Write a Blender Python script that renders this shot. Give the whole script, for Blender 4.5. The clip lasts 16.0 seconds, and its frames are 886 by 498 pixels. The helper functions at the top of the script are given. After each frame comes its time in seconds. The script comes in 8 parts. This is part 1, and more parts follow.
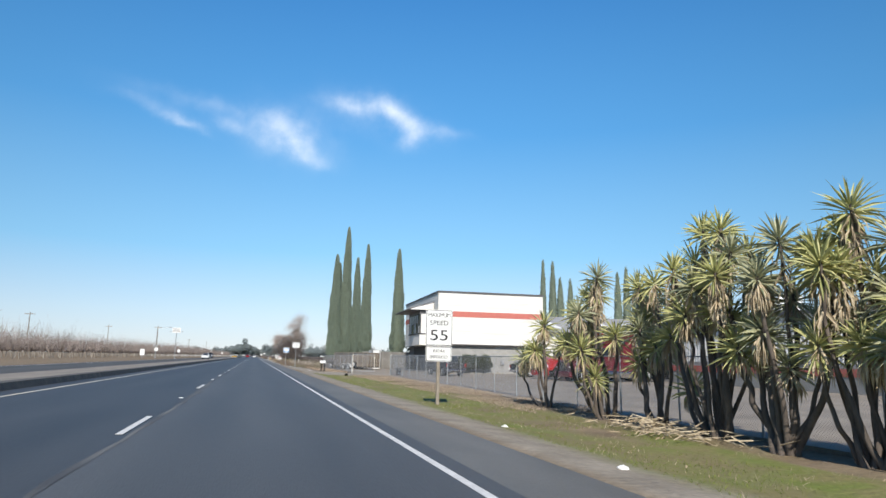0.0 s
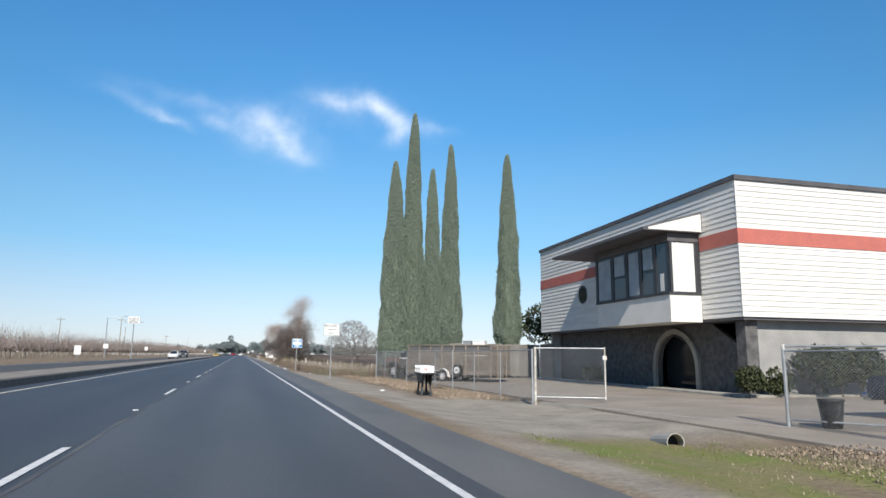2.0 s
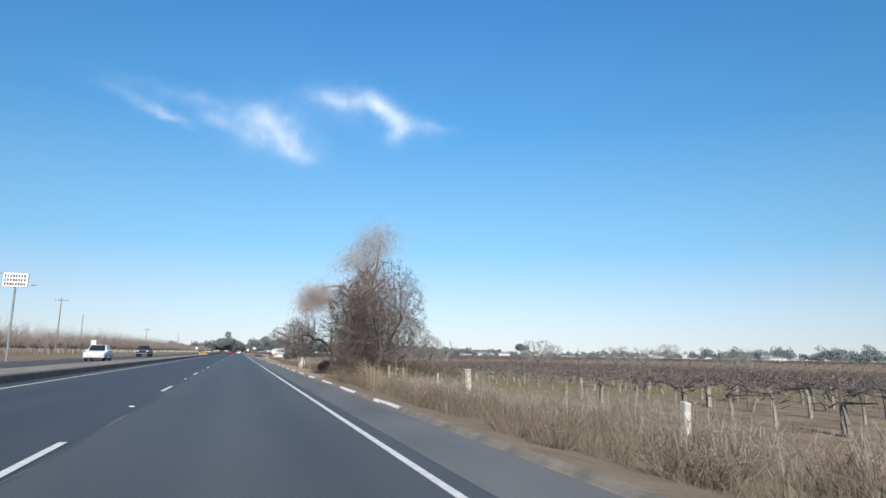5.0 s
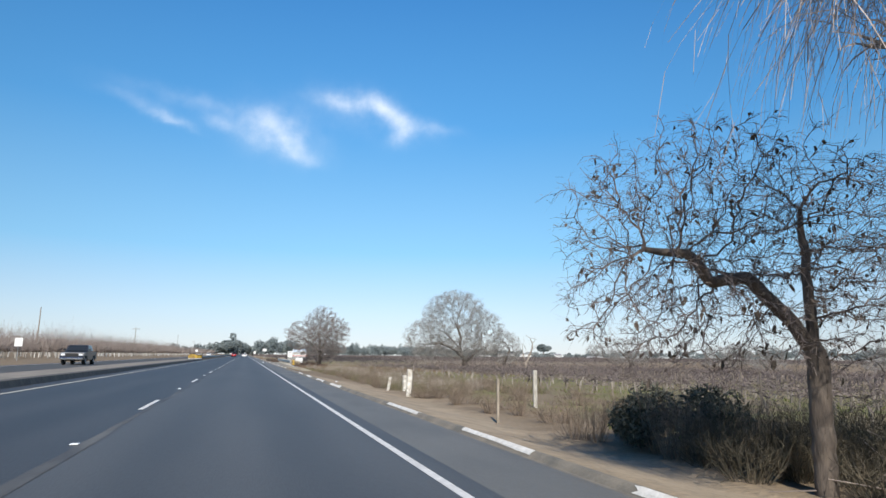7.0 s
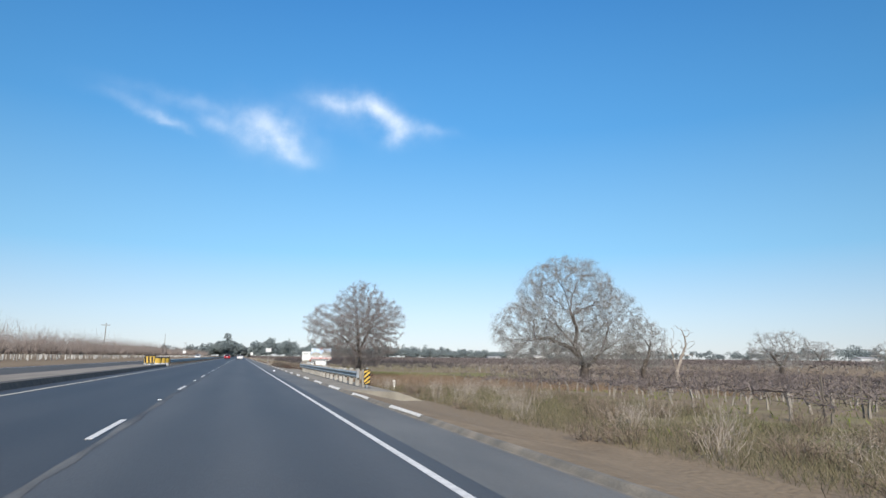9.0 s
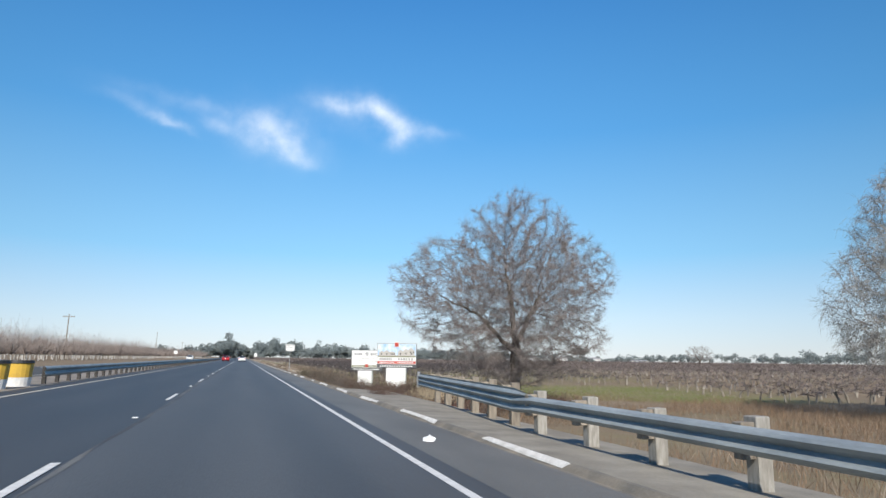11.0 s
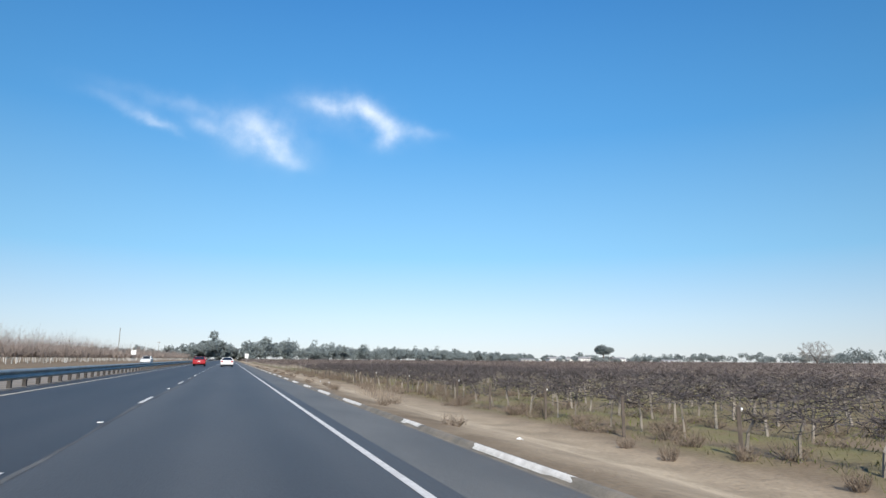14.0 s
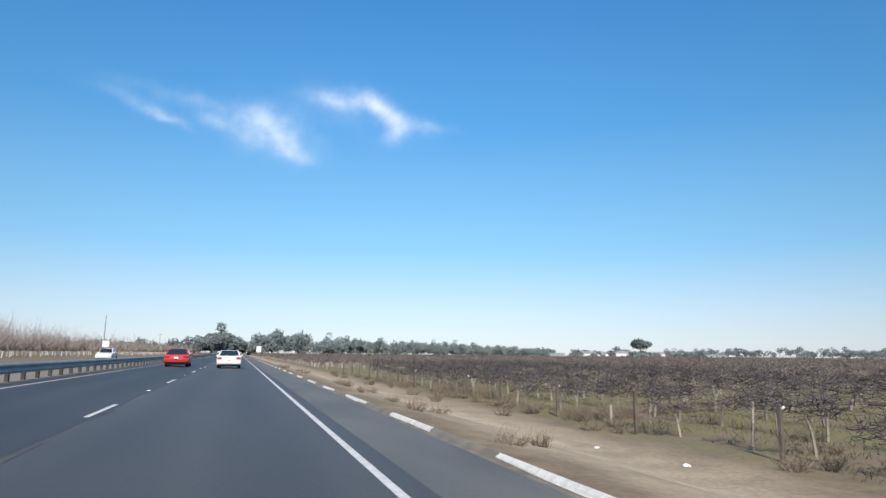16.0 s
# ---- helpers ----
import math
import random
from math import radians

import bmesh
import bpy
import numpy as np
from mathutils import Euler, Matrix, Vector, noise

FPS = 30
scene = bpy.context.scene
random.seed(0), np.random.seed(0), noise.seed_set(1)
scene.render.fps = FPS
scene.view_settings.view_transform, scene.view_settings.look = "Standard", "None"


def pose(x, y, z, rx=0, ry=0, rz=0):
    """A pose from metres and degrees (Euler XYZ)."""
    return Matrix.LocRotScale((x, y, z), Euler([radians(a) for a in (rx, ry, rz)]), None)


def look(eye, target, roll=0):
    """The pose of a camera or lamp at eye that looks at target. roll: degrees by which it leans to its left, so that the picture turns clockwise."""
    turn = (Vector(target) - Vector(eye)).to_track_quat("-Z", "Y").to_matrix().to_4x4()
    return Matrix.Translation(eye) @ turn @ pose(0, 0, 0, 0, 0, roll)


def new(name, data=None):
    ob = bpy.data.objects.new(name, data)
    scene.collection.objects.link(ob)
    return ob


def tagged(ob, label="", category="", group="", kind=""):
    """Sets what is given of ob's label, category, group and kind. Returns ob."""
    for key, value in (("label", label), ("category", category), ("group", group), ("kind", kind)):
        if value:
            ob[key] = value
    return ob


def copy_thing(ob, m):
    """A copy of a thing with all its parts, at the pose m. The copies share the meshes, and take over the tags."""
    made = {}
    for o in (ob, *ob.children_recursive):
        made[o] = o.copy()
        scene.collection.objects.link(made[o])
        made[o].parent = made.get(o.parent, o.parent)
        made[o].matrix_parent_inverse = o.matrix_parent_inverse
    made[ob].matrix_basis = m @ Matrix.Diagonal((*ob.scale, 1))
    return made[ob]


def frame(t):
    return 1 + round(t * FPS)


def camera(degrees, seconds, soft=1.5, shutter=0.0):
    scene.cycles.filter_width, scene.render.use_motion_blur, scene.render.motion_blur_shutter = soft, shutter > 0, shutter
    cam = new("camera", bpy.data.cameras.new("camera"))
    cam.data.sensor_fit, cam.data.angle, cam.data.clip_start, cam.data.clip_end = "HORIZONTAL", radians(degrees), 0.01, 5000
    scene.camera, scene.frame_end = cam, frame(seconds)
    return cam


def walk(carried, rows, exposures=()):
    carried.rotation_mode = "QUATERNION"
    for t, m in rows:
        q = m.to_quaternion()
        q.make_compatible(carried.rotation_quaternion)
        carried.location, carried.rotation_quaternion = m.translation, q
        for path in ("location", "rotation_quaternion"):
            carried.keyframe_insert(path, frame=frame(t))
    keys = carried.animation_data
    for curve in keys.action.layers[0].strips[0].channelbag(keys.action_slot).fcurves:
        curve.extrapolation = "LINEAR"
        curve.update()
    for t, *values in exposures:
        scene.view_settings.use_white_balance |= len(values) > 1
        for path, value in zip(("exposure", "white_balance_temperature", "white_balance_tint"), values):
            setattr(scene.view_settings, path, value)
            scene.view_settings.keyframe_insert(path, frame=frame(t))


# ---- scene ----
cam = camera(69.36, 16.0)
PATH = [
    (0.0, -0.196, -10.831, 1.272, 99.762, -1.064, -16.234),
    (0.5, -0.199, 1.417, 1.272, 99.721, -0.908, -16.537),
    (1.0, -0.138, 13.725, 1.272, 99.643, -0.611, -16.682),
    (1.5, -0.079, 25.707, 1.272, 99.519, -0.431, -17.111),
    (2.0, -0.019, 37.580, 1.272, 99.451, -0.564, -17.315),
    (2.5, 0.039, 49.807, 1.272, 99.217, -0.539, -17.305),
    (3.0, 0.047, 62.035, 1.272, 99.234, -0.705, -17.214),
    (3.5, 0.001, 74.006, 1.272, 99.510, -1.251, -17.509),
    (6.0, 0.055, 135.271, 1.272, 99.262, -0.542, -17.216),
    (6.5, 0.033, 147.665, 1.272, 99.297, -0.438, -17.041),
    (7.0, 0.015, 160.075, 1.272, 99.485, -0.574, -16.991),
    (7.5, -0.035, 172.335, 1.272, 99.326, -0.143, -17.148),
    (8.0, -0.046, 184.487, 1.272, 99.413, -0.408, -17.460),
    (10.5, -0.087, 245.819, 1.272, 99.792, -0.527, -17.143),
    (11.0, -0.137, 258.072, 1.272, 99.780, -0.675, -17.192),
    (11.5, -0.199, 270.315, 1.272, 100.042, -1.023, -16.973),
    (12.0, -0.248, 282.931, 1.272, 99.812, -0.942, -17.109),
    (12.5, -0.226, 295.065, 1.272, 100.024, -0.933, -17.360),
    (13.0, -0.118, 307.265, 1.272, 100.071, -0.851, -17.714),
    (13.5, 0.051, 319.546, 1.272, 99.976, -0.372, -17.836),
    (14.0, 0.177, 331.560, 1.272, 99.838, -0.391, -18.192),
    (14.5, 0.349, 343.937, 1.272, 99.660, -0.185, -18.456),
    (15.0, 0.513, 356.196, 1.272, 99.655, -0.412, -18.130),
    (15.5, 0.621, 368.811, 1.272, 99.625, -0.391, -17.718),
    (16.0, 0.563, 381.416, 1.272, 99.343, -0.499, -17.482),
]
walk(cam, [(t, pose(*p)) for t, *p in PATH], [(0.0, 0.25), (16.0, 0.25)])

# ---- world, sun ----
SUN_EL, SUN_DIR = radians(38.5), Vector((-0.24, -0.97, 0)).normalized()
world = bpy.data.worlds.new("sky")
scene.world = world
world.use_nodes = True
wn, wl = world.node_tree.nodes, world.node_tree.links
wn.clear()
w_out = wn.new("ShaderNodeOutputWorld")
w_bg = wn.new("ShaderNodeBackground")
w_sky = wn.new("ShaderNodeTexSky")
w_sky.sky_type = "NISHITA"
w_sky.sun_disc = False
w_sky.sun_elevation = SUN_EL
w_sky.sun_rotation = math.atan2(SUN_DIR.x, SUN_DIR.y)
w_sky.air_density, w_sky.dust_density, w_sky.ozone_density = 1.0, 0.25, 5.0
w_bg.inputs[1].default_value = 0.14
w_co = wn.new("ShaderNodeTexCoord")


def w_math(op, a, b=None, c=None):
    n = wn.new("ShaderNodeMath")
    n.operation = op
    for i, v in enumerate((a, b, c)):
        if v is None:
            continue
        if hasattr(v, "links"):
            wl.new(v, n.inputs[i])
        else:
            n.inputs[i].default_value = v
    return n.outputs[0]


# thin cirrus: soft streaks in the sky ahead, in degrees of azimuth and height
w_sep = wn.new("ShaderNodeSeparateXYZ")
w_noise = wn.new("ShaderNodeTexNoise")
w_noise.inputs["Scale"].default_value = 16.0
w_noise.inputs["Detail"].default_value = 6.0
w_noise.inputs["Roughness"].default_value = 0.62
wl.new(w_co.outputs["Generated"], w_noise.inputs["Vector"])
wl.new(w_co.outputs["Generated"], w_sep.inputs[0])
w_nsep = wn.new("ShaderNodeSeparateColor")
wl.new(w_noise.outputs["Color"], w_nsep.inputs[0])
w_az = w_math("MULTIPLY", w_math("ARCTAN2", w_sep.outputs[0], w_sep.outputs[1]), 57.2958)
w_el = w_math("MULTIPLY", w_math("ARCSINE", w_sep.outputs[2]), 57.2958)
w_az = w_math("ADD", w_az, w_math("MULTIPLY", w_math("SUBTRACT", w_nsep.outputs[0], 0.5), 2.6))
w_el = w_math("ADD", w_el, w_math("MULTIPLY", w_math("SUBTRACT", w_nsep.outputs[1], 0.5), 1.5))
CLOUDS = ((-7.9, 19.3, 1.7, 0.3, -10, 0.17), (-6.2, 18.9, 1.3, 0.28, -16, 0.1), (-5.5, 20.8, 4.5, 0.55, -4, 0.09), (-9.6, 20.0, 2.4, 0.4, -8, 0.08), (-3.0, 19.3, 1.5, 0.5, -12, 0.15),
          (-0.2, 20.1, 2.0, 0.8, -6, 0.17), (2.2, 19.6, 1.7, 0.9, -10, 0.12), (1.0, 18.7, 1.6, 0.85, -4, 0.27), (2.9, 17.9, 1.9, 0.9, -14, 0.2),
          (4.4, 17.0, 1.3, 0.4, -20, 0.08), (2.0, 19.2, 3.6, 1.9, -8, 0.1), (6.7, 22.1, 1.8, 0.65, -8, 0.24), (9.3, 22.0, 1.9, 0.75, -4, 0.32),
          (10.2, 22.8, 1.0, 0.3, -10, 0.1), (11.7, 21.2, 1.5, 0.75, -26, 0.3), (13.9, 20.4, 1.6, 0.7, -16, 0.32), (13.1, 19.3, 1.1, 0.65, 20, 0.3),
          (16.4, 20.0, 1.8, 0.4, -6, 0.09), (9.5, 21.2, 4.2, 1.5, -10, 0.07))
w_sum = None
for az, el, ra, re, tilt, amt in CLOUDS:
    c, s = math.cos(radians(tilt)), math.sin(radians(tilt))
    da, de = w_math("SUBTRACT", w_az, az), w_math("SUBTRACT", w_el, el)
    u = w_math("DIVIDE", w_math("ADD", w_math("MULTIPLY", da, c), w_math("MULTIPLY", de, s)), ra)
    v = w_math("DIVIDE", w_math("SUBTRACT", w_math("MULTIPLY", de, c), w_math("MULTIPLY", da, s)), re)
    r2 = w_math("ADD", w_math("MULTIPLY", u, u), w_math("MULTIPLY", v, v))
    g = w_math("MULTIPLY", w_math("POWER", 2.718, w_math("MULTIPLY", r2, -0.8)), amt)
    w_sum = g if w_sum is None else w_math("ADD", w_sum, g)
w_fine = wn.new("ShaderNodeTexNoise")
w_fine.inputs["Scale"].default_value = 26.0
w_fine.inputs["Detail"].default_value = 8.0
wl.new(w_co.outputs["Generated"], w_fine.inputs["Vector"])
w_sum = w_math("MULTIPLY", w_sum, w_math("MULTIPLY_ADD", w_fine.outputs["Fac"], 3.2, -0.6))
w_clamp = wn.new("ShaderNodeClamp")
wl.new(w_sum, w_clamp.inputs[0])
w_mix = wn.new("ShaderNodeMixRGB")
w_mix.inputs[2].default_value = (6.6, 7.0, 7.6, 1)
wl.new(w_clamp.outputs[0], w_mix.inputs[0])
w_ramp = wn.new("ShaderNodeValToRGB")
w_ramp.color_ramp.elements[0].position, w_ramp.color_ramp.elements[0].color = 0.0, (0.64, 0.69, 0.75, 1)
w_ramp.color_ramp.elements[1].position, w_ramp.color_ramp.elements[1].color = 1.0, (0.015, 0.11, 0.42, 1)
for q, c in ((0.06, (0.51, 0.665, 0.81, 1)), (0.15, (0.235, 0.545, 0.83, 1)), (0.33, (0.078, 0.345, 0.72, 1)), (0.52, (0.036, 0.225, 0.57, 1))):
    w_ramp.color_ramp.elements.new(q).color = c
w_h = w_math("DIVIDE", w_math("MULTIPLY", w_math("ARCSINE", w_sep.outputs[2]), 57.2958), 60.0)
wl.new(w_math("MAXIMUM", w_h, 0.0), w_ramp.inputs[0])
w_air = wn.new("ShaderNodeMixRGB")
w_air.blend_type = "MULTIPLY"
w_air.inputs[0].default_value = 1.0
w_air.inputs[2].default_value = (7.1, 7.1, 7.1, 1)
wl.new(w_ramp.outputs[0], w_air.inputs[1])
w_tone = wn.new("ShaderNodeMixRGB")
w_tone.inputs[0].default_value = 0.8
wl.new(w_sky.outputs[0], w_tone.inputs[1])
wl.new(w_air.outputs[0], w_tone.inputs[2])
# the sky is deepest at right angles to the sun
w_side = w_math("ADD", w_math("MULTIPLY", w_sep.outputs[0], -SUN_DIR.x), w_math("MULTIPLY", w_sep.outputs[1], -SUN_DIR.y))
w_flat = w_math("ADD", w_math("MULTIPLY", w_sep.outputs[0], w_sep.outputs[0]), w_math("MULTIPLY", w_sep.outputs[1], w_sep.outputs[1]))
w_cos2 = w_math("DIVIDE", w_math("MULTIPLY", w_side, w_side), w_math("MAXIMUM", w_flat, 0.001))
w_deep = wn.new("ShaderNodeMixRGB")
w_deep.blend_type = "MULTIPLY"
w_deep.inputs[0].default_value = 1.0
wl.new(w_tone.outputs[0], w_deep.inputs[1])
wl.new(w_math("MULTIPLY_ADD", w_cos2, 0.48, 0.54), w_deep.inputs[2])
wl.new(w_deep.outputs[0], w_mix.inputs[1])
wl.new(w_mix.outputs[0], w_bg.inputs[0])
wl.new(w_bg.outputs[0], w_out.inputs[0])

sun = new("sun", bpy.data.lights.new("sun", "SUN"))
sun.data.energy, sun.data.angle, sun.data.color = 5.0, radians(0.5), (1.0, 0.94, 0.85)
sun.matrix_world = look((0, 0, 60), Vector((0, 0, 60)) - Vector((SUN_DIR.x * math.cos(SUN_EL), SUN_DIR.y * math.cos(SUN_EL), math.sin(SUN_EL))))
scene.view_settings.exposure = 0.0

# ---- materials ----


def mat(name, col, col2=None, rough=0.85, scale=2.0, fine=35.0, bump=0.25, metal=0.0, rand=0.0, spec=0.4, stretch=(1, 1, 1), amount=1.0, tracks=None):
    m = bpy.data.materials.new(name)
    m.use_nodes = True
    nt = m.node_tree
    bs = nt.nodes["Principled BSDF"]
    L = nt.links
    co = nt.nodes.new("ShaderNodeTexCoord")
    mp = nt.nodes.new("ShaderNodeMapping")
    mp.inputs["Scale"].default_value = stretch
    L.new(co.outputs["Object"], mp.inputs[0])
    n1 = nt.nodes.new("ShaderNodeTexNoise")
    n1.inputs["Scale"].default_value, n1.inputs["Detail"].default_value = scale, 5
    n2 = nt.nodes.new("ShaderNodeTexNoise")
    n2.inputs["Scale"].default_value, n2.inputs["Detail"].default_value = fine, 3
    L.new(mp.outputs[0], n1.inputs["Vector"])
    L.new(mp.outputs[0], n2.inputs["Vector"])
    c2 = col2 or tuple(c * 0.72 for c in col)
    mx = nt.nodes.new("ShaderNodeMixRGB")
    mx.inputs[1].default_value, mx.inputs[2].default_value = (*col, 1), (*c2, 1)
    mr = nt.nodes.new("ShaderNodeMapRange")
    mr.inputs[1].default_value, mr.inputs[2].default_value = 0.35, 0.68
    mr.inputs[4].default_value = amount
    L.new(n1.outputs["Fac"], mr.inputs[0])
    L.new(mr.outputs[0], mx.inputs[0])
    hv = nt.nodes.new("ShaderNodeHueSaturation")
    vr = nt.nodes.new("ShaderNodeMapRange")
    vr.inputs[3].default_value, vr.inputs[4].default_value = 0.78, 1.22
    L.new(n2.outputs["Fac"], vr.inputs[0])
    val = vr.outputs[0]
    if rand:
        oi = nt.nodes.new("ShaderNodeObjectInfo")
        rr = nt.nodes.new("ShaderNodeMapRange")
        rr.inputs[3].default_value, rr.inputs[4].default_value = 1 - rand, 1 + rand
        L.new(oi.outputs["Random"], rr.inputs[0])
        mu = nt.nodes.new("ShaderNodeMath")
        mu.operation = "MULTIPLY"
        L.new(val, mu.inputs[0])
        L.new(rr.outputs[0], mu.inputs[1])
        val = mu.outputs[0]
    if tracks is not None:
        # wheel paths worn darker, 1.8 m apart about the lane's middle
        sx = nt.nodes.new("ShaderNodeSeparateXYZ")
        L.new(co.outputs["Object"], sx.inputs[0])
        for op, q in (("SUBTRACT", tracks), ("MULTIPLY", 2 * math.pi / 1.8), ("COSINE", None), ("MULTIPLY", 0.1), ("ADD", 1.0)):
            st = nt.nodes.new("ShaderNodeMath")
            st.operation = op
            L.new(sx.outputs[0], st.inputs[0])
            if q is not None:
                st.inputs[1].default_value = q
            sx = st
        mt = nt.nodes.new("ShaderNodeMath")
        mt.operation = "MULTIPLY"
        L.new(val, mt.inputs[0])
        L.new(sx.outputs[0], mt.inputs[1])
        val = mt.outputs[0]
    L.new(val, hv.inputs["Value"])
    L.new(mx.outputs[0], hv.inputs["Color"])
    L.new(hv.outputs[0], bs.inputs["Base Color"])
    bs.inputs["Roughness"].default_value, bs.inputs["Metallic"].default_value = rough, metal
    bs.inputs["Specular IOR Level"].default_value = spec
    if bump:
        bp = nt.nodes.new("ShaderNodeBump")
        bp.inputs["Strength"].default_value, bp.inputs["Distance"].default_value = bump, 0.02
        L.new(n2.outputs["Fac"], bp.inputs["Height"])
        L.new(bp.outputs[0], bs.inputs["Normal"])
    return m


def island_mat(name, col, col2, rough=0.9, spec=0.2, through_light=0.0):
    """For joined leaves, twigs and stones: each island takes its own tone between two colours."""
    m = bpy.data.materials.new(name)
    m.use_nodes = True
    nt = m.node_tree
    bs = nt.nodes["Principled BSDF"]
    ge = nt.nodes.new("ShaderNodeNewGeometry")
    mx = nt.nodes.new("ShaderNodeMixRGB")
    mx.inputs[1].default_value, mx.inputs[2].default_value = (*col, 1), (*col2, 1)
    nt.links.new(ge.outputs["Random Per Island"], mx.inputs[0])
    nt.links.new(mx.outputs[0], bs.inputs["Base Color"])
    bs.inputs["Roughness"].default_value = rough
    bs.inputs["Specular IOR Level"].default_value = spec
    if through_light:
        tr = nt.nodes.new("ShaderNodeBsdfTranslucent")
        ad = nt.nodes.new("ShaderNodeMixShader")
        ad.inputs[0].default_value = through_light
        nt.links.new(mx.outputs[0], tr.inputs[0])
        nt.links.new(bs.outputs[0], ad.inputs[1])
        nt.links.new(tr.outputs[0], ad.inputs[2])
        nt.links.new(ad.outputs[0], nt.nodes["Material Output"].inputs[0])
    return m


def glass_mat(name, tint=(0.02, 0.025, 0.03)):
    m = bpy.data.materials.new(name)
    m.use_nodes = True
    bs = m.node_tree.nodes["Principled BSDF"]
    bs.inputs["Base Color"].default_value = (*tint, 1)
    bs.inputs["Roughness"].default_value = 0.06
    bs.inputs["Specular IOR Level"].default_value = 0.45
    return m


M_ASPHALT_OLD = mat("old_asphalt", (0.075, 0.073, 0.068), (0.055, 0.054, 0.051), rough=0.85, scale=0.5, fine=60, bump=0.35, stretch=(1, 0.22, 1))
M_ASPHALT = mat("asphalt", (0.069, 0.066, 0.06), (0.049, 0.047, 0.043), rough=0.6, scale=0.8, fine=55, bump=0.3, spec=0.55, stretch=(1, 0.12, 1), amount=0.7, tracks=0.0)
M_ASPHALT_INNER = mat("inner_lane_asphalt", (0.046, 0.044, 0.041), (0.031, 0.03, 0.028), rough=0.6, scale=0.8, fine=55, bump=0.3, spec=0.55, stretch=(1, 0.12, 1), amount=0.8, tracks=-4.2)
M_SHOULDER = mat("shoulder_asphalt", (0.14, 0.132, 0.114), (0.1, 0.095, 0.083), rough=0.65, scale=0.7, fine=50, bump=0.35, spec=0.5, stretch=(1, 0.3, 1))
M_SEAL = mat("worn_joint", (0.055, 0.053, 0.05), (0.13, 0.125, 0.112), rough=0.7, scale=1.2, fine=20, stretch=(1, 0.3, 1))
M_PAINT = mat("road_paint", (0.62, 0.61, 0.58), (0.42, 0.41, 0.39), rough=0.75, scale=6, fine=45, bump=0.2, amount=0.6)
M_PAINT_WARM = mat("road_paint_warm", (0.6, 0.53, 0.42), (0.42, 0.38, 0.31), rough=0.75, scale=6, fine=45, amount=0.7)
M_DIKE_PAINT = mat("dike_paint", (0.72, 0.695, 0.64), (0.42, 0.39, 0.34), rough=0.8, scale=5, fine=25, bump=0.4, amount=0.6)
M_DIKE = mat("dusty_dike_asphalt", (0.13, 0.121, 0.102), (0.24, 0.207, 0.16), rough=0.9, scale=1.6, fine=30, bump=0.5)
M_KERB = mat("black_kerb_asphalt", (0.07, 0.067, 0.06), (0.11, 0.1, 0.084), rough=0.9, scale=3, fine=30, bump=0.5)
M_CONC = mat("concrete", (0.36, 0.34, 0.3), (0.27, 0.25, 0.22), scale=1.2, fine=18, bump=0.3)
M_MEDIAN = mat("median_gravel", (0.25, 0.215, 0.172), (0.175, 0.15, 0.12), scale=1.5, fine=22, bump=0.5, stretch=(1, 0.4, 1))
M_YARD = mat("yard_gravel", (0.29, 0.25, 0.2), (0.215, 0.185, 0.15), scale=0.6, fine=14, bump=0.4)
M_GRAVEL = mat("shoulder_gravel", (0.285, 0.258, 0.208), (0.18, 0.16, 0.128), scale=1.3, fine=26, bump=0.7)
M_STEEL = mat("galvanised_steel", (0.42, 0.44, 0.45), (0.3, 0.31, 0.32), rough=0.5, metal=0.55, scale=4, fine=40, bump=0.1)
M_STEEL_BLUE = mat("weathered_guardrail_steel", (0.34, 0.37, 0.37), (0.23, 0.26, 0.27), rough=0.6, metal=0.25, scale=3, fine=30, bump=0.1, stretch=(1, 0.3, 1))
M_WOOD_POST = mat("weathered_post_wood", (0.29, 0.25, 0.2), (0.17, 0.145, 0.115), scale=5, fine=30, stretch=(3, 3, 0.6), rand=0.2)
M_BARK_DARK_POST = mat("tarred_post_wood", (0.06, 0.055, 0.05), (0.035, 0.032, 0.03), scale=5, fine=30, stretch=(3, 3, 0.6), rand=0.2)
M_WOOD_GREY = mat("silvered_wood", (0.4, 0.38, 0.34), (0.24, 0.22, 0.19), scale=6, fine=30, stretch=(3, 3, 0.6), rand=0.2)
M_WHITE_POST = mat("peeling_white_paint", (0.68, 0.66, 0.61), (0.33, 0.29, 0.23), scale=5, fine=28, rand=0.12)
M_SIGN_WHITE = mat("sign_sheeting_white", (0.78, 0.78, 0.76), (0.7, 0.7, 0.68), rough=0.45, scale=3, fine=10, bump=0.0)
M_SIGN_BLACK = mat("sign_black", (0.015, 0.015, 0.016), rough=0.5, bump=0)
M_SIGN_BLUE = mat("sign_blue", (0.02, 0.21, 0.5), (0.03, 0.26, 0.55), rough=0.45, bump=0)
M_SIGN_BACK = mat("sign_aluminium", (0.5, 0.5, 0.5), rough=0.4, metal=0.6, bump=0)
M_YELLOW = mat("hazard_yellow", (0.66, 0.42, 0.06), (0.5, 0.32, 0.07), rough=0.5, bump=0.05)
M_BLACK = mat("black_plastic", (0.02, 0.02, 0.021), rough=0.6, bump=0.1)
M_RUBBER = mat("tyre_rubber", (0.022, 0.022, 0.022), rough=0.85, bump=0.2)
M_CHROME = mat("chrome", (0.7, 0.7, 0.72), rough=0.18, metal=1.0, bump=0)
M_RIM = mat("polished_alloy_rim", (0.72, 0.72, 0.72), (0.6, 0.6, 0.6), rough=0.4, metal=0.35, bump=0)
M_GLASS = glass_mat("dark_glass")
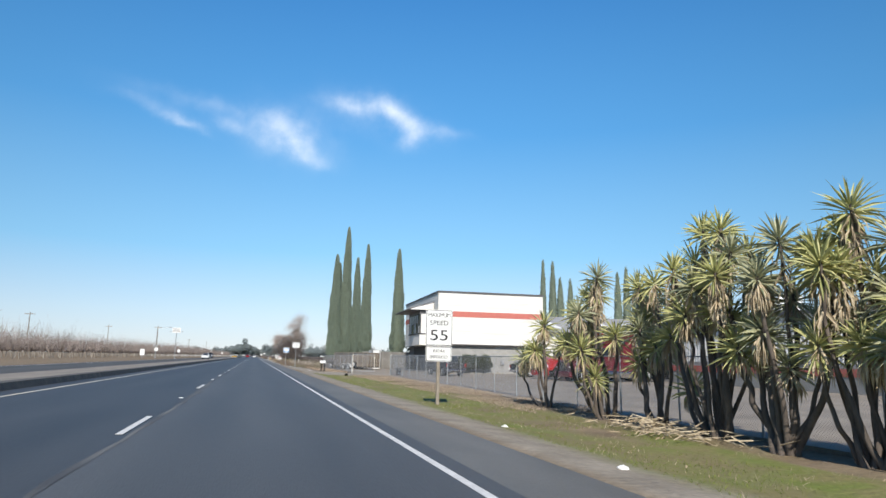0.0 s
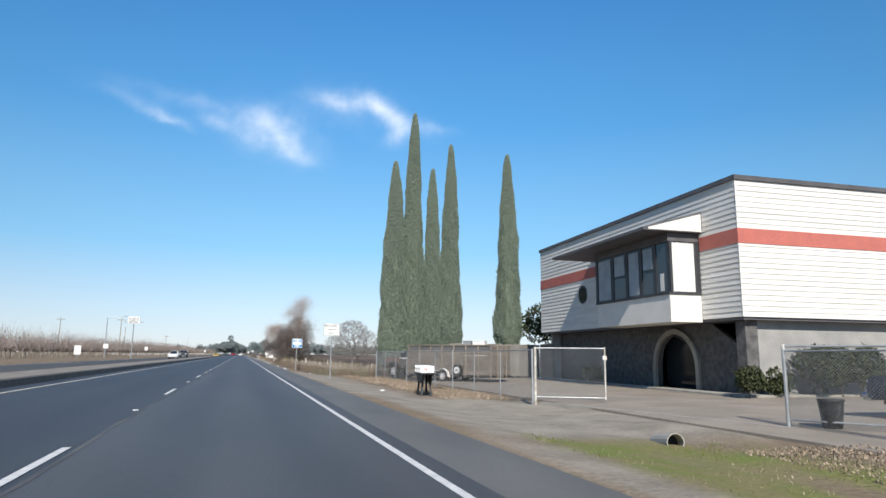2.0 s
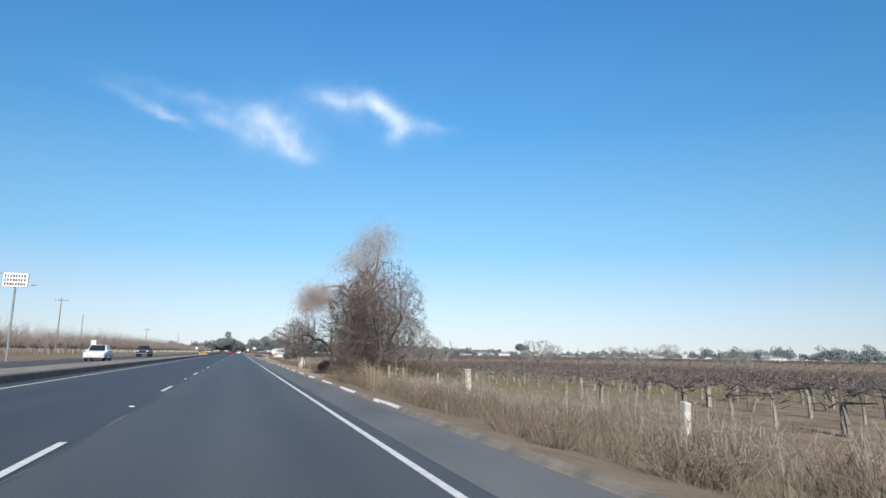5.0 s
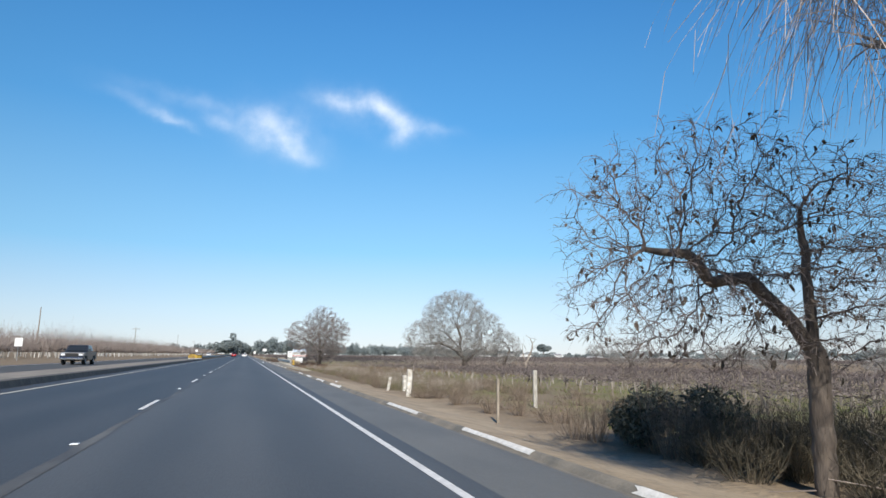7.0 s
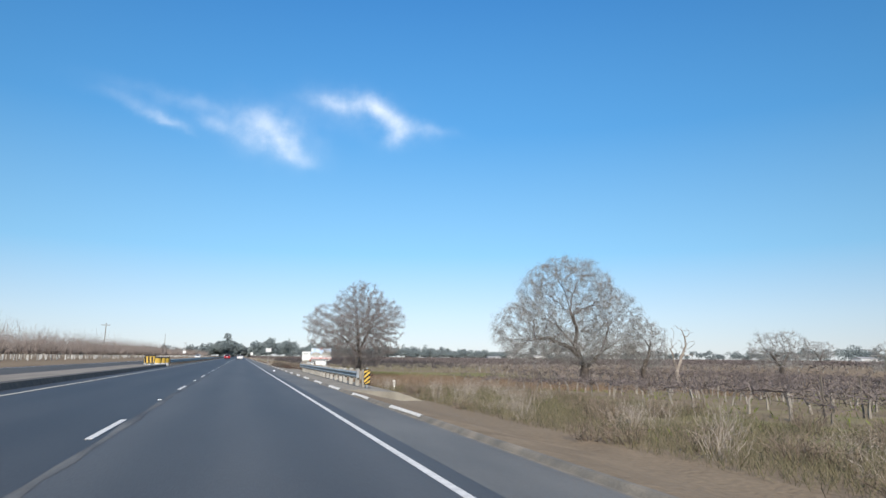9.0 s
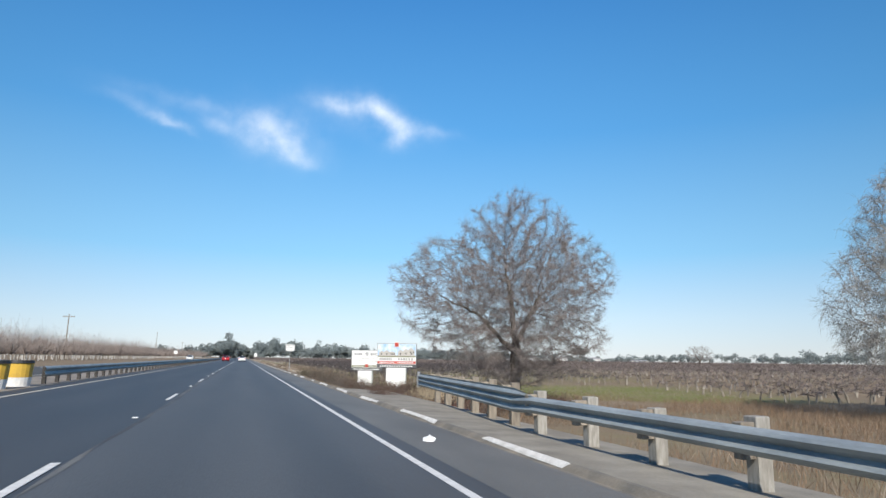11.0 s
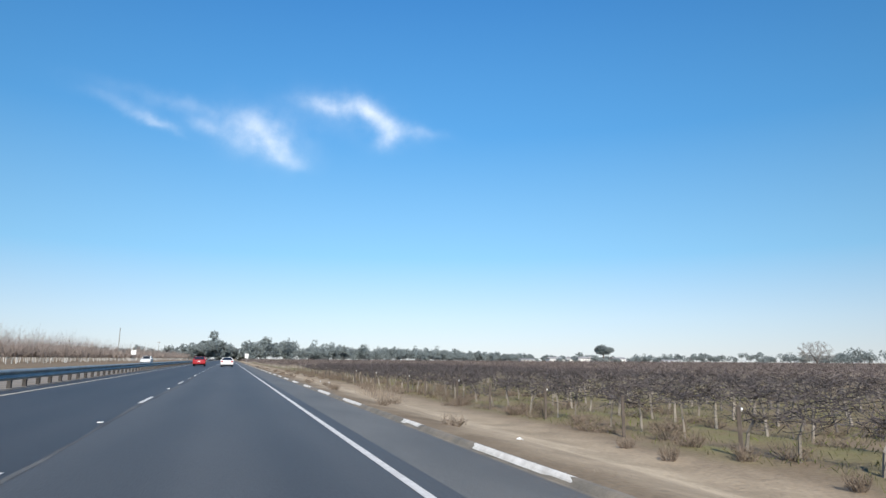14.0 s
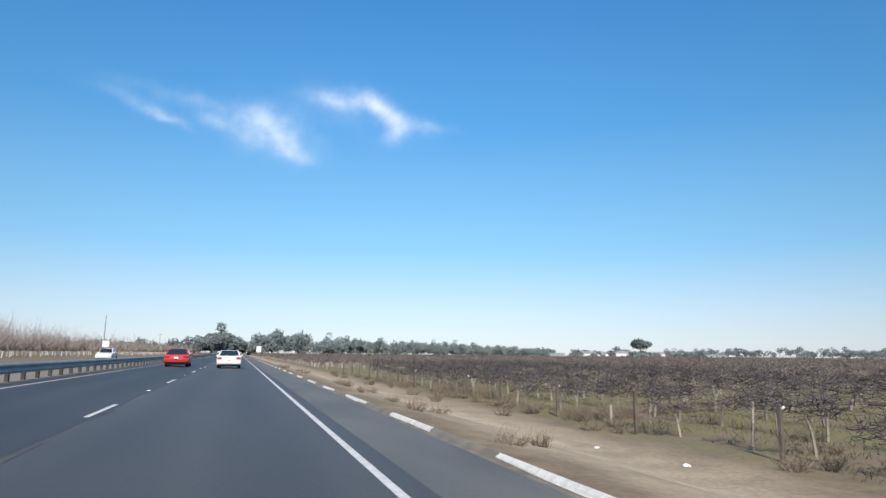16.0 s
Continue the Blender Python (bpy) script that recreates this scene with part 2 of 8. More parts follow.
M_GLASS_SKY = glass_mat("window_glass", (0.05, 0.06, 0.07))
M_SIDING = mat("white_siding", (0.72, 0.7, 0.66), (0.62, 0.6, 0.55), rough=0.6, scale=1.2, fine=14, bump=0.1, stretch=(0.3, 0.3, 4), rand=0.05)
M_SIDING_RED = mat("red_trim_paint", (0.5, 0.15, 0.115), (0.42, 0.13, 0.105), rough=0.6, scale=1.5, fine=14, bump=0.08)
M_CAP = mat("dark_cap_flashing", (0.11, 0.105, 0.11), (0.08, 0.078, 0.08), rough=0.5, bump=0.05)
M_GREY_WALL = mat("grey_block_wall", (0.34, 0.33, 0.315), (0.27, 0.265, 0.25), scale=1.5, fine=16, bump=0.25)
# dark stone, its colour deepened for the shade under the upper floor
M_STONE_SHADED = mat("dark_shaded_stone_veneer", (0.14, 0.135, 0.132), (0.075, 0.073, 0.072), rough=0.9, scale=3.5, fine=9, bump=0.9)
M_STUCCO = mat("pale_stucco", (0.72, 0.695, 0.645), (0.64, 0.615, 0.565), scale=1.0, fine=30, bump=0.15)
M_DARK_FRAME = mat("dark_window_frame", (0.05, 0.05, 0.055), rough=0.5, bump=0.05)
# bluish tone paints curtains and the sky's reflection in the panes
M_PALE_PANE = mat("pale_curtain_and_sky_sheen", (0.3, 0.33, 0.37), (0.22, 0.25, 0.29), rough=0.3, scale=2, fine=12, bump=0.05)
M_CURTAIN = mat("white_curtain", (0.75, 0.74, 0.72), rough=0.9, scale=8, fine=20, stretch=(6, 6, 0.2))
M_ROOF = mat("grey_metal_roof", (0.36, 0.35, 0.34), (0.27, 0.265, 0.26), rough=0.6, metal=0.1, scale=1.0, fine=10, stretch=(0.3, 1, 1))
M_CORR = mat("corrugated_metal", (0.74, 0.72, 0.68), (0.6, 0.58, 0.54), rough=0.55, metal=0.0, scale=1.2, fine=12, stretch=(1, 1, 0.3))
M_RED_CAR = mat("red_car_paint", (0.36, 0.012, 0.018), (0.33, 0.012, 0.018), rough=0.25, bump=0, spec=0.6)
M_RED_TRUCK = mat("red_truck_paint", (0.38, 0.02, 0.02), (0.34, 0.022, 0.022), rough=0.3, bump=0, spec=0.6)
M_MAROON = mat("maroon_truck_paint", (0.12, 0.012, 0.02), (0.1, 0.013, 0.018), rough=0.32, bump=0, spec=0.6)
M_WHITE_CAR = mat("white_car_paint", (0.72, 0.72, 0.71), (0.68, 0.68, 0.67), rough=0.3, bump=0, spec=0.6)
M_SILVER = mat("silver_car_paint", (0.5, 0.5, 0.49), (0.46, 0.46, 0.45), rough=0.35, metal=0.4, bump=0)
M_DARK_CAR = mat("dark_blue_car_paint", (0.03, 0.036, 0.05), (0.025, 0.03, 0.04), rough=0.3, bump=0)
M_BROWN_CAR = mat("dull_brown_paint", (0.105, 0.096, 0.09), (0.07, 0.064, 0.06), rough=0.4, bump=0.05, scale=2)
# top row of trailer boards, shade under the rail put into the grey
M_TRAILER_TOP_SHADED = mat("shaded_grey_plank", (0.13, 0.13, 0.13), (0.085, 0.085, 0.085), scale=2, fine=30, stretch=(0.4, 0.4, 4), rand=0.2)
M_FLAG_RED = mat("red_flag_paint", (0.55, 0.05, 0.04), rough=0.5, bump=0)
M_RUST = mat("rusty_hood", (0.19, 0.125, 0.1), (0.13, 0.09, 0.075), rough=0.8, scale=3)
M_OLD_BOARD = mat("old_grey_boards", (0.24, 0.23, 0.215), (0.15, 0.143, 0.132), scale=3, fine=26, stretch=(3, 3, 0.4), rand=0.15)
M_TRAILER_WOOD = mat("dark_stained_planks", (0.21, 0.18, 0.15), (0.125, 0.106, 0.09), scale=2, fine=30, stretch=(0.4, 0.4, 4), rand=0.2)
M_RIM_WHITE = mat("white_steel_rim", (0.7, 0.7, 0.69), rough=0.45, bump=0)
M_LAMP_RED = mat("red_tail_lens", (0.5, 0.01, 0.01), rough=0.2, bump=0)
M_LAMP_CLEAR = mat("clear_lens", (0.75, 0.76, 0.78), rough=0.15, bump=0)
M_BARK = mat("grey_bark", (0.2, 0.17, 0.14), (0.11, 0.092, 0.077), scale=4, fine=20, bump=0.7, stretch=(2, 2, 0.5))
M_BARK_PALE = mat("pale_bark", (0.34, 0.29, 0.24), (0.2, 0.165, 0.13), scale=3, fine=16, bump=0.8, stretch=(2, 2, 0.5))
M_BARK_DARK = mat("dark_bark", (0.13, 0.105, 0.085), (0.07, 0.058, 0.05), scale=4, fine=20, bump=0.7, stretch=(2, 2, 0.5))
M_TWIG = island_mat("bare_twigs", (0.34, 0.285, 0.255), (0.15, 0.124, 0.108))
M_TWIG_DARK = island_mat("dark_reddish_twigs", (0.21, 0.172, 0.158), (0.08, 0.067, 0.061))
M_TWIG_GREY = island_mat("grey_twigs", (0.31, 0.27, 0.247), (0.155, 0.133, 0.124))
# lichen grey, paled further in colour for haze over the field
M_TWIG_OAK = island_mat("lichen_grey_hazed_twigs", (0.35, 0.335, 0.31), (0.18, 0.17, 0.158))
M_TWIG_WILLOW = island_mat("willow_twigs", (0.5, 0.42, 0.37), (0.3, 0.25, 0.225))
M_CYPRESS = island_mat("cypress_sprays", (0.235, 0.285, 0.222), (0.15, 0.192, 0.148), through_light=0.1)
# core coloured darker than the sprays, standing for shade in the crevices
M_CYP_CORE = mat("shaded_cypress_core", (0.15, 0.18, 0.13), (0.085, 0.105, 0.075), scale=3, fine=14, bump=1.0, stretch=(3, 3, 0.5))
M_YUCCA = island_mat("yucca_leaves", (0.55, 0.52, 0.23), (0.27, 0.29, 0.11), rough=0.5, spec=0.4, through_light=0.15)
M_YUCCA_GREY = island_mat("grey_green_yucca_leaves", (0.45, 0.44, 0.27), (0.21, 0.23, 0.14), rough=0.5, spec=0.4, through_light=0.12)
M_YUCCA_DEAD = island_mat("dead_yucca_leaves", (0.55, 0.46, 0.32), (0.33, 0.26, 0.175), through_light=0.08)
M_LEAF_DARK = island_mat("dark_evergreen_leaves", (0.085, 0.095, 0.045), (0.035, 0.045, 0.022), through_light=0.08)
# distance haze is mixed into this leaf colour, paler and bluer
M_LEAF_HAZED = island_mat("hazed_far_leaves", (0.2, 0.235, 0.235), (0.165, 0.195, 0.198))
M_DRY = island_mat("dry_grass_blades", (0.5, 0.41, 0.28), (0.26, 0.21, 0.145), through_light=0.15)
M_DRY_GREY = island_mat("grey_dry_grass_blades", (0.38, 0.315, 0.245), (0.17, 0.138, 0.11), through_light=0.12)
M_GREEN = island_mat("green_grass_blades", (0.2, 0.23, 0.055), (0.1, 0.122, 0.03), through_light=0.15)
M_SCRUB = island_mat("dry_scrub", (0.26, 0.2, 0.15), (0.12, 0.098, 0.078))
M_WEED_GREY = island_mat("grey_weed_stalks", (0.42, 0.365, 0.3), (0.2, 0.17, 0.14))
M_DEAD_LEAF = island_mat("curled_dead_leaves", (0.13, 0.1, 0.08), (0.045, 0.04, 0.033))
M_WEED_MIX = island_mat("mixed_dry_weeds", (0.27, 0.235, 0.17), (0.095, 0.09, 0.062), through_light=0.12)
M_SHRUB_GREY = island_mat("grey_green_shrub_leaves", (0.15, 0.15, 0.115), (0.06, 0.065, 0.052))
M_OLIVE_GREEN = island_mat("olive_green_blades", (0.17, 0.165, 0.075), (0.085, 0.082, 0.042), through_light=0.12)
M_OLIVE_WEED = island_mat("olive_brown_weeds", (0.225, 0.195, 0.115), (0.088, 0.082, 0.05), through_light=0.12)
M_DARK_WEED = island_mat("dark_undergrowth", (0.15, 0.125, 0.09), (0.05, 0.048, 0.035))
M_LITTER_BROAD = island_mat("broad_fallen_leaves", (0.5, 0.42, 0.33), (0.2, 0.125, 0.09))
M_LITTER = island_mat("fallen_leaves", (0.43, 0.345, 0.255), (0.15, 0.118, 0.088))
M_VINE = island_mat("vine_wood", (0.21, 0.172, 0.158), (0.085, 0.072, 0.07))
# vine wood deepened to stand for shade within the near canes
M_VINE_DARK = island_mat("dark_vine_wood", (0.125, 0.108, 0.105), (0.042, 0.038, 0.041))
M_WHITEWASH = island_mat("whitewashed_bark", (0.62, 0.6, 0.56), (0.3, 0.28, 0.25))
M_VINE_TRUNK = island_mat("vine_trunk_bark", (0.32, 0.285, 0.24), (0.17, 0.15, 0.125))

# ---- building helpers ----


def finish(name, me, material, parent=None, smooth=False):
    ob = new(name, me)
    if material:
        me.materials.append(material)
    if parent:
        ob.parent = parent
    if smooth:
        me.polygons.foreach_set("use_smooth", np.ones(len(me.polygons), dtype=bool))
    return ob


def part(name, bm, material, parent=None, label="", smooth=False):
    me = bpy.data.meshes.new(name)
    bmesh.ops.recalc_face_normals(bm, faces=bm.faces)
    bm.to_mesh(me)
    bm.free()
    ob = finish(name, me, material, parent, smooth)
    return tagged(ob, label) if label else ob


def thing(name, label, category, loc=(0, 0, 0), rz=0.0, group="", kind=""):
    ob = new(name)
    ob.matrix_basis = pose(*loc, 0, 0, rz)
    ob.empty_display_size = 0.2
    return tagged(ob, label, category, group, kind)


def box(bm, x0, x1, y0, y1, z0, z1, bevel=0.0):
    vs = [bm.verts.new(p) for p in ((x0, y0, z0), (x1, y0, z0), (x1, y1, z0), (x0, y1, z0), (x0, y0, z1), (x1, y0, z1), (x1, y1, z1), (x0, y1, z1))]
    fs = [bm.faces.new([vs[i] for i in f]) for f in ((0, 3, 2, 1), (4, 5, 6, 7), (0, 1, 5, 4), (1, 2, 6, 5), (2, 3, 7, 6), (3, 0, 4, 7))]
    if bevel:
        es = {e for f in fs for e in f.edges}
        bmesh.ops.bevel(bm, geom=list(es), offset=bevel, segments=1, affect="EDGES")
    return vs


def new_box(*a, bevel=0.0):
    bm = bmesh.new()
    box(bm, *a, bevel=bevel)
    return bm


def tube(bm, p0, p1, r0, r1=None, n=8, caps=True):
    p0, p1 = Vector(p0), Vector(p1)
    r1 = r0 if r1 is None else r1
    d = (p1 - p0).normalized()
    a = d.orthogonal().normalized()
    b = d.cross(a)
    rings = []
    for p, r in ((p0, r0), (p1, r1)):
        rings.append([bm.verts.new(p + (a * math.cos(2 * math.pi * i / n) + b * math.sin(2 * math.pi * i / n)) * r) for i in range(n)])
    for i in range(n):
        j = (i + 1) % n
        bm.faces.new((rings[0][i], rings[0][j], rings[1][j], rings[1][i]))
    if caps:
        bm.faces.new(rings[0][::-1])
        bm.faces.new(rings[1])
    return bm


def new_tube(*a, **k):
    return tube(bmesh.new(), *a, **k)


def prism(bm, pts, x0, x1, narrow=None):
    """A side outline of (y, z) points carried across from x0 to x1; narrow(z) scales the half width."""
    sides = []
    for x in (x0, x1):
        mid = (x0 + x1) / 2
        sides.append([bm.verts.new((mid + (x - mid) * (narrow(z) if narrow else 1), y, z)) for y, z in pts])
    n = len(pts)
    for i in range(n):
        j = (i + 1) % n
        bm.faces.new((sides[0][i], sides[0][j], sides[1][j], sides[1][i]))
    bm.faces.new(sides[0][::-1])
    bm.faces.new(sides[1])
    return bm


def slab(bm, pts, d):
    """A flat polygon given a thickness along d."""
    d = Vector(d)
    a = [bm.verts.new(Vector(p)) for p in pts]
    b = [bm.verts.new(Vector(p) + d) for p in pts]
    n = len(pts)
    bm.faces.new(a[::-1])
    bm.faces.new(b)
    for i in range(n):
        j = (i + 1) % n
        bm.faces.new((a[i], a[j], b[j], b[i]))
    return bm


def mesh_np(name, verts, faces):
    """A mesh from arrays; faces all of one size."""
    verts, faces = np.asarray(verts, dtype=np.float32), np.asarray(faces, dtype=np.int32)
    me = bpy.data.meshes.new(name)
    k = faces.shape[1]
    me.vertices.add(len(verts))
    me.vertices.foreach_set("co", verts.ravel())
    me.loops.add(faces.size)
    me.loops.foreach_set("vertex_index", faces.ravel())
    me.polygons.add(len(faces))
    me.polygons.foreach_set("loop_start", np.arange(0, faces.size, k, dtype=np.int32))
    me.polygons.foreach_set("loop_total", np.full(len(faces), k, dtype=np.int32))
    me.polygons.foreach_set("use_smooth", np.zeros(len(faces), dtype=bool))
    me.update(calc_edges=True)
    return me


def tubes_np(segs, n=4):
    """Open tapered tubes from rows of p0, p1, r0, r1; n = 2 makes flat slivers for the finest twigs."""
    S = np.asarray(segs, dtype=np.float64)
    p0, p1, r0, r1 = S[:, 0:3], S[:, 3:6], S[:, 6], S[:, 7]
    d = p1 - p0
    d /= np.maximum(np.linalg.norm(d, axis=1, keepdims=True), 1e-6)
    ref = np.where(np.abs(d[:, 2:3]) < 0.9, np.array([[0, 0, 1.0]]), np.array([[1.0, 0, 0]]))
    a = np.cross(d, ref)
    a /= np.maximum(np.linalg.norm(a, axis=1, keepdims=True), 1e-6)
    b = np.cross(d, a)
    if n >= 7:
        p0 = p0 - d * (0.45 * r0)[:, None]
        p1 = p1 + d * (0.45 * r1)[:, None]
    if n == 2:
        w = np.random.default_rng(len(S)).uniform(0, math.pi, (len(S), 1))
        q = a * np.cos(w) + b * np.sin(w)
        out = np.stack([p0 - q * r0[:, None], p0 + q * r0[:, None], p1 + q * r1[:, None], p1 - q * r1[:, None]], axis=1)
        return out.reshape(-1, 3), np.arange(4 * len(S)).reshape(-1, 4)
    out = np.zeros((len(S), 2 * n, 3))
    for i in range(n):
        w = 2 * math.pi * i / n
        q = a * math.cos(w) + b * math.sin(w)
        out[:, i] = p0 + q * r0[:, None]
        out[:, n + i] = p1 + q * r1[:, None]
    f = np.array([(i, (i + 1) % n, n + (i + 1) % n, n + i) for i in range(n)])
    faces = (np.arange(len(S)) * 2 * n)[:, None, None] + f[None]
    return out.reshape(-1, 3), faces.reshape(-1, 4)


def tube_part(name, segs, material, parent=None, n=4, label=""):
    v, f = tubes_np(segs, n)
    ob = finish(name, mesh_np(name, v, f), material, parent, smooth=n >= 7)
    return tagged(ob, label) if label else ob


def chain_mesh(name, pts, radii, n=12):
    """One connected tapered tube along a line of points, eased between them."""
    P, R = np.asarray(pts, dtype=float), np.asarray(radii, dtype=float)
    t = np.arange(len(P))
    q = np.linspace(0, len(P) - 1, 4 * (len(P) - 1) + 1)
    i = np.clip(q.astype(int), 0, len(P) - 2)
    u = (q - i)[:, None]
    D = np.gradient(P, axis=0)
    P = (2 * u**3 - 3 * u**2 + 1) * P[i] + (u**3 - 2 * u**2 + u) * D[i] + (3 * u**2 - 2 * u**3) * P[i + 1] + (u**3 - u**2) * D[i + 1]
    R = np.interp(q, t, R)
    d = np.gradient(P, axis=0)
    d /= np.linalg.norm(d, axis=1, keepdims=True)
    a = np.cross(d, np.array([0.0, 1.0, 0.03]))
    a /= np.linalg.norm(a, axis=1, keepdims=True)
    b = np.cross(d, a)
    w = 2 * math.pi * np.arange(n) / n
    v = P[:, None] + (a[:, None] * np.cos(w)[None, :, None] + b[:, None] * np.sin(w)[None, :, None]) * R[:, None, None]
    m = len(P)
    f = [(k * n + j, k * n + (j + 1) % n, (k + 1) * n + (j + 1) % n, (k + 1) * n + j) for k in range(m - 1) for j in range(n)]
    return mesh_np(name, v.reshape(-1, 3), f)


def blades_np(base, tip, width, bend, rng):
    """Folded blades, three points wide at the root and a point at the tip: base, tip (n, 3), width (n,), bend (n, 3) moves the middle."""
    n = len(base)
    d = tip - base
    side = np.cross(d, rng.normal(size=(n, 3)))
    side /= np.maximum(np.linalg.norm(side, axis=1, keepdims=True), 1e-6)
    mid = base + d * 0.55 + bend
    w = side * width[:, None] * 0.5
    up = np.cross(side, d)
    up /= np.maximum(np.linalg.norm(up, axis=1, keepdims=True), 1e-6)
    fold = up * width[:, None] * 0.3
    v = np.stack([base - w * 0.8, base + w * 0.8, mid - w, mid + w, mid + fold, tip], axis=1).reshape(-1, 3)
    f = np.array([(0, 1, 4), (0, 4, 2), (1, 3, 4), (2, 4, 5), (4, 3, 5)])
    faces = ((np.arange(n) * 6)[:, None, None] + f[None]).reshape(-1, 3)
    return v, faces


def text_part(body, size, material, parent, loc, width=None, label=""):
    """Lettering that stands upright and faces -y; centred; width fits it."""
    cu = bpy.data.curves.new("lettering", "FONT")
    cu.body, cu.size, cu.align_x, cu.align_y, cu.extrude = body, size, "CENTER", "CENTER", 0.002
    tmp = bpy.data.objects.new("lettering", cu)
    scene.collection.objects.link(tmp)
    me = bpy.data.meshes.new_from_object(tmp.evaluated_get(bpy.context.evaluated_depsgraph_get()))
    bpy.data.objects.remove(tmp)
    xs = [v.co.x for v in me.vertices]
    k = width / (max(xs) - min(xs)) if width else 1.0
    for v in me.vertices:
        v.co = Vector((v.co.x * k, -v.co.z, v.co.y)) + Vector(loc)
    return finish("lettering", me, material, parent)


def sm(a, b, x):
    t = np.clip((x - a) / (b - a), 0, 1)
    return t * t * (3 - 2 * t)


def ground_z(x, y):
    """Height of the open ground beside the road."""
    x, y = np.asarray(x, dtype=float), np.asarray(y, dtype=float)
    low = -0.36 - 0.2 * sm(85, 110, y) - 0.75 * sm(225, 300, y) + 0.45 * sm(318, 345, y)
    r = -0.085 + (low + 0.085) * sm(3.9, 7.0 + 2.0 * sm(225, 300, y), x)
    left = 0.12 + 0 * x
    r = r - (0.7 * sm(14, 40, x) + 2.4 * sm(60, 170, x)) * sm(110, 150, y) * (1 - sm(300, 345, y))
    z = np.where(x < -5, left, r)
    return z


def gz(x, y):
    return float(ground_z(x, y))

# ---- ground, roads, kerbs ----
SLOPE = 0.0196
EDGE, LANE = 2.104, -2.104


def road_z(x):
    return -SLOPE * x


def strip(name, xs, zs, y0, y1, material, step=20.0, label="", category="road", depth=0.25):
    """A long slab with a given cross profile."""
    ys = np.arange(y0, y1 + 0.1, step)
    v, f = [], []
    n = len(xs)
    for y in ys:
        v += [(x, y, z) for x, z in zip(xs, zs)] + [(x, y, z - depth) for x, z in zip(xs, zs)]
    for k in range(len(ys) - 1):
        a, b = k * 2 * n, (k + 1) * 2 * n
        for i in range(n - 1):
            f.append((a + i, a + i + 1, b + i + 1, b + i))
        f.append((a, b, b + n, a + n))
        f.append((a + n - 1, a + 2 * n - 1, b + 2 * n - 1, b + n - 1))
    f += [(i, i + n, i + n + 1, i + 1) for i in range(n - 1)]
    ob = finish(name, mesh_np(name, v, f), material)
    return tagged(ob, label, category, kind="structure")


def make_ground():
    xs = np.concatenate([[-4000, -1500, -600, -300, -160, -100, -70, -50, -40, -32, -26, -22, -19.4, -10], [-6, 3.0, 3.70, 3.73], np.arange(4.1, 16, 0.45), np.arange(16.5, 40, 3), [45, 55, 70, 100, 160, 300, 700, 1600, 4000]])
    ys = np.concatenate([[-2500, -800, -300, -120, -60], np.arange(-40, 470, 1.6), np.arange(475, 700, 12), [740, 800, 900, 1100, 1500, 2200, 4500]])
    X, Y = np.meshgrid(xs, ys, indexing="ij")
    Z = ground_z(X, Y)
    bump = np.array([noise.noise((x * 0.45, y * 0.3, 3.0)) + 0.6 * noise.noise((x * 1.3, y * 0.9, 8.0)) for x, y in zip(X.ravel(), Y.ravel())]).reshape(X.shape)
    Z += bump * 0.09 * sm(4.2, 6.5, X) * (X < 60)
    Z = np.where((X > -19.5) & (X < 3.72), -0.5, Z)
    n, m = len(xs), len(ys)
    idx = np.arange(n * m).reshape(n, m)
    f = np.stack([idx[:-1, :-1], idx[1:, :-1], idx[1:, 1:], idx[:-1, 1:]], axis=-1).reshape(-1, 4)
    me = mesh_np("ground", np.stack([X, Y, Z], axis=-1).reshape(-1, 3), f)
    # soil kinds: how green, how bare and pale, how littered
    nz = bump
    green = sm(4.6, 5.4, X) * (1 - sm(8.5, 10, X)) * (1 - sm(48.2, 49.6, Y)) * sm(-0.25, 0.35, nz + 0.25)
    green += 0.85 * sm(9.5, 11, X) * (1 - sm(42, 50, X)) * sm(299, 304, Y + 2 * nz) * (1 - sm(321, 327, Y))
    green += 0.75 * sm(9.0, 11, X) * (1 - sm(45, 70, X)) * sm(130, 150, Y) * (1 - 0.7 * sm(215, 240, Y)) * (1 - sm(285, 300, Y)) * sm(-0.4, 0.4, nz)
    green += 0.5 * sm(10.2, 11.6, X + 0.6 * nz) * (1 - sm(40, 60, X)) * sm(328, 332, Y) * sm(-0.5, 0.4, nz)
    tan = sm(4.4, 5.6, X + nz) * (1 - sm(9.0, 11.0, X + nz)) * sm(322, 330, Y) * (0.55 + 0.45 * sm(0.5, 0.0, np.abs(X - 7.4 - 0.4 * nz) / 3.0))
    grey = sm(4.0, 4.6, X) * (1 - sm(11, 13, X)) * sm(47.8, 50, Y) * (1 - sm(60, 63, Y))
    grey += sm(3.6, 4.0, X) * (1 - sm(6.2, 7.6, X + nz)) * (sm(58, 62, Y) * (1 - sm(86, 92, Y)) + 0.8 * (1 - sm(47, 49, Y)) * (1 - sm(4.9, 5.9, X + 0.5 * nz)))
    grey += 0.7 * sm(4, 4.4, X) * (1 - sm(6.5, 8, X)) * sm(232, 240, Y) * (1 - sm(284, 292, Y))
    tan += 0.5 * sm(3.8, 4.3, X) * (1 - sm(6.2, 8.2, X + nz)) * sm(145, 152, Y) * (1 - sm(200, 212, Y))
    for key, val in (("green", green), ("tan", tan), ("grey", grey)):
        at = me.attributes.new(key, "FLOAT", "POINT")
        at.data.foreach_set("value", np.clip(val, 0, 1).ravel().astype(np.float32))
    m2 = bpy.data.materials.new("open_ground")
    m2.use_nodes = True
    nt = m2.node_tree
    L = nt.links
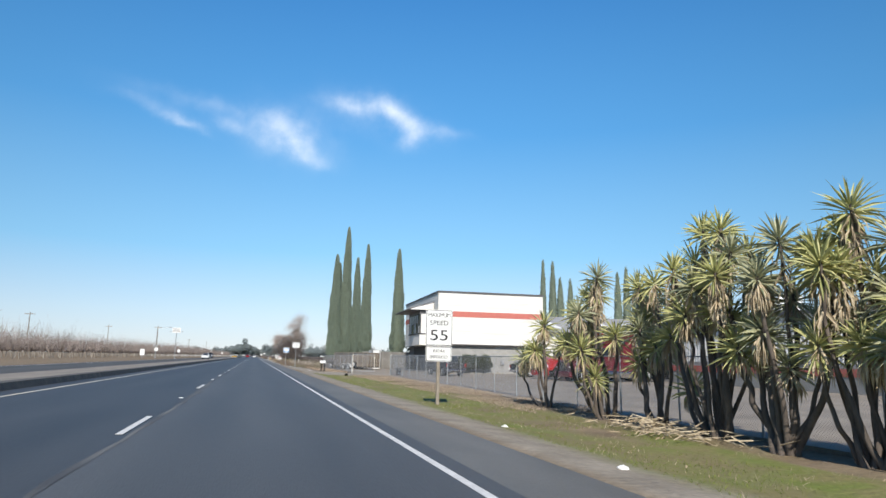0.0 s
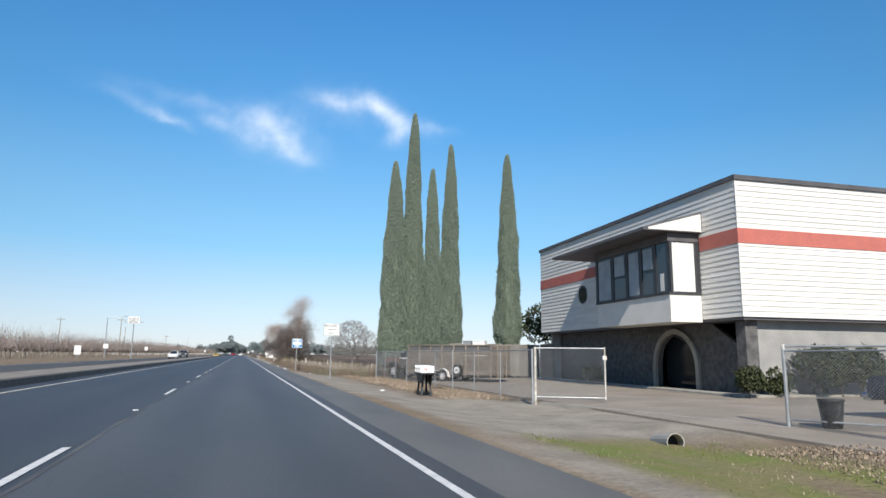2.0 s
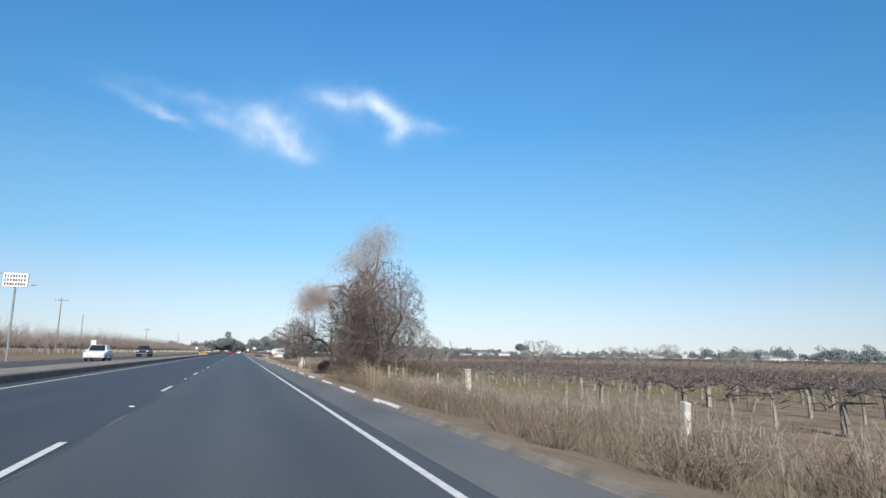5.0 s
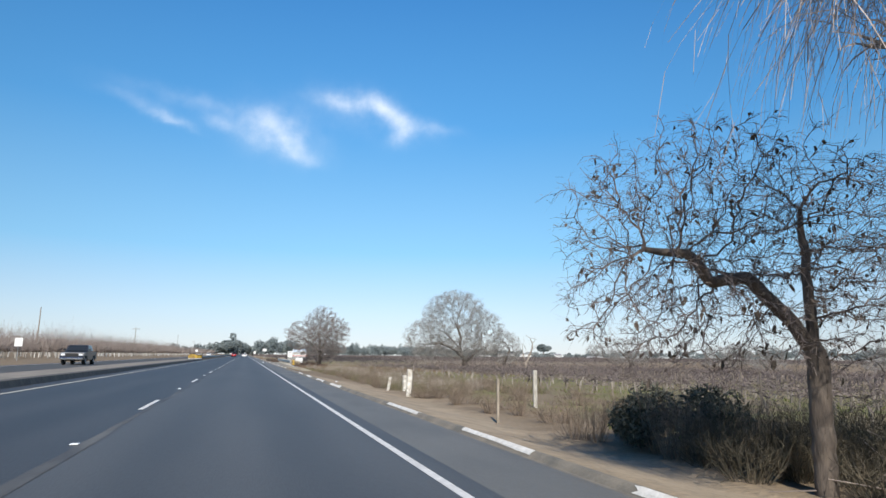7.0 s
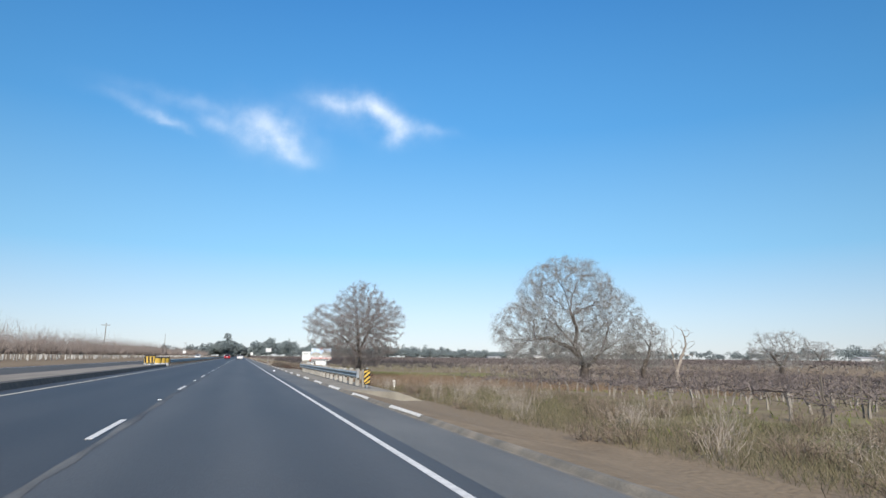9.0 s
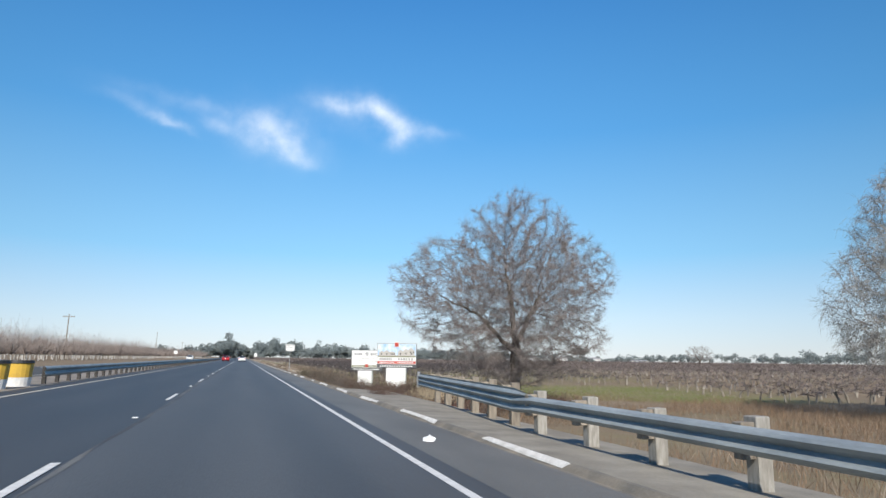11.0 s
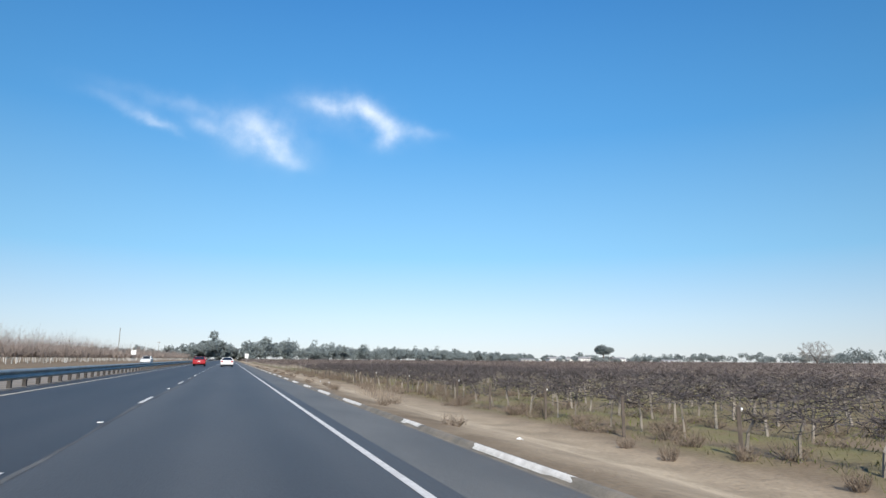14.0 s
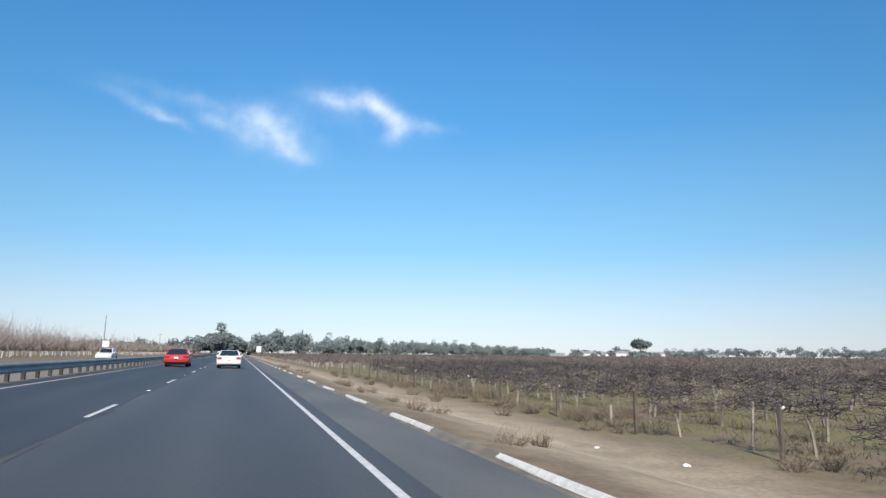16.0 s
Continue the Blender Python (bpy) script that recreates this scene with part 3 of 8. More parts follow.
    bs = nt.nodes["Principled BSDF"]
    bs.inputs["Roughness"].default_value, bs.inputs["Specular IOR Level"].default_value = 0.95, 0.15
    co = nt.nodes.new("ShaderNodeTexCoord")

    def nse(s, d):
        q = nt.nodes.new("ShaderNodeTexNoise")
        q.inputs["Scale"].default_value, q.inputs["Detail"].default_value = s, d
        L.new(co.outputs["Object"], q.inputs["Vector"])
        return q.outputs["Fac"]

    def mix(fac, a, b):
        q = nt.nodes.new("ShaderNodeMixRGB")
        if isinstance(fac, float):
            q.inputs[0].default_value = fac
        else:
            L.new(fac, q.inputs[0])
        for i, c in ((1, a), (2, b)):
            if isinstance(c, tuple):
                q.inputs[i].default_value = (*c, 1)
            else:
                L.new(c, q.inputs[i])
        return q.outputs[0]

    def rng(f, a, b):
        q = nt.nodes.new("ShaderNodeMapRange")
        q.inputs[1].default_value, q.inputs[2].default_value = a, b
        L.new(f, q.inputs[0])
        return q.outputs[0]

    def attr(k):
        q = nt.nodes.new("ShaderNodeAttribute")
        q.attribute_name = k
        return q.outputs["Fac"]

    big, mid, fine = nse(0.06, 4), nse(0.9, 6), nse(9.0, 4)
    soil = mix(rng(mid, 0.35, 0.65), (0.25, 0.19, 0.125), (0.16, 0.12, 0.08))
    soil = mix(rng(big, 0.4, 0.62), soil, (0.2, 0.155, 0.105))
    soil = mix(attr("tan"), soil, mix(rng(mid, 0.4, 0.65), (0.5, 0.405, 0.285), (0.37, 0.3, 0.21)))
    soil = mix(attr("grey"), soil, mix(rng(mid, 0.38, 0.66), (0.31, 0.275, 0.222), (0.22, 0.195, 0.158)))
    soil = mix(attr("green"), soil, mix(rng(mid, 0.38, 0.62), (0.145, 0.175, 0.045), (0.19, 0.17, 0.075)))
    hv = nt.nodes.new("ShaderNodeHueSaturation")
    q = nt.nodes.new("ShaderNodeMapRange")
    q.inputs[3].default_value, q.inputs[4].default_value = 0.65, 1.35
    L.new(fine, q.inputs[0])
    L.new(q.outputs[0], hv.inputs["Value"])
    L.new(soil, hv.inputs["Color"])
    L.new(hv.outputs[0], bs.inputs["Base Color"])
    bp = nt.nodes.new("ShaderNodeBump")
    bp.inputs["Strength"].default_value, bp.inputs["Distance"].default_value = 0.8, 0.05
    L.new(fine, bp.inputs["Height"])
    L.new(bp.outputs[0], bs.inputs["Normal"])
    ob = finish("ground", me, m2, smooth=True)
    tagged(ob, "bare brown soil with grass patches beside the highway", "ground", kind="structure")


make_ground()
xr = (-7.05, LANE + 0.16)
strip("road_inner_lane", xr, [road_z(x) for x in xr], -80, 1800, M_ASPHALT_INNER, label="dark grey asphalt of the inner lane")
xr = (LANE + 0.16, 0.0, EDGE + 0.35)
strip("road_outer_lane", xr, [road_z(x) for x in xr], -80, 1800, M_ASPHALT, label="worn grey asphalt of the outer lane")
xs_ = (EDGE + 0.35, 3.72)
strip("shoulder", xs_, [road_z(x) for x in xs_], -80, 1800, M_SHOULDER, label="worn asphalt shoulder along the carriageway", category="road")
xg = (4.02, 4.8, 6.4, 8.4)
strip("gravel_verge", xg, [-0.075, -0.1, -0.2, -0.85], 236, 288, M_GRAVEL, step=13, label="grey gravel verge under the guardrail", category="verge", depth=0.5)
xo = (-19.5, -15.2, -10.6)
strip("road_opposite", xo, [0.1, 0.14, 0.1], -80, 1800, M_ASPHALT_OLD, label="asphalt carriageway of the opposite direction", category="road")
xm = (-10.6, -10.2, -7.55)
strip("median", xm, [0.12, 0.33, 0.34], -80, 280, M_MEDIAN, label="raised pale gravel median between carriageways", category="median", depth=0.45)
xk = (-7.55, -7.45, -7.15, -7.05)
strip("kerb_median", xk, [0.36, 0.38, 0.36, 0.13], -80, 280, M_KERB, label="black asphalt kerb along the median", category="kerb", depth=0.4)

strip("median_level", (-10.6, -7.05), [0.118, 0.145], 280, 1800, M_MEDIAN, label="level pale gravel median behind the guardrail", category="median", depth=0.3)

# long lines
for x, w, m, nm in ((EDGE, 0.105, M_PAINT, "edge_line"), (-6.3, 0.12, M_PAINT_WARM, "median_line"), (-11.3, 0.12, M_PAINT_WARM, "median_line_opposite"), (-18.6, 0.12, M_PAINT, "edge_line_opposite")):
    z = road_z(x) if x > -8 else (0.105 if x < -18 else 0.11)
    ob = strip(nm, (x - w / 2, x + w / 2), (z + 0.005, z + 0.005), -80, 1400, m, label="painted line along the carriageway edge", category="road marking", depth=0.004)

# lane dashes and raised reflectors, one piece each
lane_mark = tagged(thing("lane_marking", "broken white lane line with raised reflectors", "road marking"), kind="structure")
me_dash = mesh_np("dash", [(x, y, z) for z in (0, 0.006) for y in (0, 3.06) for x in (-0.055, 0.055)], [(0, 2, 3, 1), (4, 5, 7, 6), (0, 1, 5, 4), (1, 3, 7, 5), (3, 2, 6, 7), (2, 0, 4, 6)])
bm = new_box(-0.055, 0.055, -0.05, 0.05, 0, 0.018, bevel=0.006)
me_rpm = bpy.data.meshes.new("reflector")
bm.to_mesh(me_rpm)
bm.free()
me_dash.materials.append(M_PAINT)
me_rpm.materials.append(M_SIGN_WHITE)
zl = road_z(LANE) + 0.003
for k in range(-4, 70):
    for me, off, nm in ((me_dash, 0.3, "dash"), (me_rpm, 9.14, "reflector")):
        ob = new(nm, me)
        ob.parent = lane_mark
        ob.location = (LANE, 14.63 * k + off, zl)
# patched seam beside the dashes
v, f = [], []
rs = random.Random(4)
ys = np.arange(-30, 620, 1.1)
for i, y in enumerate(ys):
    c = LANE + 0.16 + 0.05 * math.sin(y * 0.21) + rs.uniform(-0.03, 0.03)
    w = 0.05 + 0.025 * math.sin(y * 0.09) + rs.uniform(-0.02, 0.03)
    v += [(c - w, y, road_z(c) + 0.003), (c + w, y, road_z(c) + 0.003)]
    if i:
        a = 2 * i
        f.append((a - 2, a - 1, a + 1, a))
seam = finish("lane_seam", mesh_np("lane_seam", v, f), M_SEAL)
tagged(seam, "rough sealed joint between asphalt lanes", "road", kind="structure")

# low asphalt dike on the shoulder, painted white in lengths
dike = strip("dike", (3.72, 3.78, 3.82, 3.86, 3.93, 4.03, 4.2), (road_z(3.72), road_z(3.78), -0.03, 0.0, 0.0, -0.06, -0.12), 93, 1500, M_DIKE, step=21, label="low asphalt dike along the shoulder", category="kerb", depth=0.25)
prof = ((3.786, -0.058), (3.817, -0.024), (3.852, 0.007), (3.886, 0.007))
rs = random.Random(9)
for k in range(70):
    y0 = 96.0 + 6.05 * k + rs.uniform(-0.2, 0.2)
    if k in (1, 3, 4, 14, 19, 20) or (y0 > 500):
        continue
    ln = 3.3 + rs.uniform(-0.5, 0.15) - (1.8 if k in (2, 33, 41) else 0)
    v = []
    for y in (y0, y0 + ln * 0.4, y0 + ln):
        j = rs.uniform(0, 0.03)
        v += [(x + (j if i in (0, 3) else 0), y + rs.uniform(-0.08, 0.08), z) for i, (x, z) in enumerate(prof)]
    f = [(a + i, a + i + 1, a + i + 5, a + i + 4) for a in (0, 4) for i in range(3)]
    finish("painted_length", mesh_np("painted_length", v, f), M_DIKE_PAINT, dike)

# yard of the workshop
strip("gate_sill", (0, 0.16), (0.02, 0.02), 0, 9.0, M_CONC, step=3.0, label="pale concrete sill across the yard entrance", category="sill", depth=0.1).matrix_world = pose(10.15, 58.4, -0.3, 0, 0, 194)
yard = strip("yard", (10.6, 14, 30, 70), (-0.3, -0.26, -0.22, -0.2), -40, 87, M_YARD, step=12, label="compacted gravel yard behind the fence", category="yard", depth=0.35)

# ---- workshop building ----


def clap(parent, x0, x1, z, h, face):
    """One lap board. face 'A' lies on the plane y = 0, 'B' on x = 0."""
    s = ((0.0, 0.0), (-0.034, 0.0), (-0.034, 0.012), (-0.008, h), (0.0, h))
    bm = bmesh.new()
    prism(bm, [(a, z + b) for a, b in s], x0 + 0.002, x1 - 0.002)
    if face == "B":
        for v in bm.verts:
            v.co = Vector((v.co.y, v.co.x, v.co.z))
    part("board", bm, M_SIDING, parent)


def office(parent):
    W, D, ZL, ZT, RB, RT = 12.6, 20.7, 3.1, 9.0, 6.28, 6.91
    part("lower_wall_front", new_box(0.5, W - 0.3, 0.5, 0.75, 0.0, ZL), M_GREY_WALL, parent)
    part("lower_wall_back", new_box(0.5, W - 0.3, D - 0.8, D - 0.5, 0.0, ZL), M_GREY_WALL, parent)
    part("lower_wall_side", new_box(W - 0.55, W - 0.3, 0.75, D - 0.8, 0.0, ZL), M_GREY_WALL, parent)
    # road side of the ground floor, with an arched entrance through it
    yc, ra, zs = 6.3, 1.65, 1.05
    bm = bmesh.new()
    xw = 1.1
    n = 14
    arch = [(yc + ra * math.cos(math.pi * i / n), zs + ra * math.sin(math.pi * i / n)) for i in range(n + 1)]
    outline = [(0.75, 0), (0.75, ZL), (D - 0.8, ZL), (D - 0.8, 0), (yc + ra, 0)]
    pts_in = [(yc + ra, 0)] + arch + [(yc - ra, 0)]
    ring_o = [(D - 0.8, 0), (D - 0.8, ZL * 0.5)] + [(D - 0.8 + (0.75 - D + 0.8) * i / n, ZL) for i in range(n - 1)] + [(0.75, ZL * 0.5), (0.75, 0)]
    ring_o = ring_o[: len(pts_in)]
    va = [[bm.verts.new((x, y, z)) for y, z in pts_in] for x in (xw, xw + 0.25)]
    vo = [[bm.verts.new((x, y, z)) for y, z in ring_o] for x in (xw, xw + 0.25)]
    m = min(len(pts_in), len(ring_o))
    for k in range(2):
        for i in range(m - 1):
            bm.faces.new((va[k][i], va[k][i + 1], vo[k][i + 1], vo[k][i]))
    for i in range(m - 1):
        bm.faces.new((va[0][i], va[1][i], va[1][i + 1], va[0][i + 1]))
        bm.faces.new((vo[0][i], vo[0][i + 1], vo[1][i + 1], vo[1][i]))
    part("lower_wall_road", bm, M_STONE_SHADED, parent, "dark stone-faced wall with an arched entrance, deepened for shade")
    bm = bmesh.new()
    for r0, r1 in ((ra + 0.01, ra + 0.26),):
        for i in range(n):
            a0, a1 = math.pi * i / n, math.pi * (i + 1) / n
            slab(bm, [(xw - 0.16, yc + r * math.cos(a), zs + r * math.sin(a)) for r, a in ((r0, a0), (r1, a0), (r1, a1), (r0, a1))], (0.15, 0, 0))
    box(bm, xw - 0.16, xw - 0.01, yc - ra - 0.26, yc - ra - 0.01, 0, zs)
    box(bm, xw - 0.16, xw - 0.01, yc + ra + 0.01, yc + ra + 0.26, 0, zs)
    part("arch_trim", bm, M_CONC, parent, "pale concrete arch surround")
    part("entrance_glazing", new_box(xw + 0.6, xw + 0.64, yc - 1.8, yc + 1.8, 0, 2.9), M_GLASS, parent)
    part("corner_pier", new_box(0.35, 0.95, 0.35, 0.95, 0.0, ZL, bevel=0.02), M_STONE_SHADED, parent, "rough stone corner pier")
    part("soffit", new_box(0.05, W - 0.05, 0.05, D - 0.05, ZL, ZL + 0.12), M_CAP, parent, "dark soffit band under the upper floor")
    part("upper_wall", new_box(0.0, W, 0.0, D, ZL + 0.12, ZT), M_STUCCO, parent)
    bm = bmesh.new()
    for a in ((-0.1, W + 0.1, -0.1, 0.12), (-0.1, W + 0.1, D - 0.12, D + 0.1), (-0.1, 0.12, 0.12, D - 0.12), (W - 0.12, W + 0.1, 0.12, D - 0.12)):
        box(bm, *a, ZT + 0.002, ZT + 0.2)
    part("parapet_cap", bm, M_CAP, parent, "dark metal parapet cap")
    part("red_band_front", new_box(-0.05, W + 0.02, -0.05, -0.002, RB, RT), M_SIDING_RED, parent, "faded red band")
    part("red_band_road", new_box(-0.05, -0.002, 0.0, 2.5, RB, RT), M_SIDING_RED, parent, "faded red band")
    part("red_band_road", new_box(-0.05, -0.002, 9.5, D, RB, RT), M_SIDING_RED, parent, "faded red band")
    rs = random.Random(2)
    rows = [(ZL + 0.12 + 0.2257 * i, 0.2257) for i in range(14)] + [(RT + 0.2322 * i, 0.2322) for i in range(9)]
    for z, h in rows:
        c = [0.0] + sorted(rs.uniform(1.5, W - 1.5) for _ in range(2)) + [W]
        for a, b in zip(c, c[1:]):
            if b - a > 0.3:
                clap(parent, a, b, z, h, "A")
        spans = [(0.0, 2.55), (9.35, D)] if z < 7.05 else [(0.0, D)]
        for a, b in spans:
            c = [a] + sorted(rs.uniform(a + 1, b - 1) for _ in range(int((b - a) / 6))) + [b]
            for p, q in zip(c, c[1:]):
                if q - p > 0.3:
                    clap(parent, p, q, z, h, "B")
    part("corner_board", new_box(-0.04, -0.003, -0.04, 0.0, ZL + 0.12, ZT), M_SIDING, parent)
    # bay with windows and its wedge roof
    y0, y1, xo = 2.6, 9.3, -1.6
    part("bay_base", new_box(xo, -0.003, y0, y1, ZL, 4.32), M_STUCCO, parent, "pale grey bay under the windows")
    part("bay_sill", new_box(xo - 0.06, -0.003, y0 - 0.06, y1 + 0.06, 4.324, 4.44), M_DARK_FRAME, parent)
    # dark colour here stands for the eave's shadow on the bay head
    part("bay_head", new_box(xo - 0.02, -0.003, y0 - 0.02, y1 + 0.02, 6.72, 7.1), M_CAP, parent)
    part("bay_back", new_box(-0.25, -0.003, y0, y1, 4.444, 6.716), M_DARK_FRAME, parent)
    ws = [y0, 3.7, 4.9, 6.2, 7.6, y1]
    for y in ws:
        part("window_post", new_box(xo, xo + 0.12, y - 0.11, y + 0.11, 4.444, 6.716), M_DARK_FRAME, parent)
    part("window_post", new_box(-0.11, -0.003, y0 - 0.03, y0 + 0.06, 4.444, 6.716), M_DARK_FRAME, parent)
    for i, (a, b) in enumerate(zip(ws, ws[1:])):
        part("window_pane", new_box(xo + 0.03, xo + 0.045, a + 0.115, b - 0.115, 4.45, 6.71), M_GLASS_SKY, parent)
        if i in (1, 3):
            part("window_sash", new_box(xo + 0.01, xo + 0.028, a + 0.2, b - 0.2, 5.5, 5.58), M_DARK_FRAME, parent)
        # pale panels before the glass stand for curtains and reflected sky
        z_low = (4.5, 5.62, 4.5, 5.62, 4.5)[i]
        part("blind", new_box(xo + 0.01, xo + 0.024, a + (0.45 if i == 0 else 0.2), a + 0.72 if i == 0 else b - 0.2, z_low, 5.3 if i == 0 else 6.6), M_CURTAIN if i == 0 else M_PALE_PANE, parent, "pale panel for curtain and sky reflection")
    bm = bmesh.new()
    cx = np.linspace(xo + 0.12, -0.13, 16)
    cv = [[[bm.verts.new((x, y0 + 0.03 + 0.03 * (i % 2) + o, z)) for z in (4.45, 6.7)] for o in (0.0, 0.012)] for i, x in enumerate(cx)]
    for p, q in zip(cv, cv[1:]):
        bm.faces.new((p[0][0], q[0][0], q[0][1], p[0][1]))
        bm.faces.new((p[1][0], p[1][1], q[1][1], q[1][0]))
    part("curtain", bm, M_CURTAIN, parent, "white pleated curtain in the bay window")
    bm = bmesh.new()
    prism(bm, [(-0.003, 7.11), (-3.0, 7.11), (-3.0, 7.24), (-0.003, 8.1)], 2.3, 12.0)
    for v in bm.verts:
        v.co = Vector((v.co.y, v.co.x, v.co.z))
    part("bay_roof", bm, M_CAP, parent, "dark wedge roof over the bay")
    bm = bmesh.new()
    slab(bm, [(-0.06, 2.294, 7.15), (-2.75, 2.294, 7.15), (-2.75, 2.294, 7.23), (-0.06, 2.294, 7.98)], (0, -0.02, 0))
    part("wedge_end", bm, M_SIDING, parent, "white wedge end of the bay roof")
    # round window
    bm = new_tube((-0.07, 14.1, 5.35), (-0.01, 14.1, 5.35), 0.56, n=20)
    rw = part("round_window", bm, M_DARK_FRAME, parent, "round dark-framed window")
    part("pane", new_tube((-0.085, 14.1, 5.35), (-0.072, 14.1, 5.35), 0.44, n=20), M_GLASS, rw)
    # ground-floor door, meter and vents on the front
    dr = part("door", new_box(9.9, 10.85, 0.44, 0.495, 0.05, 2.15), M_DARK_FRAME, parent, "dark barred door")
    part("door_glass", new_box(10.1, 10.65, 0.425, 0.437, 1.2, 1.95), M_GLASS, dr)
    part("handle", new_box(10.66, 10.72, 0.4, 0.437, 1.0, 1.2), M_CHROME, dr)
    part("utility_box", new_box(7.5, 7.95, 0.35, 0.497, 1.0, 1.5, bevel=0.02), M_SIGN_BACK, parent)
    part("vent", new_box(8.6, 8.9, 0.42, 0.497, 0.5, 0.8, bevel=0.02), M_SIGN_WHITE, parent)
    part("downpipe", new_tube((W - 0.15, 0.4, 0.02), (W - 0.15, 0.4, ZL), 0.05), M_SIGN_WHITE, parent)
    part("roof_vent", new_tube((0.6, 9.0, ZT + 0.2), (0.6, 9.0, ZT + 0.45), 0.12), M_CAP, parent)
    part("roof_vent", new_tube((0.6, 7.0, ZT + 0.2), (0.6, 7.0, ZT + 0.42), 0.1), M_CAP, parent)


b_office = thing("office_building", "two-storey workshop office with white lap siding and red band", "building", (19.5, 59.0, -0.25), -2.8)
office(b_office)
part("apron", new_box(-0.5, 12.6, -0.4, 0.3, -0.12, 0.1, bevel=0.02), M_CONC, b_office, "concrete kerb along the wall")
part("apron_road", new_box(-0.6, 0.2, 0.32, 20.7, -0.12, 0.1, bevel=0.02), M_CONC, b_office, "concrete kerb along the wall")


def corrugated(bm, x0, x1, z0, z1, y, pitch=0.3, d=0.05):
    """A ribbed sheet standing on the plane y."""
    n = int((x1 - x0) / pitch)
    for i in range(n):
        a = x0 + i * pitch
        xs = (a, a + pitch * 0.35, a + pitch * 0.5, a + pitch * 0.85, a + pitch)
        os = (0, 0, -d, -d, 0)
        lo = [bm.verts.new((x, y + o, z0)) for x, o in zip(xs, os)]
        hi = [bm.verts.new((x, y + o, z1)) for x, o in zip(xs, os)]
        for j in range(4):
            bm.faces.new((lo[j], lo[j + 1], hi[j + 1], hi[j]))


def shed():
    t = thing("workshop_shed", "long cream workshop with a grey metal roof and red door", "building", (32.0, 58.3, -0.25), -2.8)
    L, D = 46, 20
    bm = new_box(0.1, L, 0.3, 0.55, 0, 4.9)
    box(bm, 0.1, 0.35, 0.55, D, 0, 4.9)
    box(bm, L - 0.25, L, 0.55, D, 0, 4.9)
    box(bm, 0.35, L - 0.25, D - 0.25, D, 0, 4.9)
    part("wall", bm, M_STUCCO, t)
    bm = bmesh.new()
    prism(bm, [(-0.1, 4.92), (D / 2, 7.4), (D + 0.2, 4.92), (D + 0.2, 4.8), (D / 2, 7.26), (-0.1, 4.8)], -0.2 + 0.25, L + 0.3)
    roof = part("roof", bm, M_ROOF, t)
    for k in range(12):
        x = 2.5 + 3.6 * k
        bm = bmesh.new()
        slab(bm, [(x, 2.0, 5.46), (x + 0.8, 2.0, 5.46), (x + 0.8, 6.0, 6.45), (x, 6.0, 6.45)], (0, -0.01, 0.03))
        part("skylight", bm, M_SIGN_WHITE, roof)
    part("fascia", new_box(0.06, L, -0.14, -0.102, 4.66, 4.93), M_CAP, t)
    part("red_band", new_box(0.1, 5.2, 0.27, 0.296, 0.85, 1.3), M_SIDING_RED, t)
    part("red_band", new_box(9.2, L, 0.27, 0.296, 0.85, 1.3), M_SIDING_RED, t)
    dr = part("roller_door", new_box(5.3, 9.1, 0.22, 0.296, 0, 3.9), M_SIDING_RED, t, "red roller door, shut")
    for k in range(13):
        part("slat_joint", new_box(5.32, 9.08, 0.213, 0.219, 0.3 * k + 0.1, 0.3 * k + 0.115), M_CAP, dr)
    part("window", new_box(1.9, 2.9, 0.25, 0.296, 1.0, 1.95), M_SIGN_WHITE, t)
    part("wall_lamp", new_box(7.1, 7.35, 0.1, 0.29, 4.15, 4.35, bevel=0.03), M_DARK_FRAME, t)
    part("service_pipes", new_tube((0.6, 0.2, 0), (0.6, 0.2, 3.2), 0.05), M_STEEL, t)


shed()


def metal_warehouse():
    t = thing("metal_warehouse", "ribbed metal warehouse with a dark eaves gutter", "building", (33.0, 46.0, -0.25), -93.0)
    L, D = 58, 22
    bm = new_box(0, L, 0.1, 0.3, 1.7, 4.7)
    box(bm, 0, 0.2, 0.3, D, 0, 4.7)
    box(bm, L - 0.2, L, 0.3, D, 0, 4.7)
    part("inner_wall", bm, M_CORR, t)
    bm = bmesh.new()
    corrugated(bm, 0, L, 1.7, 4.7, 0.06)
    part("ribbed_sheet", bm, M_CORR, t, "white ribbed metal sheet")
    part("lower_wall", new_box(0, L, 0.02, 0.28, 0, 1.68), M_GREY_WALL, t)
    part("red_band", new_box(0, L, -0.01, 0.016, 0.95, 1.4), M_SIDING_RED, t)
    part("gutter", new_box(-0.2, L + 0.2, -0.25, 0.0, 4.64, 4.86, bevel=0.02), M_CAP, t)
    bm = bmesh.new()
    prism(bm, [(-0.1, 4.88), (D / 2, 6.0), (D, 4.88), (D, 4.75), (D / 2, 5.86), (-0.1, 4.75)], -0.2, L + 0.2)
    part("roof", bm, M_ROOF, t)
    w = part("louvre_window", new_box(5.1, 8.1, -0.06, 0.0, 3.0, 4.35), M_DARK_FRAME, t, "dark louvred window")
    for k in range(8):
        bm = bmesh.new()
        for a, b in ((5.2, 6.55), (6.65, 8.0)):
            slab(bm, [(a, -0.07, 3.06 + 0.16 * k), (b, -0.07, 3.06 + 0.16 * k), (b, -0.1, 3.02 + 0.16 * k), (a, -0.1, 3.02 + 0.16 * k)], (0, 0, 0.02))
        part("louvre", bm, M_CORR, w)
    for x in (18, 27, 36):
        part("roof_unit", new_box(x, x + 2.2, 3, 5, 5.35, 6.5, bevel=0.05), M_SIGN_WHITE, t)


metal_warehouse()

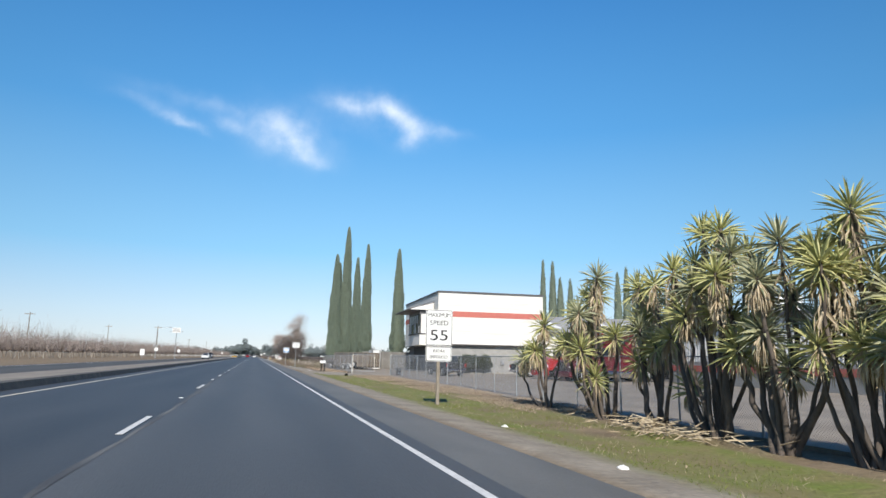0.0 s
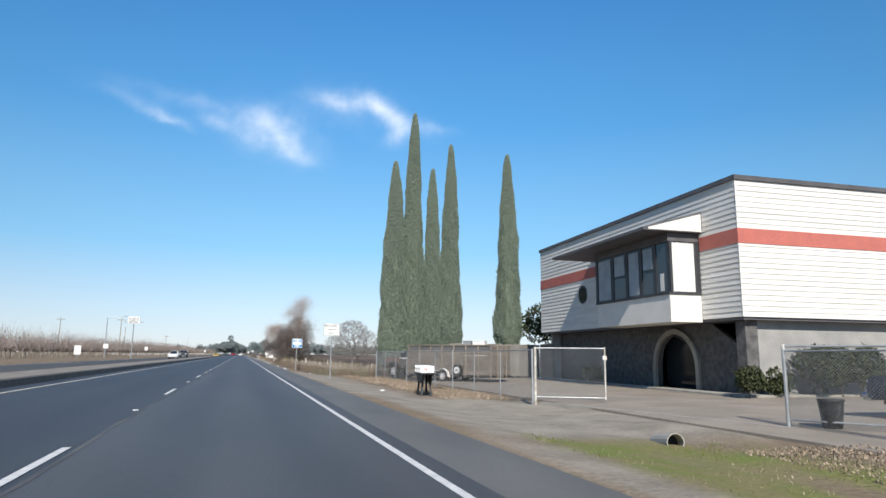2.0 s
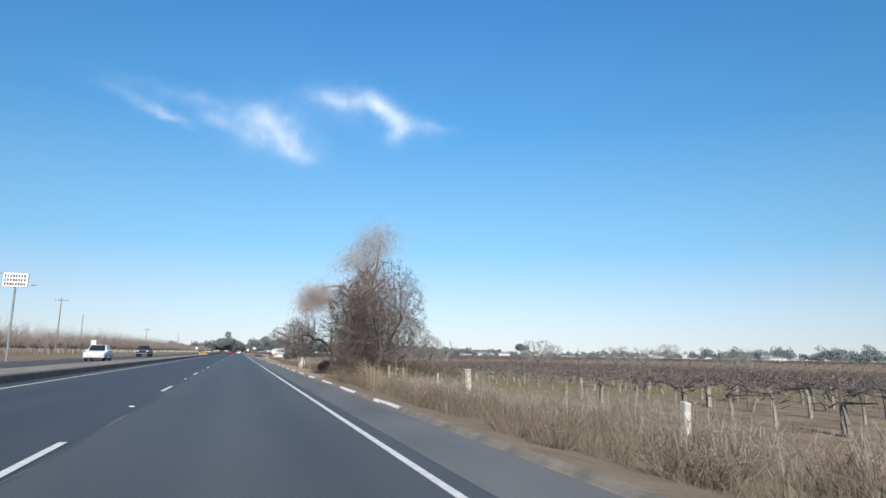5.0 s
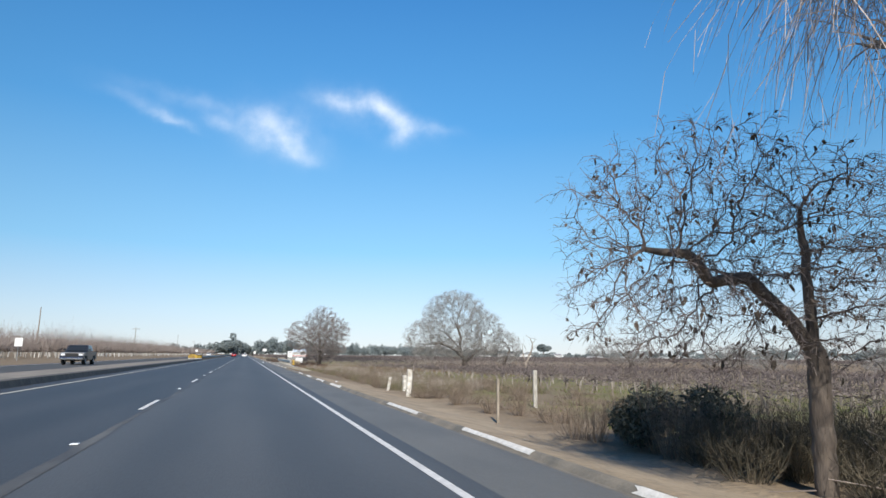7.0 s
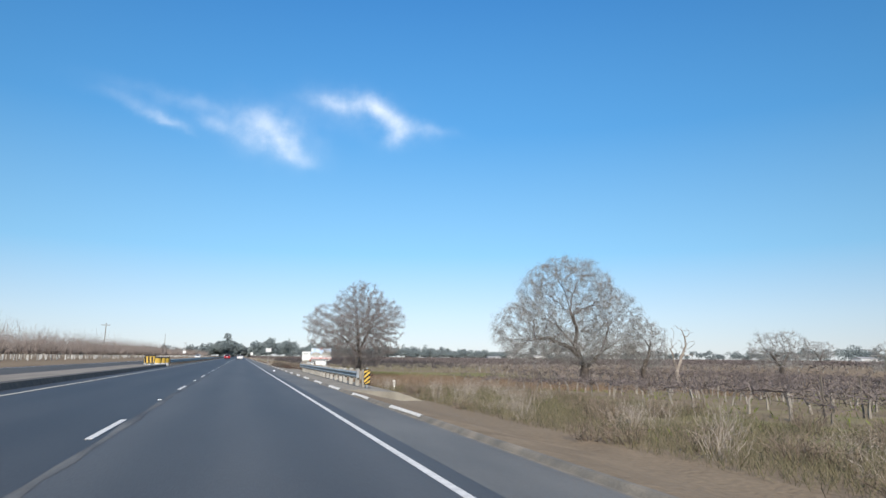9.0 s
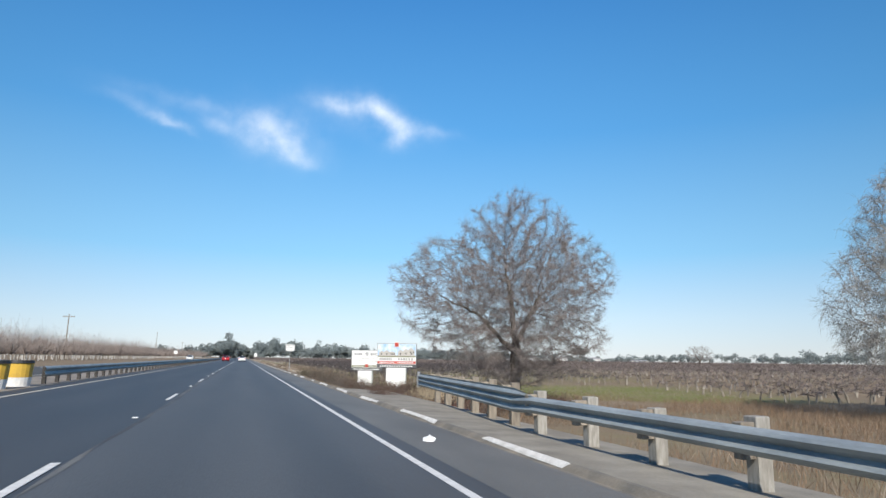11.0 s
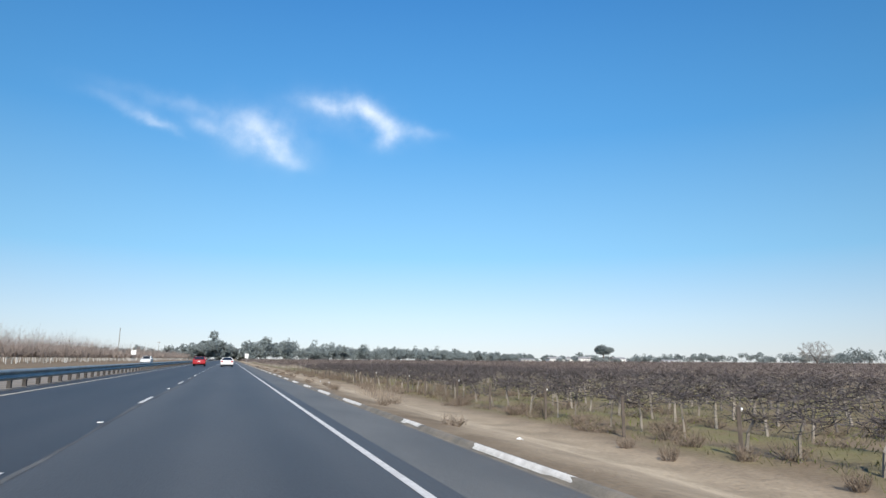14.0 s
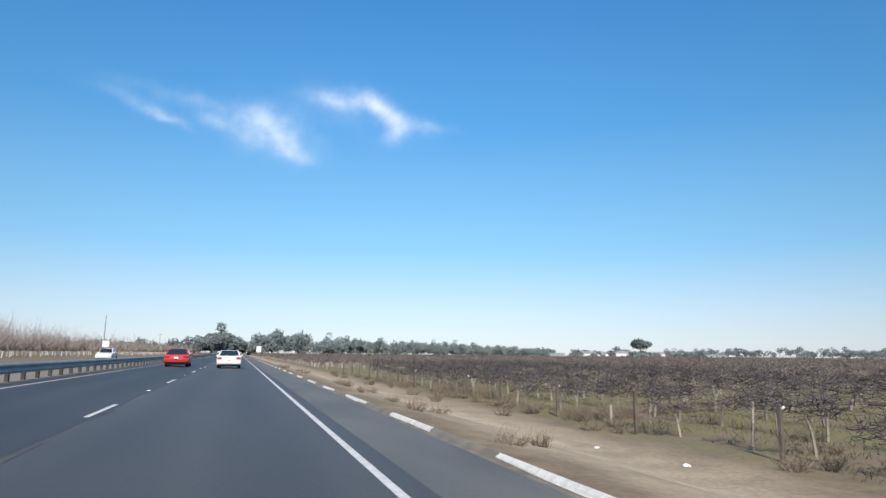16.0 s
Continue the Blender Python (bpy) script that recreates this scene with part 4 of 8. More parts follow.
# ---- signs ----


def round_rect(bm, w, h, r, y, d, n=4):
    pts = []
    for cx, cz, a0 in ((w / 2 - r, h / 2 - r, 0), (-w / 2 + r, h / 2 - r, 90), (-w / 2 + r, -h / 2 + r, 180), (w / 2 - r, -h / 2 + r, 270)):
        pts += [(cx + r * math.cos(radians(a0 + 90 * i / n)), y, cz + r * math.sin(radians(a0 + 90 * i / n))) for i in range(n + 1)]
    return slab(bm, pts, (0, d, 0))


def plate(parent, w, h, zc, border=True, back=M_SIGN_BACK, face=M_SIGN_WHITE, r=0.05):
    """A sign plate with black rim lines, centred at height zc, facing -y."""
    sh = Matrix.Translation((0, 0, zc))

    def at(bm):
        bm.transform(sh)
        return bm

    p = part("panel", at(round_rect(bmesh.new(), w, h, r, 0.0, 0.003)), back, parent)
    part("face", at(round_rect(bmesh.new(), w, h, r, -0.004, 0.0035)), face, p)
    if border:
        part("rim_line", at(round_rect(bmesh.new(), w - 0.03, h - 0.03, r, -0.0065, 0.002)), M_SIGN_BLACK, p)
        part("field", at(round_rect(bmesh.new(), w - 0.07, h - 0.07, r * 0.8, -0.009, 0.002)), face, p)
    return p


def speed_sign():
    z0 = gz(6.1, 11.35)
    t = thing("speed_limit_sign", "white speed limit sign on a weathered wooden post", "road sign", (6.1, 11.35, z0), 2)
    part("post", new_box(-0.055, 0.055, 0.012, 0.12, -0.3, 3.2, bevel=0.008), M_WOOD_POST, t, "weathered square wooden post")
    zc = 2.38 - z0
    p = plate(t, 1.0, 1.28, zc)
    for body, s, z, w in (("MAXIMUM", 0.21, 0.44, 0.82), ("SPEED", 0.23, 0.16, 0.69), ("55", 0.53, -0.29, 0.65)):
        text_part(body, s, M_SIGN_BLACK, p, (0, -0.0125, zc + z), w)
    zc = 1.45 - z0
    p = plate(t, 0.97, 0.53, zc)
    for body, s, z, w in (("RADAR", 0.16, 0.1, 0.44), ("ENFORCED", 0.16, -0.11, 0.68)):
        text_part(body, s, M_SIGN_BLACK, p, (0, -0.0125, zc + z), w)


speed_sign()


def parking_sign(x, y, zc, top):
    z0 = gz(x, y)
    t = thing("emergency_parking_sign", "white emergency parking sign on a perforated steel post", "road sign", (x, y, z0), 3, group="emergency parking signs")
    bm = new_box(-0.025, 0.025, 0.006, 0.056, -0.3, zc + 0.25 - z0)
    part("post", bm, M_STEEL, t, "galvanised perforated steel post")
    bm = bmesh.new()
    for k in range(int((zc - 0.3 - z0) / 0.05)):
        tube(bm, (0, 0.003, 0.05 * k), (0, 0.0055, 0.05 * k), 0.008, n=6)
    part("punched_face", bm, M_SIGN_BLACK, t)
    p = plate(t, 0.95, 0.7, zc - z0)
    for body, z, w in (("EMERGENCY", 0.2, 0.8), ("PARKING", 0.0, 0.6), ("ONLY", -0.2, 0.34)):
        text_part(body, 0.145, M_SIGN_BLACK, p, (0, -0.0125, zc - z0 + z), w)


parking_sign(4.98, 75.5, 2.71, 3.0)
parking_sign(4.72, 329.05, 2.3, 2.6)


def blue_sign():
    x, y = 4.75, 96.8
    z0 = gz(x, y)
    t = thing("blue_service_sign", "blue and white notice sign on a thin leaning post", "road sign", (x, y, z0), 2)
    zc = 2.24 - z0
    part("post", new_tube((-0.06, 0.03, -0.2), (0, 0.03, zc + 0.3), 0.03), M_STEEL, t)
    p = plate(t, 0.9, 0.8, zc, border=False)
    part("blue_field", new_box(-0.42, 0.42, -0.009, -0.0055, zc - 0.37, zc + 0.37), M_SIGN_BLUE, p)
    part("white_patch", new_box(-0.37, 0.37, -0.013, -0.0095, zc - 0.14, zc + 0.14), M_SIGN_WHITE, p)
    for z, w, h in ((0.29, 0.72, 0.09), (0.19, 0.4, 0.05), (-0.21, 0.5, 0.04), (-0.29, 0.42, 0.05)):
        part("bar", new_box(-w / 2, w / 2, -0.013, -0.0095, zc + z - h / 2, zc + z + h / 2), M_SIGN_WHITE, p)


blue_sign()

M_OLIVE = mat("olive_print", (0.2, 0.2, 0.09), rough=0.5, bump=0)
M_RED_PRINT = mat("red_print", (0.5, 0.07, 0.05), rough=0.5, bump=0)
M_GREY_PRINT = mat("grey_print", (0.3, 0.3, 0.3), rough=0.5, bump=0)
M_BOARD_GREY = mat("charcoal_board", (0.1, 0.105, 0.11), rough=0.6, bump=0)
M_SKY_PRINT = mat("sky_print", (0.3, 0.48, 0.72), (0.7, 0.74, 0.78), rough=0.5, bump=0, scale=2.5)
M_HOUSE_PRINT = mat("house_print", (0.52, 0.49, 0.45), (0.4, 0.38, 0.35), rough=0.5, bump=0, scale=6)
M_LAWN_PRINT = mat("lawn_print", (0.25, 0.26, 0.16), rough=0.5, bump=0)


def bars(parent, x0, x1, z, h, n, material, y, seed):
    """Lettering that is not to be read: short bars in a row."""
    rs = random.Random(seed)
    x = x0
    w = (x1 - x0) / n
    for k in range(n):
        part("bar", new_box(x, x + w * rs.uniform(0.5, 0.75), y - 0.003, y, z - h / 2, z + h / 2), material, parent)
        x += w


def hoarding(x, y, z0, rz, W, zb, zt, pedestal, kind):
    label = "white roadside housing board with olive strip on a white plinth" if kind == "plain" else "housing board with pictured houses and red strip on a white plinth"
    t = thing("billboard", label, "billboard", (x, y, z0), rz, group="roadside housing boards")
    zb, zt = zb - z0, zt - z0
    H = zt - zb
    body = part("board", new_box(0, W, 0, 0.16, zb - 0.26, zt, bevel=0.01), M_BOARD_GREY, t)
    f = part("face", new_box(0.03, W - 0.03, -0.008, -0.001, zb + 0.02, zt - 0.03), M_SIGN_WHITE, body)
    part("plinth", new_box(*pedestal, -0.05, 0.3, -0.3, zb - 0.262, bevel=0.01), M_SIGN_WHITE, t, "white painted plinth")
    part("footing", new_box(pedestal[0] - 0.15, pedestal[1] + 0.2, -0.15, 0.45, -0.35, 0.12, bevel=0.05), M_SIGN_WHITE, t)
    bars(body, 0.25, W - 0.25, zb - 0.13, 0.1, 14, M_SIGN_WHITE, -0.002, 3)
    y1 = -0.01
    if kind == "plain":
        bars(f, 0.32, 1.12, zt - 0.38, 0.2, 4, M_GREY_PRINT, y1, 5)
        bars(f, 1.95, 2.85, zt - 0.38, 0.2, 4, M_GREY_PRINT, y1, 6)
        bm = bmesh.new()
        for k in range(8):
            a = 2 * math.pi * k / 8
            tube(bm, (W / 2 + 0.12 * math.cos(a), y1, zt - 0.36 + 0.12 * math.sin(a)), (W / 2 + 0.12 * math.cos(a), y1 - 0.003, zt - 0.36 + 0.12 * math.sin(a)), 0.055, n=8)
        part("flower_print", bm, M_GREY_PRINT, f)
        text_part("9 New Home Plans", 0.17, M_GREY_PRINT, f, (W / 2, y1 - 0.003, zt - 0.75), 1.5)
        bars(f, 0.55, W - 0.55, zt - 1.02, 0.05, 16, M_GREY_PRINT, y1, 7)
        part("olive_strip", new_box(0.05, W - 0.05, y1 - 0.003, y1, zb + 0.05, zb + 0.24), M_OLIVE, f)
        bars(f, 0.2, W * 0.42, zb + 0.145, 0.08, 8, M_SIGN_WHITE, y1 - 0.004, 8)
        bars(f, W * 0.58, W - 0.2, zb + 0.145, 0.08, 8, M_SIGN_WHITE, y1 - 0.004, 9)
        part("red_badge", new_box(W / 2 - 0.14, W / 2 + 0.14, y1 - 0.008, y1 - 0.004, zb + 0.06, zb + 0.34), M_RED_PRINT, f)
    else:
        zp = zb + 0.58
        for a, b, s in ((0.06, W / 2 - 0.01, 0), (W / 2 + 0.01, W - 0.06, 1)):
            pic = part("picture", new_box(a, b, y1 - 0.002, y1, zp, zt - 0.06), M_SKY_PRINT, f, "printed picture of a house")
            part("lawn", new_box(a, b, y1 - 0.004, y1 - 0.0025, zp, zp + 0.14), M_LAWN_PRINT, pic)
            bm = bmesh.new()
            w = b - a
            yy = y1 - 0.0045
            hh = (zt - 0.06 - zp) * (0.62 if s else 0.5)
            for u0, u1, k in ((0.06, 0.36, 0.75), (0.34, 0.62, 0.9), (0.58, 0.94, 1.0 if s else 0.7)):
                slab(bm, [(a + w * u0, yy, zp + 0.1), (a + w * u1, yy, zp + 0.1), (a + w * u1, yy, zp + 0.1 + hh * k * 0.7), (a + w * (u0 + u1) / 2, yy, zp + 0.1 + hh * k), (a + w * u0, yy, zp + 0.1 + hh * k * 0.7)], (0, -0.001, 0))
            part("house_print", bm, M_HOUSE_PRINT, pic)
            bm = bmesh.new()
            for u, v in ((0.16, 0.3), (0.45, 0.32), (0.74, 0.3), (0.7, 0.6 if s else 0.32), (0.84, 0.6 if s else 0.32)):
                box(bm, a + w * u, a + w * u + w * 0.07, y1 - 0.0075, y1 - 0.006, zp + 0.1 + hh * v * 0.6, zp + 0.1 + hh * (v * 0.6 + 0.2))
            part("window_print", bm, M_BOARD_GREY, pic)
        bars(f, 0.22, 1.3, zb + 0.42, 0.19, 7, M_GREY_PRINT, y1, 11)
        bars(f, 1.75, W - 0.2, zb + 0.42, 0.19, 6, M_GREY_PRINT, y1, 12)
        part("red_strip", new_box(0.05, W - 0.05, y1 - 0.003, y1, zb + 0.06, zb + 0.26), M_RED_PRINT, f)
        bars(f, 0.22, W * 0.45, zb + 0.16, 0.1, 10, M_SIGN_WHITE, y1 - 0.004, 13)
        bars(f, W * 0.52, W - 0.2, zb + 0.16, 0.1, 10, M_SIGN_WHITE, y1 - 0.004, 14)
        b = part("badge", new_box(W / 2 - 0.2, W / 2 + 0.2, -0.04, 0.1, zt - 0.3, zt + 0.1, bevel=0.01), M_SIGN_WHITE, body)
        part("badge_face", new_box(W / 2 - 0.16, W / 2 + 0.16, -0.046, -0.041, zt - 0.26, zt + 0.06), M_RED_PRINT, b)


hoarding(9.84, 319.85, gz(11, 319.2), -33.0, 3.17, 0.4, 2.05, (0.72, 2.12), "plain")
hoarding(10.3, 309.9, gz(11.5, 309.2), -26.0, 3.25, 0.82, 2.5, (0.8, 2.4), "houses")

# ---- guardrails ----
W_PROF = ((0.0, 0.0), (-0.05, 0.03), (-0.083, 0.07), (-0.05, 0.11), (0.0, 0.155), (-0.05, 0.2), (-0.083, 0.24), (-0.05, 0.28), (0.0, 0.31))


def rail_mesh(prof, y0, y1, side, step=3.81, rise=0.0):
    bm = bmesh.new()
    ys = np.arange(y0, y1 + 0.01, step)
    rings = [[[bm.verts.new((side * (x + o), y, z + rise)) for x, z in prof] for o in (0, 0.004)] for y in ys]
    for a, b in zip(rings, rings[1:]):
        for k in range(2):
            for i in range(len(prof) - 1):
                bm.faces.new((a[k][i], a[k][i + 1], b[k][i + 1], b[k][i]))
        bm.faces.new((a[0][0], b[0][0], b[1][0], a[1][0]))
        bm.faces.new((a[0][-1], a[1][-1], b[1][-1], b[0][-1]))
    return bm


T_PROF = W_PROF + ((-0.05, 0.35), (-0.083, 0.39), (-0.05, 0.43), (0.0, 0.465), (-0.02, 0.5))


def guardrail_right():
    X, Z, Y0 = 5.27, 0.0, 239.2
    t = thing("guardrail", "galvanised steel guardrail on weathered wooden posts", "guardrail", (X, Y0, Z), 0, group="guardrails")
    part("beam", rail_mesh(W_PROF, 0.0, 30.4, 1, 3.8, 0.27), M_STEEL_BLUE, t, "weathered W-shaped steel beam")
    bend = -math.atan(0.11)
    far = part("beam", rail_mesh(T_PROF, 0.0, 13.0, 1, 3.25, 0.2), M_STEEL_BLUE, t, "three-wave steel beam flaring away from the road")
    far.location, far.rotation_euler = (0.13, 31.6, 0), (0, 0, bend)
    bm = bmesh.new()
    a = [bm.verts.new((x, 30.4, z + 0.27)) for x, z in W_PROF + (W_PROF[-1],) * 5]
    b = [bm.verts.new((x + 0.13, 31.6, z + 0.2)) for x, z in T_PROF]
    for q in range(len(a) - 1):
        bm.faces.new((a[q], a[q + 1], b[q + 1], b[q]))
    part("transition", bm, M_STEEL_BLUE, t, "flaring steel transition piece")
    e = part("terminal", new_box(-0.1, 0.012, 13.01, 13.15, 0.14, 0.76, bevel=0.02), M_SIGN_BACK, t, "bent pale end terminal")
    e.location, e.rotation_euler = far.location, far.rotation_euler
    rs = random.Random(5)
    for k in range(23):
        y = 0.3 + 1.905 * k
        j = rs.uniform(-0.02, 0.02)
        top = 0.63 if y < 31 else 0.74
        y1 = y if y < 31 else y - 31.6
        # past the bend the posts' darker wood stands for the beam's shade
        for nm, bmx, m in (("post", new_box(0.22 + j, 0.42 + j, y1 - 0.1, y1 + 0.1, -0.7, top + rs.uniform(-0.02, 0.05), bevel=0.01), M_WOOD_GREY if y < 31 else M_WOOD_POST), ("spacer_block", new_box(0.01, 0.218 + j, y1 - 0.075, y1 + 0.075, 0.2, top - 0.02, bevel=0.008), M_WOOD_POST)):
            ob = part(nm, bmx, m, t)
            if y > 31:
                ob.location, ob.rotation_euler = far.location, far.rotation_euler
    part("end_bracket", new_box(-0.1, 0.02, -0.08, 0.08, 0.28, 0.62, bevel=0.01), M_STEEL, t)
    # hazard marker
    m = thing("hazard_marker", "yellow and black striped hazard marker at the rail end", "road sign", (X + 0.3, 238.6, -0.02), 0)
    part("stake", new_box(-0.03, 0.03, 0.01, 0.05, -0.4, 0.8), M_STEEL, m)
    p = part("panel", new_box(-0.15, 0.15, 0.0, 0.006, 0.02, 0.72), M_SIGN_BLACK, m)
    for k in range(4):
        z = 0.02 + 0.21 * k - 0.12
        pts = [(-0.13, z + 0.0), (-0.13, z + 0.11), (0.13, z + 0.33), (0.13, z + 0.22)]
        pts = [(x, min(max(zz, 0.04), 0.7)) for x, zz in pts]
        part("stripe", slab(bmesh.new(), [(x, -0.004, zz) for x, zz in pts], (0, 0.003, 0)), M_YELLOW, p)


guardrail_right()


def guardrail_left():
    t = thing("median_guardrail", "blue-grey steel median guardrail on short posts", "guardrail", (-7.4, 286.6, 0.13), 0, group="guardrails")
    prof = tuple((-x, z * 1.3) for x, z in W_PROF)
    part("beam", rail_mesh(prof, 0.0, 457.2, 1, 7.62, 0.3), M_STEEL_BLUE, t, "weathered steel beam")
    me = None
    for k in range(240):
        y = 0.5 + 1.905 * k
        if me is None:
            ob = part("post", new_box(-0.16, -0.02, -0.08, 0.08, -0.3, 0.68, bevel=0.01), M_BARK_DARK_POST, t)
            me = ob.data
            ob.location = (0, y, 0)
        else:
            ob = new("post", me)
            ob.parent = t
            ob.location = (0, y, 0)


guardrail_left()


def sand_barrel(x, y, striped):
    t = thing("sand_barrel", "yellow and white sand barrel with a black lid", "crash barrel", (x, y, 0.14 if y > 280.3 else 0.34), 0, group="crash barrels at the rail end")
    part("lower_drum", new_tube((0, 0, 0), (0, 0, 0.32), 0.4, 0.44, n=20), M_SIGN_WHITE, t, "pale lower drum", smooth=False)
    part("upper_drum", new_tube((0, 0, 0.322), (0, 0, 0.82), 0.44, 0.47, n=20), M_YELLOW, t, "yellow upper drum")
    part("lid", new_tube((0, 0, 0.822), (0, 0, 0.92), 0.5, 0.46, n=20), M_BLACK, t, "black lid")
    if striped:
        p = part("marker_board", new_box(-0.42, 0.42, -0.52, -0.5, 0.15, 0.8), M_YELLOW, t)
        for k in range(3):
            part("stripe", slab(bmesh.new(), [(-0.4 + 0.3 * k, -0.53, 0.16), (-0.25 + 0.3 * k, -0.53, 0.16), (-0.4 + 0.3 * k + 0.1, -0.53, 0.79), (-0.45 + 0.3 * k, -0.53, 0.79)], (0, 0.008, 0)), M_SIGN_BLACK, p)


for i, (x, y) in enumerate(((-8.5, 278.6), (-8.1, 280.6), (-8.9, 281.0), (-7.9, 282.8), (-8.7, 283.2), (-7.8, 285.0), (-8.6, 285.4))):
    sand_barrel(x, y, i == 0)

# ---- board fence behind the yard ----


def board_fence(a, b, h, label):
    """Upright boards side by side between two plan points."""
    L = math.hypot(b[0] - a[0], b[1] - a[1])
    t = thing("board_fence", label, "fence", (a[0], a[1], -0.3), math.degrees(math.atan2(b[1] - a[1], b[0] - a[0])), group="board fences")
    n = int(L / 0.29)
    me = None
    for k in range(n):
        if me is None:
            ob = part("board", new_box(0.004, L / n - 0.004, -0.012, 0.012, 0.02, h), M_OLD_BOARD, t)
            me = ob.data
        else:
            ob = new("board", me)
            ob.parent = t
            ob.location = (k * L / n, 0.004 * (k % 3), 0.012 * ((k * 7) % 5 - 2))
    for z in (0.4, h - 0.4):
        part("fence_rail", new_box(0.02, L - 0.02, 0.024, 0.07, z, z + 0.09), M_WOOD_POST, t)


board_fence((15.2, 84.75), (22.75, 84.75), 2.5, "grey weathered board fence behind the trailer")
board_fence((22.8, 84.7), (20.75, 78.6), 2.5, "grey board fence in the shade of the office")


def yard_cabinet(x, y, w, material, label):
    t = thing("yard_cabinet", label, "cabinet", (x, y, -0.3), -36)
    part("cabinet_body", new_box(-w / 2, w / 2, -0.3, 0.3, 0.0, 2.64, bevel=0.012), material, t)
    part("cabinet_lid", new_box(-w / 2 - 0.02, w / 2 + 0.02, -0.32, 0.32, 2.642, 2.69, bevel=0.01), material, t)


yard_cabinet(16.35, 83.8, 0.62, M_SIGN_BACK, "tall grey metal cabinet behind the trailer")
yard_cabinet(17.1, 83.25, 0.95, M_SIGN_WHITE, "tall white metal cabinet behind the trailer")

# ---- chain-link fence, gates ----
CL_H = 1.8


def link_panel(p0, p1, h, z0, parent):
    """Woven wire between two posts: two families of slanting wires."""
    p0, p1 = Vector(p0), Vector(p1)
    L = (p1 - p0).length
    u = (p1 - p0) / L
    s = 0.075
    segs = []
    for sg in (1, -1):
        k = -int(h / s) - 1
        while k * s < L + h:
            a = k * s
            lo, hi = (a, 0.0), (a + h, h)
            x0, x1 = max(lo[0], 0), min(hi[0], L)
            if x1 - x0 > 0.02:
                za, zb = x0 - a, x1 - a
                xa, xb = (x0, x1) if sg == 1 else (L - x0, L - x1)
                q0, q1 = p0 + u * xa, p0 + u * xb
                segs.append((q0.x, q0.y, z0 + za, q1.x, q1.y, z0 + zb, 0.0022, 0.0022))
            k += 1
    return tube_part("wire_mesh", segs, M_STEEL, parent, n=3)


def fence_run(a, b, z, name, label, spacing=3.05, h=CL_H):
    t = thing(name, label, "fence", (a[0], a[1], z), 0, group="chain-link fences")
    L = math.hypot(b[0] - a[0], b[1] - a[1])
    n = max(1, round(L / spacing))
    pts = [((b[0] - a[0]) * i / n, (b[1] - a[1]) * i / n) for i in range(n + 1)]
    rs = random.Random(int(L * 10))
    for i, (x, y) in enumerate(pts):
        r = 0.042 if i in (0, n) else 0.026
        part("post", new_tube((x, y, -0.3), (x + rs.uniform(-0.03, 0.03), y + rs.uniform(-0.03, 0.03), h + 0.05), r), M_STEEL, t)
    for p, q in zip(pts, pts[1:]):
        link_panel((p[0], p[1], 0), (q[0], q[1], 0), h - 0.05, 0.03, t)
    part("top_rail", new_tube((0, 0, h), (pts[-1][0], pts[-1][1], h), 0.018), M_STEEL, t)
    return t


fence_run((10.2, -14.0), (12.3, 49.9), -0.34, "chain_link_fence", "grey chain-link fence round the gravel yard")
fence_run((9.9, 58.7), (9.6, 84.95), -0.3, "chain_link_fence", "grey chain-link fence beside fallen leaves")
fence_run((9.6, 84.95), (13.5, 85.3), -0.3, "chain_link_fence", "short chain-link fence return under the cypresses")


def gate_leaf(a, b, z):
    t = thing("gate", "open chain-link gate leaf on a steel frame", "gate", (a[0], a[1], z), 0, group="yard gates")
    d = (b[0] - a[0], b[1] - a[1])
    for f in (0, 1):
        part("upright", new_tube((d[0] * f, d[1] * f, 0.1 if f else -0.3), (d[0] * f, d[1] * f, 1.9), 0.045 if f == 0 else 0.03), M_WHITE_POST, t)
    for zz in (0.15, 1.85):
        part("rail", new_tube((0, 0, zz), (d[0], d[1], zz), 0.024), M_STEEL, t)
    link_panel((0, 0, 0), (d[0], d[1], 0), 1.66, 0.17, t)
    part("latch", new_box(d[0] - 0.08, d[0] + 0.08, d[1] - 0.03, d[1] + 0.03, 1.45, 1.6, bevel=0.01), M_WHITE_POST, t)


gate_leaf((9.98, 58.65), (12.15, 57.6), -0.28)
gate_leaf((12.35, 49.95), (15.4, 44.8), -0.28)


def trash_can():
    t = thing("trash_can", "black plastic bin standing by the gate", "bin", (12.95, 49.3, -0.29), 10)
    part("bin", new_tube((0, 0, 0), (0, 0, 0.62), 0.2, 0.27, n=14), M_BLACK, t)
    part("rim", new_tube((0, 0, 0.622), (0, 0, 0.67), 0.29, 0.28, n=14), M_BLACK, t)


trash_can()


